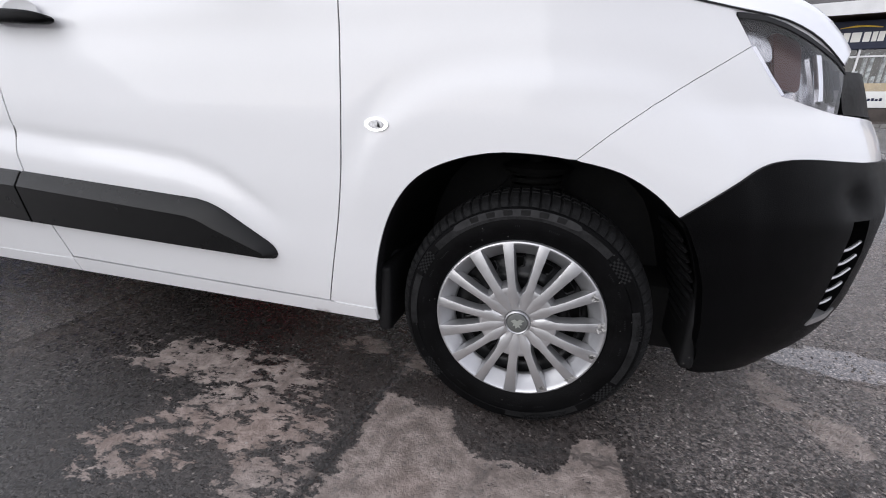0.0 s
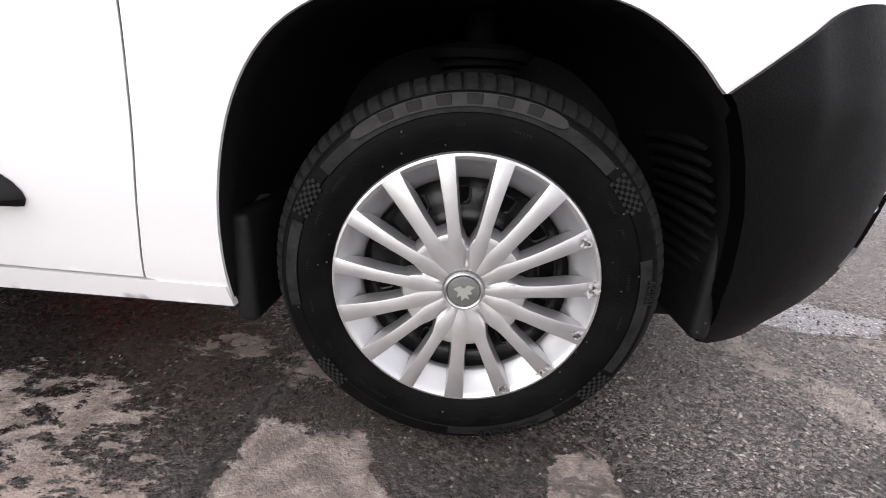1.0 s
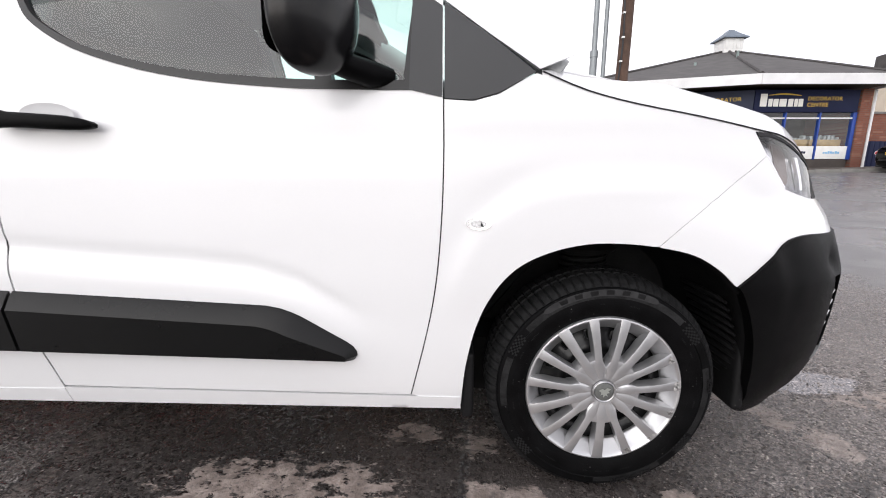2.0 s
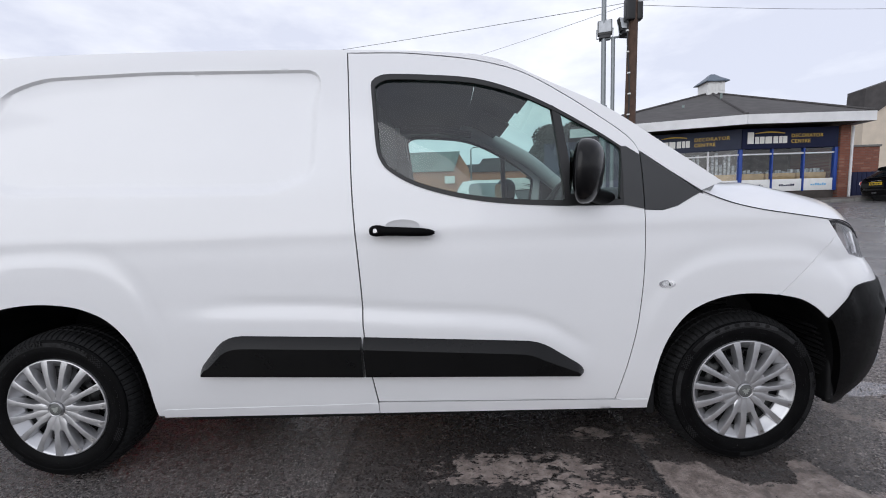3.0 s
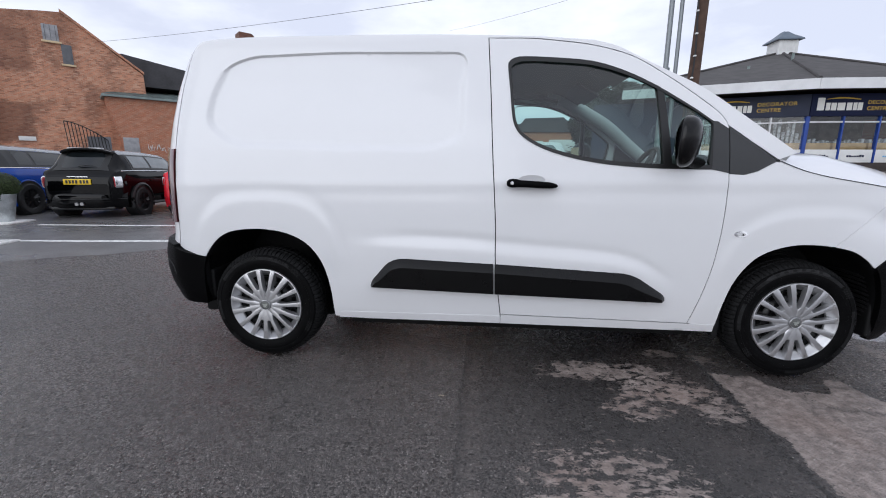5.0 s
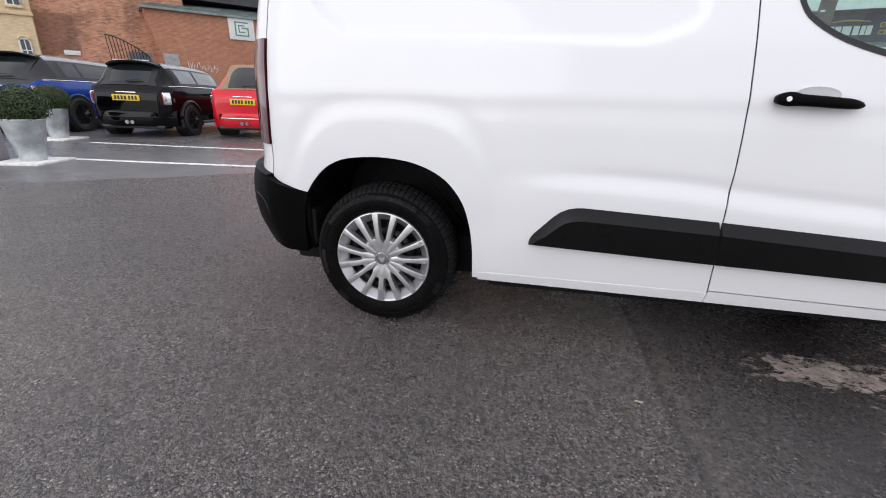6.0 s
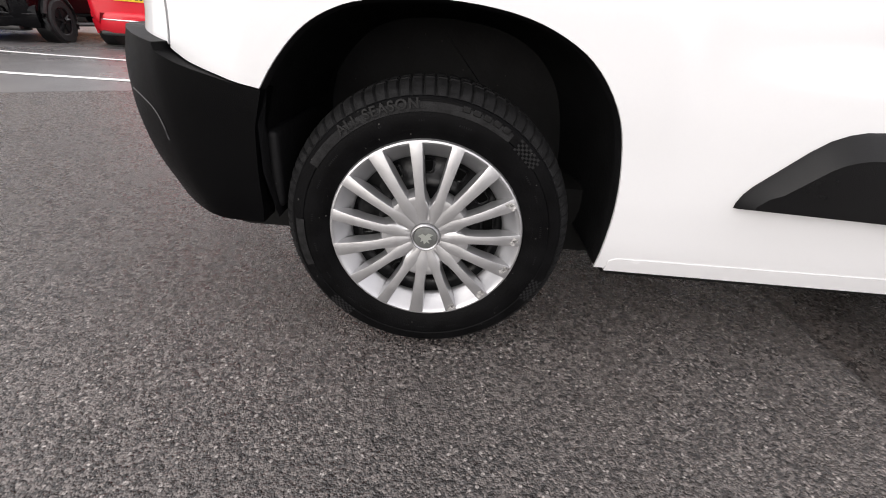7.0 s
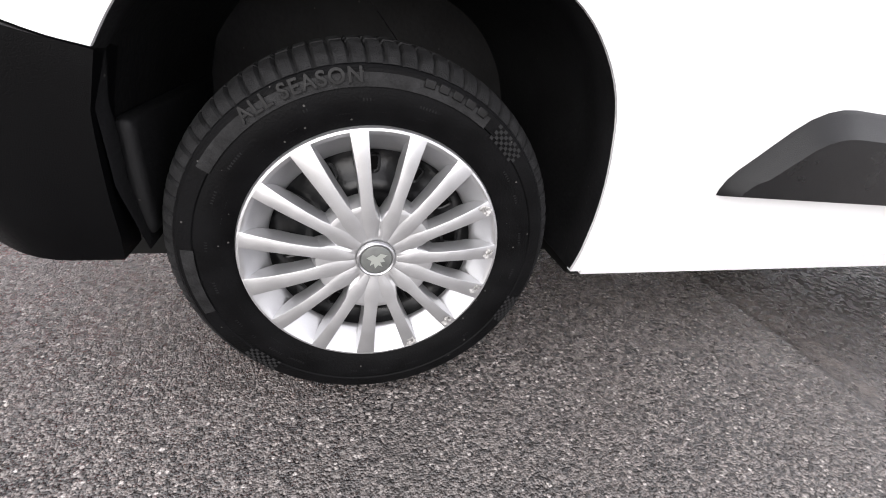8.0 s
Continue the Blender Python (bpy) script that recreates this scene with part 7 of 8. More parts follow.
mill = new("gabled_brick_building")
mill.matrix_basis = wall_frame(0.0)
tagged(mill, "tall weathered red brick gable with boarded windows", "building")
bm = bmesh.new()
slab_poly(bm, [sz(*p) for p in ((-2.45, 0.3), (3.02, 0.3), (3.02, 4.85), (3.0, 5.36), (2.45, 5.80), (1.99, 6.16), (1.3, 6.75), (0.60, 7.36), (0.30, 7.52), (-0.25, 7.45), (-2.45, 7.1))], 0, 9)
part("wall", bm, RED_BRICK, mill, "weathered red brick gable wall")
bm = bmesh.new()
slab_poly(bm, [sz(*p) for p in ((1.99, 6.22), (3.0, 5.42), (3.02, 4.9), (9.5, 4.9), (9.5, 5.2), (2.3, 6.28))], 0.6, 9)
part("roof", bm, SLATE, mill, "dark slate roof")
bm = bmesh.new()
slab_poly(bm, [sz(*p) for p in ((0.30, 7.52), (1.99, 6.20), (3.04, 5.38), (3.04, 5.48), (1.99, 6.30), (0.30, 7.64))], -0.12, 0.4)
part("verge_coping", bm, RED_BRICK, mill)
for a, b, m in (((-0.35, 6.30), (0.16, 6.95), BOARD_PALE), ((0.18, 5.42), (0.53, 6.22), BOARD)):
    (xa, za), (xb, zb) = sz(*a), sz(*b)
    bm = bmesh.new()
    box(bm, xa, xb, -0.06, 0.05, za, zb, 0.01)
    w = part("boarded_window", bm, m, mill, "grey boarded-up window")
    bm = bmesh.new()
    box(bm, xa - 0.1, xb + 0.1, -0.12, 0.05, za - 0.12, za, 0.01)
    part("window_sill", bm, CREAM_BRICK, w)
    for q in range(3):
        bm = bmesh.new()
        xx = xa + (xb - xa) * (q + 0.5) / 3
        box(bm, xx - 0.012, xx + 0.012, -0.075, -0.055, za + 0.03, zb - 0.03)
        part("batten", bm, BOARD, w)
bm = bmesh.new()
(xa, za), (xb, zb) = sz(-1.63, 2.12), sz(-1.10, 2.30)
box(bm, xa, xb, -0.06, 0.02, za, zb, 0.01)
part("wall_sign", bm, WHITE_BOARD, mill, "small white wall board")
bm = bmesh.new()
tube(bm, [(*sz(2.35, 0)[:1], 1.2, sz(0, 5.95)[1]), (*sz(2.35, 0)[:1], 1.2, sz(0, 6.12)[1])], 0.16, 10)
part("roof_cowl", bm, WHITE_BOARD, mill, "small white roof cowl")

# the cream front that meets the gable
cream = new("cream_brick_house")
cream.matrix_basis = wall_frame(0.35)
tagged(cream, "ornate cream brick house front with arched windows", "building")
bm = bmesh.new()
slab_poly(bm, [sz(*p) for p in ((-9.0, 0.3), (-2.38, 0.3), (-2.34, 1.85), (-2.30, 3.45), (-2.26, 5.0), (-2.45, 5.9), (-9.0, 5.9))], 0, 6)
part("wall", bm, CREAM_BRICK, cream, "cream brick wall")
for z0, z1 in ((3.42, 3.55), (5.0, 5.12), (5.55, 5.9)):
    bm = bmesh.new()
    (xa, za), (xb, zb) = sz(-9.0, z0), sz(-2.25, z1)
    box(bm, xa, xb, -0.14, 0.2, za, zb, 0.03)
    part("string_course", bm, CREAM_BRICK, cream)
for cx in (-2.72, -3.9, -5.1):
    for z0, z1, hw in ((1.75, 2.60, 0.16), (3.75, 4.75, 0.20)):
        outline = [sz(cx - hw, z0), sz(cx + hw, z0), sz(cx + hw, z1 - 0.1), sz(cx + hw * 0.6, z1 - 0.02), sz(cx, z1), sz(cx - hw * 0.6, z1 - 0.02), sz(cx - hw, z1 - 0.1)]
        bm = bmesh.new()
        slab_poly(bm, outline, -0.01, 0.03)
        w = part("window", bm, WINDOW_DARK, cream, "arched sash window")
        bm = bmesh.new()
        tube(bm, [(x, -0.05, z) for x, z in outline + outline[:1]], 0.05, 6, False)
        part("window_frame", bm, WHITE_BOARD, w)
        bm = bmesh.new()
        (xa, za) = sz(cx, z0)
        tube(bm, [(xa, -0.04, za), (xa, -0.04, sz(cx, z1)[1])], 0.03, 6)
        tube(bm, [(sz(cx - hw, 0)[0], -0.04, (za + sz(0, z1)[1]) / 2), (sz(cx + hw, 0)[0], -0.04, (za + sz(0, z1)[1]) / 2)], 0.03, 6)
        part("glazing_bar", bm, WHITE_BOARD, w)
        bm = bmesh.new()
        box(bm, sz(cx - hw, 0)[0] - 0.1, sz(cx + hw, 0)[0] + 0.1, -0.16, 0.02, za - 0.14, za, 0.02)
        part("window_sill", bm, CREAM_BRICK, w)
        bm = bmesh.new()
        tube(bm, [(x, -0.06, z + 0.12) for x, z in (outline[2], outline[3], outline[4], outline[5], outline[6])], 0.09, 6)
        part("window_arch", bm, CREAM_BRICK, w)

annex = new("brick_annex")
annex.matrix_basis = wall_frame(1.2)
tagged(annex, "low flat-roofed red brick annex with graffiti", "building")
bm = bmesh.new()
slab_poly(bm, [sz(*p) for p in ((1.84, 0.3), (9.5, 0.3), (9.5, 4.12), (1.36, 4.08), (1.78, 2.24))], 0, 2.2)
part("wall", bm, ANNEX_BRICK, annex, "plain red brick wall")
bm = bmesh.new()
slab_poly(bm, [sz(*p) for p in ((1.25, 4.08), (9.6, 4.12), (9.6, 4.22), (1.25, 4.18))], -0.25, 2.2)
part("roof_edge", bm, LEAD, annex, "grey green flat roof edge")
bm = bmesh.new()
vs = [bm.verts.new((*sz(s, 0)[:1], y, sz(0, z)[1])) for s, y, z in ((1.25, -0.25, 4.19), (9.6, -0.25, 4.23), (9.6, 6.0, 5.25), (2.6, 6.0, 5.02))]
bm.faces.new(vs)
bmesh.ops.solidify(bm, geom=bm.faces[:], thickness=0.05)
part("lead_roof", bm, LEAD, annex, "green weathered sheet roof")
bm = bmesh.new()
(xa, za), (xb, zb) = sz(1.80, 1.5), sz(2.38, 2.36)
box(bm, xa, xb, -0.05, 0.05, za, zb, 0.01)
part("boarded_window", bm, BOARD_PALE, annex, "pale boarded window")
(xa, za), (xb, zb) = sz(4.60, 3.18), sz(5.72, 4.12)
bm = bmesh.new()
box(bm, xa, xb, -0.10, 0.0, za, zb, 0.02)
sg = part("square_sign", bm, WHITE_BOARD, annex, "white board with a green square spiral")
SIGN_GREEN = mat("sign_green", (0.10, 0.30, 0.22), 0.5)
cx, cz, q = (xa + xb) / 2, (za + zb) / 2, 0.10
bm = bmesh.new()
for x0, x1, z0, z1 in ((-0.45, 0.45, 0.38, 0.46), (-0.45, -0.37, -0.46, 0.46), (-0.45, 0.45, -0.46, -0.38), (0.37, 0.45, -0.46, 0.08), (0.0, 0.45, 0.02, 0.10), (-0.22, 0.22, 0.18, 0.25), (-0.22, -0.15, -0.22, 0.25), (-0.22, 0.22, -0.24, -0.17)):
    box(bm, cx + x0, cx + x1, -0.118, -0.09, cz + z0, cz + z1)
part("sign_mark", bm, SIGN_GREEN, sg, "", 0)
GRAFFITI = mat("white_spray", (0.62, 0.60, 0.58), 0.7)
rn = random.Random(11)
bm = bmesh.new()
for k in range(11):
    s = 2.70 + k * 0.115
    z = 1.95 + rn.uniform(-0.06, 0.06) - k * 0.012
    pts = [(sz(s + rn.uniform(-0.05, 0.06), 0)[0], -0.012, sz(0, z + rn.uniform(-0.14, 0.16))[1]) for _ in range(5)]
    tube(bm, pts, 0.022, 5)
part("graffiti", bm, GRAFFITI, annex, "white spray-can scribble", 0)

# fan-shaped iron railings on a wall top
rail = new("iron_railings")
rail.matrix_basis = wall_frame(1.6)
tagged(rail, "black iron fan-shaped railing against the brick wall", "railing")
for k in range(13):
    t = k / 12
    s = -0.12 + 1.36 * t
    top = 2.90 - 0.72 * t ** 1.6
    xa, za = sz(s + 0.1, 1.0)
    xb, zb = sz(s, top)
    bm = bmesh.new()
    tube(bm, [(xa, 0, 0.0), (xa, 0, za), (xb, 0, zb)], 0.024, 5)
    part("railing_bar", bm, IRON, rail)
bm = bmesh.new()
tube(bm, [(sz(-0.12 + 1.36 * t, 0)[0], 0, sz(0, 2.90 - 0.72 * t ** 1.6)[1]) for t in np.linspace(0, 1, 14)], 0.035, 6)
part("top_rail", bm, IRON, rail)
bm = bmesh.new()
(xa, za), (xb, zb) = sz(0.55, 0.31), sz(1.35, 2.32)
box(bm, xa, xb, 0.05, 0.15, za, zb, 0.01)
part("gate_board", bm, BOARD, rail, "dark board behind the railing")

# chimney beyond
bm = bmesh.new()
(xa, za), (xb, zb) = sz(8.10, 4.0), sz(8.92, 8.78)
slab_poly(bm, [(xa, 0), (xb, 0), (xb, zb - 0.15), (xb - 0.2, zb), (xa, zb)], 3, 4.2)
ch = part("brick_chimney", bm, brick("chimney_brick", (0.20, 0.085, 0.055), (0.15, 0.065, 0.045), (0.20, 0.15, 0.12), 1.5, 0.3), None)
ch.matrix_basis = wall_frame(0.0)
tagged(ch, "plain square dark red brick chimney stack", "chimney")

# ---- paint shop across the road ----
NAVY = mat("navy_sign", (0.010, 0.014, 0.045), 0.6, spec=0.2, vary=0.1, scale=2)
SLATE_BLUE = mat("sign_grey_blue", (0.040, 0.046, 0.072), 0.6, spec=0.2, vary=0.1, scale=2)
BLUE_FRAME = mat("blue_frame", (0.020, 0.060, 0.30), 0.4, vary=0.1, scale=4)
CREAM_INK = mat("cream_sign_lettering", (0.80, 0.79, 0.74), 0.5)
GOLD_INK = mat("gold_sign_lettering", (0.75, 0.48, 0.06), 0.5)
# the brown is deepened to stand for shade under the eaves
SOFFIT = mat("shaded_brown_soffit", (0.10, 0.075, 0.062), 0.7, vary=0.2, scale=2)
FASCIA = mat("white_fascia", (0.72, 0.72, 0.72), 0.5, vary=0.12, scale=1.5)
PIER_BRICK = brick("pier_brick", (0.22, 0.075, 0.045), (0.17, 0.055, 0.035), (0.15, 0.10, 0.08), 1.0, 0.1)
PLINTH = mat("dark_plinth", (0.055, 0.045, 0.040), 0.8, vary=0.3, scale=3)
SHOP_IN = mat("shop_interior", (0.085, 0.072, 0.060), 0.8, vary=0.6, scale=2.5)
SHELF_WOOD = mat("pale_counter", (0.55, 0.38, 0.20), 0.6, vary=0.2, scale=4)
GOODS = mat("goods_on_shelf", (0.42, 0.44, 0.45), 0.6, vary=0.8, scale=9)
PALE_BLUE = mat("pale_blue_ink", (0.20, 0.45, 0.70), 0.5)
SHOP_GLASS = glass("shop_glass", (0.80, 0.84, 0.84))
TILE = mat("grey_roof_tiles", (0.058, 0.053, 0.052), 0.75, vary=0.35, scale=2.0, bump=0.8, bump_scale=5)
LEAD_BLUE = mat("blue_lead", (0.10, 0.13, 0.17), 0.5, vary=0.2, scale=4)

shop = thing("paint_shop", 14.75, 17.2, 0, 0, "single-storey paint shop with navy signs and hipped roof", "shop")


def flat_word(word, size, m, material, parent, label):
    cu = bpy.data.curves.new("lettering", "FONT")
    cu.body, cu.size, cu.align_x, cu.extrude, cu.space_character = word, size, "LEFT", 0.006, 1.1
    tmp = new("lettering_source", cu)
    me = bpy.data.meshes.new_from_object(tmp.evaluated_get(bpy.context.evaluated_depsgraph_get()))
    bpy.data.objects.remove(tmp)
    me.transform(m)
    me.materials.append(material)
    ob = new("sign_lettering", me)
    ob.parent = parent
    ob["label"] = label
    return ob


def shop_front(length, turn, first, panes, sign_mat, goods_seed):
    """A glazed shop front along local x, in the shop's own space, facing -y."""
    m = Matrix.Rotation(radians(turn), 4, "Z")

    def add(name, bm, material, parent, label="", smooth=40.0):
        bmesh.ops.transform(bm, matrix=m, verts=bm.verts)
        return part(name, bm, material, parent, label, smooth)

    a, b = (0, length) if first else (-length, 0)
    bm = bmesh.new()
    box(bm, a, b, 0.0, 0.3, 0.55, 1.38, 0.01)
    add("plinth", bm, PLINTH, shop, "dark brick plinth")
    bm = bmesh.new()
    box(bm, a, b, -0.10, 0.3, 3.28, 4.16, 0.01)
    sign = add("fascia_sign", bm, sign_mat, shop, "navy fascia sign with cream and gold marks")
    bm = bmesh.new()
    box(bm, a, b, 2.4, 2.6, 0.6, 4.2, 0.0)
    box(bm, a, b, 0.1, 2.6, 0.6, 1.36, 0.0)
    box(bm, a, b, 0.1, 2.6, 3.35, 3.5, 0.0)
    add("shop_room", bm, SHOP_IN, shop, "dim shop interior")
    n = panes
    w = (b - a) / n
    rn = random.Random(goods_seed)
    for k in range(n + 1):
        bm = bmesh.new()
        xk = a + k * w
        half = 0.075 if first and k in (0, n) else 0.032
        box(bm, xk - half, xk + half, -0.05, 0.10, 1.38, 3.28, 0.008)
        add("mullion", bm, BLUE_FRAME if first or k == n else FASCIA, shop)
    for z in (3.05,):
        bm = bmesh.new()
        box(bm, a, b, -0.03, 0.08, z - 0.03, z + 0.03, 0.006)
        add("transom", bm, FASCIA, shop)
    for k in range(n):
        x0, x1 = a + k * w + 0.05, a + (k + 1) * w - 0.05
        bm = bmesh.new()
        bm.faces.new([bm.verts.new(p) for p in ((x0, 0.02, 1.93), (x1, 0.02, 1.93), (x1, 0.02, 3.28), (x0, 0.02, 3.28))])
        g = add("shop_pane", bm, SHOP_GLASS, shop, "", 0)
        g.visible_shadow = False
        bm = bmesh.new()
        box(bm, x0, x1, -0.02, 0.05, 1.40, 1.93, 0.005)
        pnl = add("white_panel", bm, WHITE_BOARD, shop, "white printed panel under the window")
        bm = bmesh.new()
        cx = (x0 + x1) / 2
        for q in range(7):
            hh = rn.uniform(0.05, 0.10)
            xx = cx - 0.34 + q * 0.10
            box(bm, xx, xx + 0.07, -0.034, -0.02, 1.62, 1.62 + hh, 0.0)
        add("printed_mark", bm, PALE_BLUE if k == n - 1 and first else NAVY, pnl, "", 0)
        bm = bmesh.new()
        box(bm, x0, x1, 0.35, 0.75, 1.93, 2.22, 0.01)
        add("display_counter", bm, SHELF_WOOD, shop, "pale wooden window counter")
        for q in range(7):
            xx = x0 + (x1 - x0) * (q + 0.2) / 7
            hh = rn.uniform(0.06, 0.20) if first else (rn.uniform(0.85, 1.02) if q % 3 else rn.uniform(0.2, 0.5))
            bm = bmesh.new()
            box(bm, xx, xx + (x1 - x0) * 0.09, 0.42, 0.62, 2.22, 2.22 + hh, 0.01)
            add("display_goods", bm, GOODS, shop)
    # the trader's mark: plain cream blocks under a gold stroke
    z0 = 3.50
    x = a + 0.22
    u = 0.285 if first else 0.25
    for k, (wd, hh) in enumerate(((1.15, 0.50), (0.7, 0.30), (0.85, 0.30), (1.2, 0.30), (0.85, 0.30), (0.6, 0.30), (0.75, 0.30))):
        bm = bmesh.new()
        box(bm, x, x + u * wd * 0.82, -0.116, -0.10, z0, z0 + hh, 0.0)
        add("sign_mark", bm, CREAM_INK, sign, "cream block mark", 0)
        x += u * wd * 1.02
    bm = bmesh.new()
    tube(bm, [(a + 0.55 + q * (x - a - 0.7) / 8, -0.11, z0 + 0.44 + 0.05 * math.sin(q * 0.42)) for q in range(9)], [0.008, 0.018, 0.026, 0.03, 0.03, 0.028, 0.026, 0.022, 0.016], 6)
    add("sign_stroke", bm, GOLD_INK, sign)
    up = m @ Matrix.Translation((x + 0.14, -0.104, z0 + 0.24)) @ Matrix.Rotation(radians(90), 4, "X")
    dn = m @ Matrix.Translation((x + 0.14, -0.104, z0)) @ Matrix.Rotation(radians(90), 4, "X")
    flat_word("DECORATOR", 0.215, up, GOLD_INK, sign, "gold capital lettering")
    flat_word("CENTRE", 0.215, dn, GOLD_INK, sign, "gold capital lettering")


shop_front(4.20, 0, True, 3, NAVY, 5)
shop_front(3.75, -18.2, False, 3, SLATE_BLUE, 6)
# the front goes on past the glazing, behind the pole
bm = bmesh.new()
box(bm, -8.5, -3.75, 0.0, 0.3, 0.55, 4.16, 0.01)
bmesh.ops.transform(bm, matrix=Matrix.Rotation(radians(-18.2), 4, "Z"), verts=bm.verts)
part("side_wall", bm, SLATE_BLUE, shop, "dark shop side wall")
bm = bmesh.new()
box(bm, 4.28, 4.72, -0.12, 0.35, 0.55, 4.2, 0.015)
part("brick_pier", bm, PIER_BRICK, shop, "orange brick pier")
bm = bmesh.new()
box(bm, 4.36, 4.66, 0.36, 7.0, 0.55, 4.2, 0.01)
part("end_wall", bm, PIER_BRICK, shop, "brick end wall")
bm = bmesh.new()
tube(bm, [(4.80, -0.1, 0.6), (4.82, -0.1, 4.15)], 0.05, 8)
part("downpipe", bm, FASCIA, shop, "white downpipe")
bm = bmesh.new()
box(bm, 0.3, 4.72, 2.7, 7.0, 0.5, 4.2, 0.02)
part("rear_wall", bm, PIER_BRICK, shop, "brick rear of the shop")
# roof: eaves round the bent front and hips up to the cupola
o = Vector((14.75, 17.2, 0))
A, B, C, D, E = (Vector(p) - o for p in ((7.6, 18.6, 4.62), (14.35, 16.3, 4.62), (19.7, 16.3, 4.62), (20.6, 24.5, 4.62), (9.5, 27.0, 4.62)))
apex = Vector((17.62, 24.0, 7.45)) - o
bm = bmesh.new()
ev = [bm.verts.new(p) for p in (A, B, C, D, E)]
av = bm.verts.new(apex)
for i in range(5):
    bm.faces.new((ev[i], ev[(i + 1) % 5], av))
bm.faces.new(ev[::-1])
part("roof", bm, TILE, shop, "grey tiled hipped roof", 10)
for p, q in ((A, B), (B, C), (C, D)):
    d = (q - p).normalized()
    bm = bmesh.new()
    box(bm, 0, (q - p).length, -0.05, 0.02, -0.40, -0.005, 0.0, Matrix.Translation(p) @ Matrix.Rotation(math.atan2(d.y, d.x), 4, "Z"))
    part("fascia_board", bm, FASCIA, shop, "white fascia board")
bm = bmesh.new()
bm.faces.new([bm.verts.new(v - Vector((0, 0, 0.30))) for v in (A, B, C, D, E)])
part("soffit", bm, SOFFIT, shop, "brown boarded soffit darkened for shade under the eaves", 0)
for p in (A, B, C):
    bm = bmesh.new()
    tube(bm, [p + Vector((0, 0, 0.02)), apex + Vector((0, 0, 0.02))], 0.07, 6)
    part("hip_ridge", bm, TILE, shop)
bm = bmesh.new()
box(bm, apex.x - 0.50, apex.x + 0.50, apex.y - 0.50, apex.y + 0.50, 6.9, 8.02, 0.02)
cup = part("cupola", bm, WHITE_BOARD, shop, "white boarded roof cupola")
for k in range(5):
    bm = bmesh.new()
    box(bm, apex.x - 0.48 + k * 0.20, apex.x - 0.33 + k * 0.20, apex.y - 0.515, apex.y - 0.48, 7.45, 7.95, 0.004)
    part("cupola_board", bm, WHITE_BOARD, cup)
bm = bmesh.new()
rr = [(0.68, 7.98), (0.64, 8.05), (0.34, 8.28), (0.12, 8.50), (0.0, 8.56)]
rows = [[bm.verts.new((apex.x + s * r, apex.y + t * r, z)) for s, t in ((-1, -1), (1, -1), (1, 1), (-1, 1))] for r, z in rr[:-1]]
for r0, r1 in zip(rows, rows[1:]):
    for k in range(4):
        bm.faces.new((r0[k], r0[(k + 1) % 4], r1[(k + 1) % 4], r1[k]))
bm.faces.new(rows[-1])
bm.faces.new(rows[0][::-1])
part("cupola_roof", bm, LEAD_BLUE, cup, "blue-grey lead cupola roof", 20)
for x, y, z in ((-0.9, 3.0, 5.6), (1.6, 3.9, 6.35)):
    bm = bmesh.new()
    tube(bm, [(x, y, z - 0.3), (x, y, z + 0.35)], 0.06, 8)
    part("roof_vent_pipe", bm, LEAD, shop)

# pavement, kerb and road lines by the shop
PAVE = mat("brown_paving", (0.085, 0.070, 0.060), 0.75, vary=0.4, scale=2, bump=0.5, bump_scale=20)
KERB = mat("kerb_stone", (0.17, 0.165, 0.155), 0.8, vary=0.25, scale=4)
pts = [(4.0, 20.6), (8.0, 18.4), (13.6, 16.0), (20.0, 15.5), (34.0, 15.2)]
vs, fs = [], []
for x, y in dense(pts, 0.8):
    zz = ground_z(x, y) + 0.12
    vs += [(x, y - 0.12, zz - 0.3), (x, y - 0.12, zz), (x, y + 4.2, ground_z(x, y + 4.2) + 0.12), (x, y + 4.2, zz - 0.3)]
n = len(vs) // 4
fs = [(4 * i + j, 4 * i + 4 + j, 4 * i + 5 + j, 4 * i + 1 + j) for i in range(n - 1) for j in range(3)]
tagged(link_mesh("pavement", vs, fs, PAVE, None), "dark brown paved footway in front of the shop", "pavement", kind="structure")
for a, b in zip(dense(pts, 0.9), dense(pts, 0.9)[1:]):
    bm = bmesh.new()
    d = Vector((b[0] - a[0], b[1] - a[1], 0))
    ln = d.length
    box(bm, 0.006, ln - 0.006, -0.14, 0.0, -0.2, 0.125, 0.012)
    k = part("kerb_stone", bm, KERB, None)
    k.matrix_basis = pose(a[0], a[1] - 0.125, ground_z(*a), 0, 0, math.degrees(math.atan2(d.y, d.x)))
    tagged(k, "grey concrete kerb stone along the footway", "kerb", "kerb stones")

# the cream house, yard wall and dark hatchback beyond the shop
CREAM_RENDER = mat("cream_render", (0.60, 0.52, 0.42), 0.85, vary=0.10, scale=1.5, bump=0.3, bump_scale=20)
house = thing("cream_house", 27.0, 26.0, 0.6, 0, "cream rendered gable-ended house with dark tiled roof", "house")
bm = bmesh.new()
slab_poly(bm, [(1.75, 0), (13, 0), (13, 6.4), (6.8, 8.85), (2.35, 5.80), (1.75, 5.80)], 0, 1.1)
part("wall", bm, CREAM_RENDER, house, "cream rendered wall")
bm = bmesh.new()
slab_poly(bm, [(1.60, 5.75), (2.35, 5.75), (6.8, 8.80), (13.2, 6.3), (13.3, 6.5), (6.8, 9.05), (4.2, 8.10), (1.66, 7.30)], -0.12, 1.1)
part("roof", bm, TILE, house, "dark tiled roof")
bm = bmesh.new()
box(bm, 1.6, 13, 1.1, 10, 0, 5.4, 0.02)
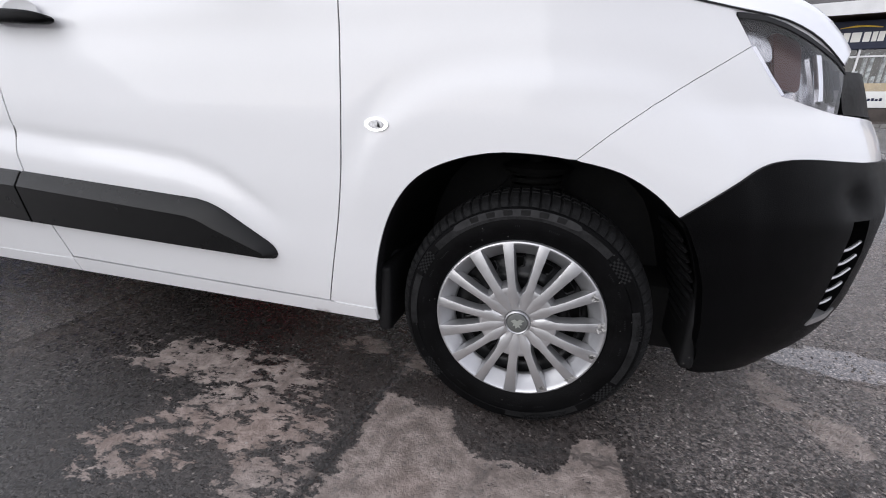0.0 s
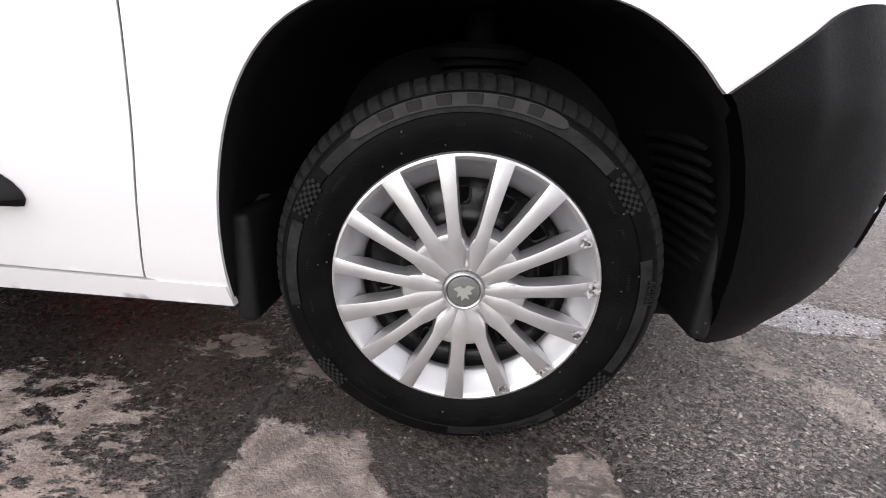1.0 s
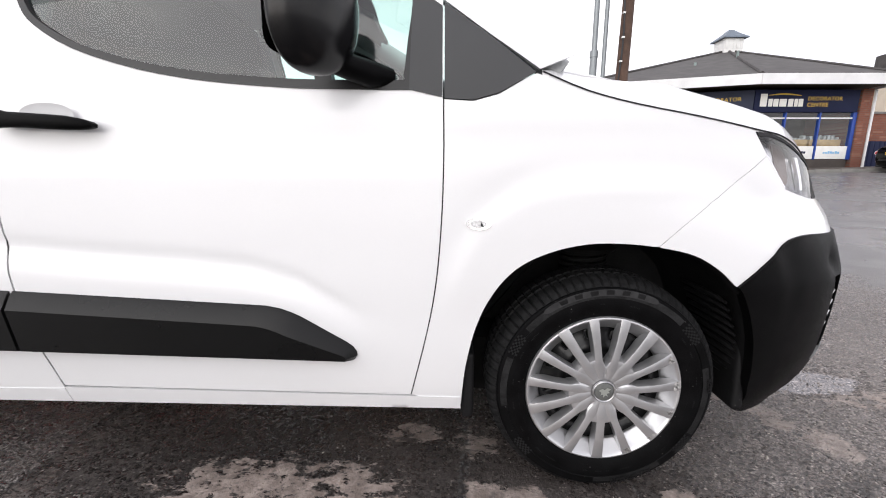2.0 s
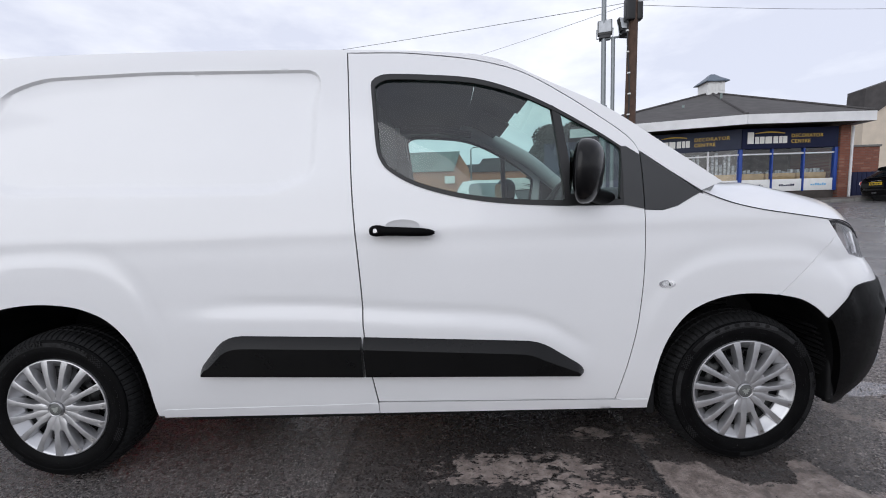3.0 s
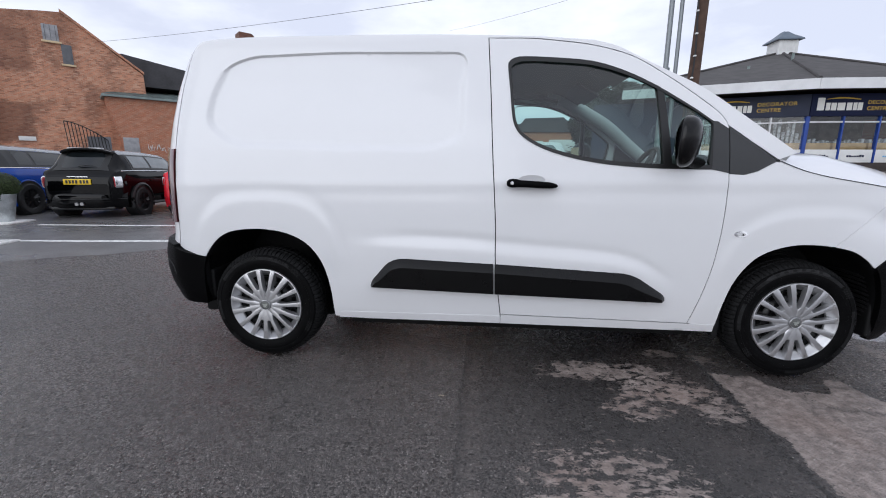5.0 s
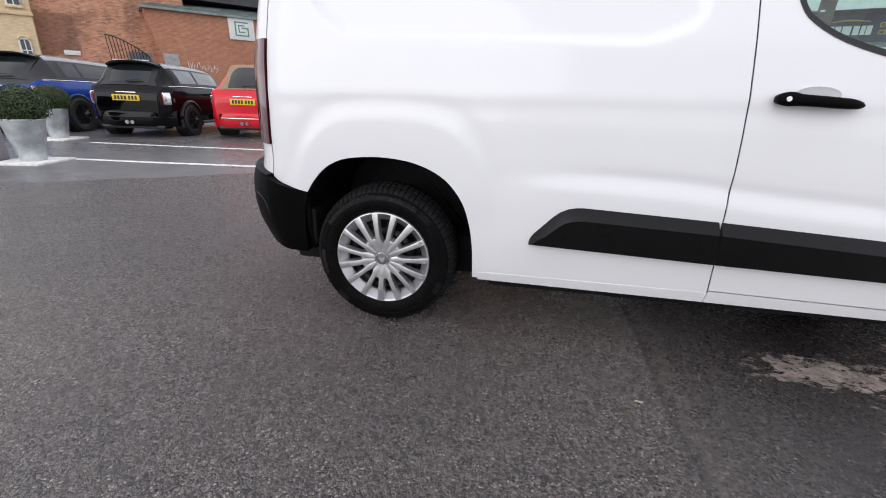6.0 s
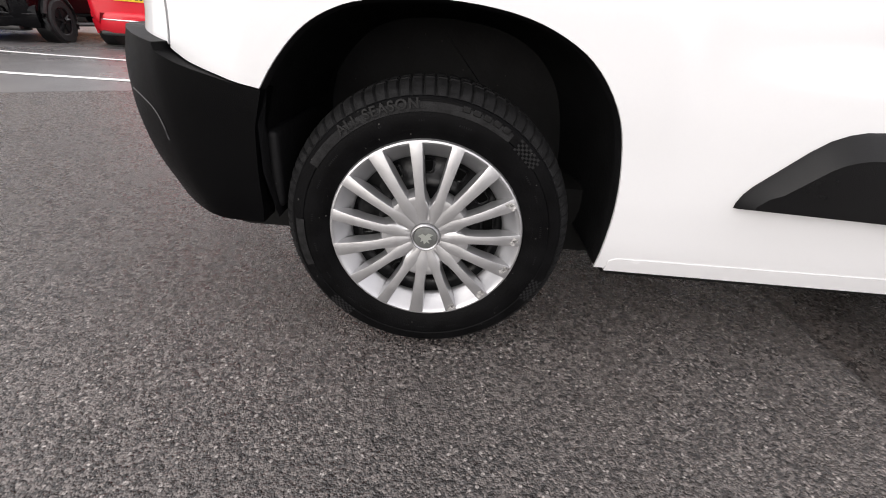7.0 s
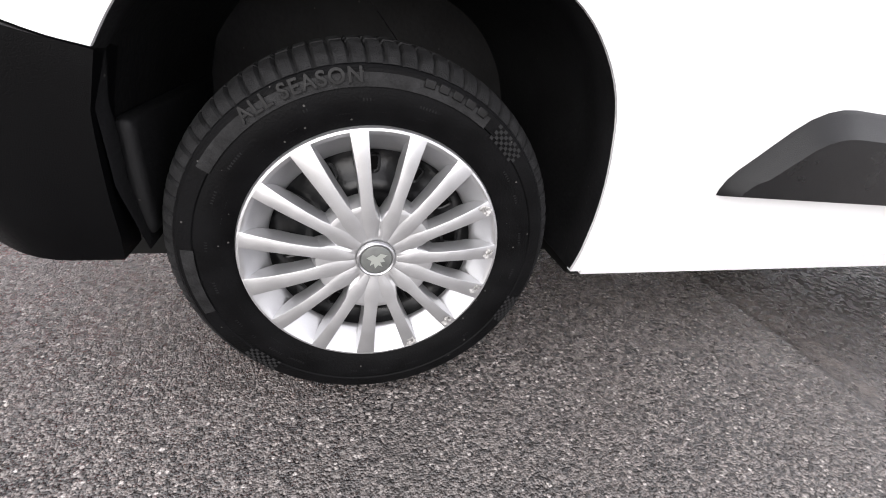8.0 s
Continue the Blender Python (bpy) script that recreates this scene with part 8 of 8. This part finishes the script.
part("rear_wing", bm, CREAM_RENDER, house, "cream rendered rear wing")
yard = thing("yard_wall", 21.0, 19.0, 0, 0, "brick yard wall with a dark blue lower gate", "wall")
bm = bmesh.new()
box(bm, 0.0, 1.75, 0.0, 0.3, 0.7, 3.45, 0.02)
part("wall", bm, PIER_BRICK, yard)
bm = bmesh.new()
box(bm, -0.05, 1.8, -0.05, 0.35, 3.45, 3.55, 0.01)
part("coping", bm, KERB, yard)
for k in range(8):
    bm = bmesh.new()
    box(bm, 0.0 + k * 0.22, 0.20 + k * 0.22, -0.10, -0.04, 0.8, 2.25, 0.008)
    part("gate_board", bm, NAVY, yard)
for k in range(12):
    bm = bmesh.new()
    tube(bm, [(1.9 + k * 0.15, 0, 0.8), (1.9 + k * 0.15, 0, 2.3)], 0.018, 5)
    part("fence_bar", bm, BLUE_FRAME, yard)
car("black hatchback parked by the kerb", 19.0, 14.55, -6, P_BLACK, 4.2, 1.76, 0.88, 1.28, 0.55, 0.32, 2.58, 0.75, lamp_size=(0.28, 0.14))

# white marker post
bm = bmesh.new()
box(bm, -0.032, 0.032, -0.032, 0.032, 0, 0.44, 0.012)
post = tagged(part("marker_post", bm, WHITE_BOARD, None), "short white marker post by the road", "post")
post.matrix_basis = pose(11.76, 8.03, ground_z(11.76, 8.03), 0, 4, 0)

# ---- poles, floodlights and wires ----
GALV = mat("grey_steel_pole", (0.26, 0.28, 0.29), 0.5, metal=0.6, vary=0.2, scale=3, rough_vary=0.1)
CREOSOTE = mat("creosoted_wood", (0.085, 0.050, 0.035), 0.85, vary=0.45, scale=6, bump=0.6, bump_scale=60)
LAMP_GLASS = mat("floodlight_glass", (0.50, 0.52, 0.54), 0.15, vary=0.15, scale=8)
CABLE = mat("black_cable", (0.02, 0.02, 0.022), 0.6)
col = thing("steel_column", 5.26, 8.19, ground_z(5.26, 8.19), 0, "tall grey galvanised steel lighting column", "pole")
bm = bmesh.new()
tube(bm, [(0, 0, 0), (0, 0, 3.0), (0, 0, 3.02), (0, 0, 11.0)], [0.075, 0.075, 0.055, 0.045], 14)
part("shaft", bm, GALV, col)
bm = bmesh.new()
tube(bm, [(0, 0, 3.0), (0, 0, 3.12)], 0.085, 14)
part("collar", bm, GALV, col)
fl = thing("floodlight_pole", 5.445, 8.12, ground_z(5.445, 8.12), 0, "thin steel pole with two square floodlights", "floodlight")
gz = ground_z(5.445, 8.12)
bm = bmesh.new()
tube(bm, [(0, 0, 0), (0, 0, 4.76 - gz)], 0.042, 12)
part("shaft", bm, GALV, fl)
bm = bmesh.new()
tube(bm, [(-0.22, 0.07, 4.76 - gz), (0.26, -0.09, 4.76 - gz)], 0.025, 8)
part("cross_bar", bm, GALV, fl)
for x, y, z, tilt in ((-0.165, 0.06, 4.98 - gz, 8), (0.235, -0.08, 4.97 - gz, 18)):
    m = pose(x, y, z, -tilt, 0, -18 if x < 0 else 10)
    bm = bmesh.new()
    box(bm, -0.155, 0.155, -0.05, 0.05, -0.15, 0.18, 0.02, m)
    case = part("lamp_case", bm, BLACK_TRIM, fl, "black floodlight case")
    bm = bmesh.new()
    box(bm, -0.135, 0.135, -0.062, -0.04, -0.10, 0.16, 0.006, m)
    part("lamp_glass", bm, LAMP_GLASS, case, "pale floodlight glass")
    bm = bmesh.new()
    box(bm, -0.12, 0.12, -0.04, 0.12, -0.22, -0.13, 0.01, m)
    part("control_box", bm, BLACK_TRIM, case)
    bm = bmesh.new()
    tube(bm, [m @ Vector((-0.17, 0, 0)), m @ Vector((-0.17, 0.02, -0.2)), m @ Vector((0.17, 0.02, -0.2)), m @ Vector((0.17, 0, 0))], 0.012, 6)
    part("bracket", bm, GALV, case)
tp = thing("telegraph_pole", 5.78, 7.98, ground_z(5.78, 7.98), 0, "dark creosoted wooden telegraph pole with junction boxes", "pole")
gz = ground_z(5.78, 7.98)
bm = bmesh.new()
tube(bm, [(-0.03, 0, 0), (0.0, 0, 2.5), (0.045, 0, 5.62 - gz)], [0.135, 0.12, 0.10], 16)
part("shaft", bm, CREOSOTE, tp)
bm = bmesh.new()
box(bm, -0.17, 0.02, -0.18, 0.02, 5.02 - gz, 5.48 - gz, 0.03)
part("junction_box", bm, BLACK_TRIM, tp, "black junction box")
bm = bmesh.new()
box(bm, 0.09, 0.22, -0.10, 0.08, 5.05 - gz, 5.42 - gz, 0.03)
part("junction_box", bm, BLACK_TRIM, tp, "black junction box")
bm = bmesh.new()
tube(bm, [(-0.10 + 0.03 * math.sin(z * 2.4), -0.12, z) for z in np.linspace(0.2, 5.0 - gz, 30)], 0.016, 6)
part("riser_cable", bm, CABLE, tp, "black cable clipped up the pole")
for z in np.linspace(0.6, 4.6, 10):
    bm = bmesh.new()
    box(bm, -0.13 + 0.03 * math.sin(z * 2.4), -0.08 + 0.03 * math.sin(z * 2.4), -0.145, -0.10, z, z + 0.03)
    part("cable_clip", bm, WHITE_BOARD, tp)


def wire(a, b, sag, r, label):
    a, b = Vector(a), Vector(b)
    bm = bmesh.new()
    tube(bm, [a.lerp(b, t) - Vector((0, 0, sag * 4 * t * (1 - t))) for t in np.linspace(0, 1, 24)], r, 5)
    tagged(part("overhead_wire", bm, CABLE, None), label, "wire", "overhead wires")


top = (5.83, 7.98, 5.55)
wire((5.83, 7.98, 5.45), (-17.0, 17.2, 6.80), 0.18, 0.006, "thin black overhead wire from the pole")
wire((5.80, 7.98, 5.42), (-1.284, 30.0, 10.8), 0.12, 0.005, "thin black overhead wire from the pole")
wire((5.86, 7.98, 5.47), (19.9, 14.4, 8.75), 0.05, 0.006, "thin black overhead wire from the pole")
wire((5.86, 7.98, 5.38), (20.0, 14.4, 7.85), 0.08, 0.005, "thin black overhead wire from the pole")
wire(top, (5.0, 7.0, 6.2), 0.02, 0.014, "thick black overhead wire from the pole")

# ---- what shows through the cab windows ----
hut = thing("brick_workshop", 0.0, 27.5, 0.5, 0, "small brick workshop with a grey pitched roof", "building")
bm = bmesh.new()
slab_poly(bm, [(-7.0, 0), (3.25, 0), (3.25, 3.25), (2.60, 4.30), (-7.0, 4.30)], 0, 8)
part("wall", bm, ANNEX_BRICK, hut, "brown brick wall")
bm = bmesh.new()
slab_poly(bm, [(-7.2, 3.1), (2.2, 3.1), (2.66, 4.42), (-7.0, 4.42)], -0.25, 0.4)
part("roof", bm, LEAD, hut, "grey sheet roof slope")
bm = bmesh.new()
box(bm, 1.55, 2.25, -0.34, -0.30, 2.25, 2.75, 0.01)
part("wall_sign", bm, WHITE_BOARD, hut, "white wall board")
bm = bmesh.new()
box(bm, 1.2, 2.6, -1.4, -0.4, 0.2, 1.5, 0.03)
skip = tagged(part("green_container", bm, mat("green_container_paint", (0.03, 0.22, 0.10), 0.5, vary=0.2, scale=3), None), "green metal container beside the workshop", "container")
skip.matrix_basis = pose(0.0, 27.5, 0.5)
terr = thing("far_terrace", 5.0, 47.0, 0.6, 0, "far row of brick houses with dark roofs", "building")
bm = bmesh.new()
slab_poly(bm, [(-3, 0), (16, 0), (16, 4.6), (-3, 4.6)], 0, 6)
part("wall", bm, ANNEX_BRICK, terr)
bm = bmesh.new()
slab_poly(bm, [(-3.2, 4.5), (16.2, 4.5), (16.2, 5.6), (5.6, 5.75), (5.2, 6.1), (1.0, 6.0), (0.6, 5.4), (-3.2, 5.3)], -0.3, 6)
part("roof", bm, SLATE, terr)
for k in range(6):
    bm = bmesh.new()
    box(bm, -2 + k * 2.8, -0.9 + k * 2.8, -0.06, 0.0, 1.4, 2.9, 0.02)
    w = part("window", bm, WINDOW_DARK, terr, "dark window")
    bm = bmesh.new()
    box(bm, -2.1 + k * 2.8, -0.8 + k * 2.8, -0.14, 0.0, 1.28, 1.40, 0.02)
    part("window_sill", bm, WHITE_BOARD, w)
unit = thing("white_shop_unit", 5.2, 38.0, 0.6, 0, "low white shop unit with a long sign board", "shop")
bm = bmesh.new()
box(bm, -2.2, 9.0, 0, 4, 0, 2.4, 0.03)
part("wall", bm, BOARD, unit)
for x0, x1, z0, z1 in ((-2.2, 1.6, 2.3, 3.0), (2.2, 7.5, 2.0, 3.1), (-0.6, 1.4, 1.3, 1.9)):
    bm = bmesh.new()
    box(bm, x0, x1, -0.2, 0.2, z0, z1, 0.03)
    part("sign_board", bm, WHITE_BOARD, unit, "pale sign board")
car("pale grey car parked behind the van", 2.55, 8.6, 90, P_WHITE, 4.2, 1.76, 1.05, 1.60, 0.55, 0.32, 2.6, 0.75, glass_mat=CAR_GLASS_PALE, spoiler=False, rear_plate=False, lamp_size=(0.14, 0.3))
lamp_post = thing("street_lamp", 3.75, 33.0, 0.6, 0, "far thin grey street lamp", "street lamp")
bm = bmesh.new()
tube(bm, [(0, 0, 0), (0, 0, 5.2), (0.2, 0, 5.35), (1.0, 0, 5.42)], [0.09, 0.06, 0.05, 0.05], 8)
part("post", bm, GALV, lamp_post)
bm = bmesh.new()
box(bm, 0.8, 1.4, -0.1, 0.1, 5.36, 5.48, 0.03)
part("lamp_head", bm, GALV, lamp_post)

BARK = mat("bark", (0.07, 0.05, 0.035), 0.9, vary=0.4, scale=8, bump=0.7, bump_scale=30)
CONIFER = mat("conifer_leaves", (0.016, 0.026, 0.014), 0.7, vary=0.5, scale=4)


def evergreen(x, y, h, r, seed):
    t = thing("evergreen_tree", x, y, ground_z(x, y), 0, "dense dark evergreen tree with a ragged outline", "tree", "evergreens")
    rn = random.Random(seed)
    bm = bmesh.new()
    tube(bm, [(0, 0, 0), (0.05, 0, h * 0.4), (0, 0.05, h * 0.9)], [0.22, 0.15, 0.04], 8)
    for k in range(16):
        a, z = rn.uniform(0, 6.28), h * rn.uniform(0.15, 0.85)
        l = r * (1 - z / h) * 1.1 + 0.3
        tube(bm, [(0, 0, z), (l * 0.5 * math.cos(a), l * 0.5 * math.sin(a), z + 0.12), (l * math.cos(a), l * math.sin(a), z + 0.3)], [0.05, 0.03, 0.012], 5)
    part("trunk", bm, BARK, t)
    bm = bmesh.new()
    for k in range(46):
        a, z = rn.uniform(0, 6.28), h * rn.uniform(0.42, 0.98)
        l = r * min(1.0, 1.25 * (1 - z / h) + 0.22) * rn.uniform(0.35, 0.95)
        leaf_cloud(bm, (l * math.cos(a), l * math.sin(a), z), rn.uniform(0.45, 0.7) * r * 0.55, 420, 0.10, seed * 50 + k, 1.1)
    cr = part("crown", bm, CONIFER, t, "ragged dark foliage", 0)
    cr["kind"] = "stuff"


evergreen(8.0, 24.5, 4.6, 1.7, 4)
evergreen(9.9, 25.5, 4.9, 1.8, 5)

# white totem at the entrance, beside the planters
tot = thing("white_totem", -6.38, 2.72, ground_z(-6.38, 2.72), 8, "white painted totem post on a grey foot", "post")
bm = bmesh.new()
box(bm, -0.34, 0.34, -0.12, 0.12, 0.40, 2.2, 0.02)
part("panel", bm, WHITE_BOARD, tot)
bm = bmesh.new()
box(bm, -0.28, 0.28, -0.18, 0.18, 0, 0.45, 0.03)
part("foot", bm, BOARD_PALE, tot, "grey concrete foot")
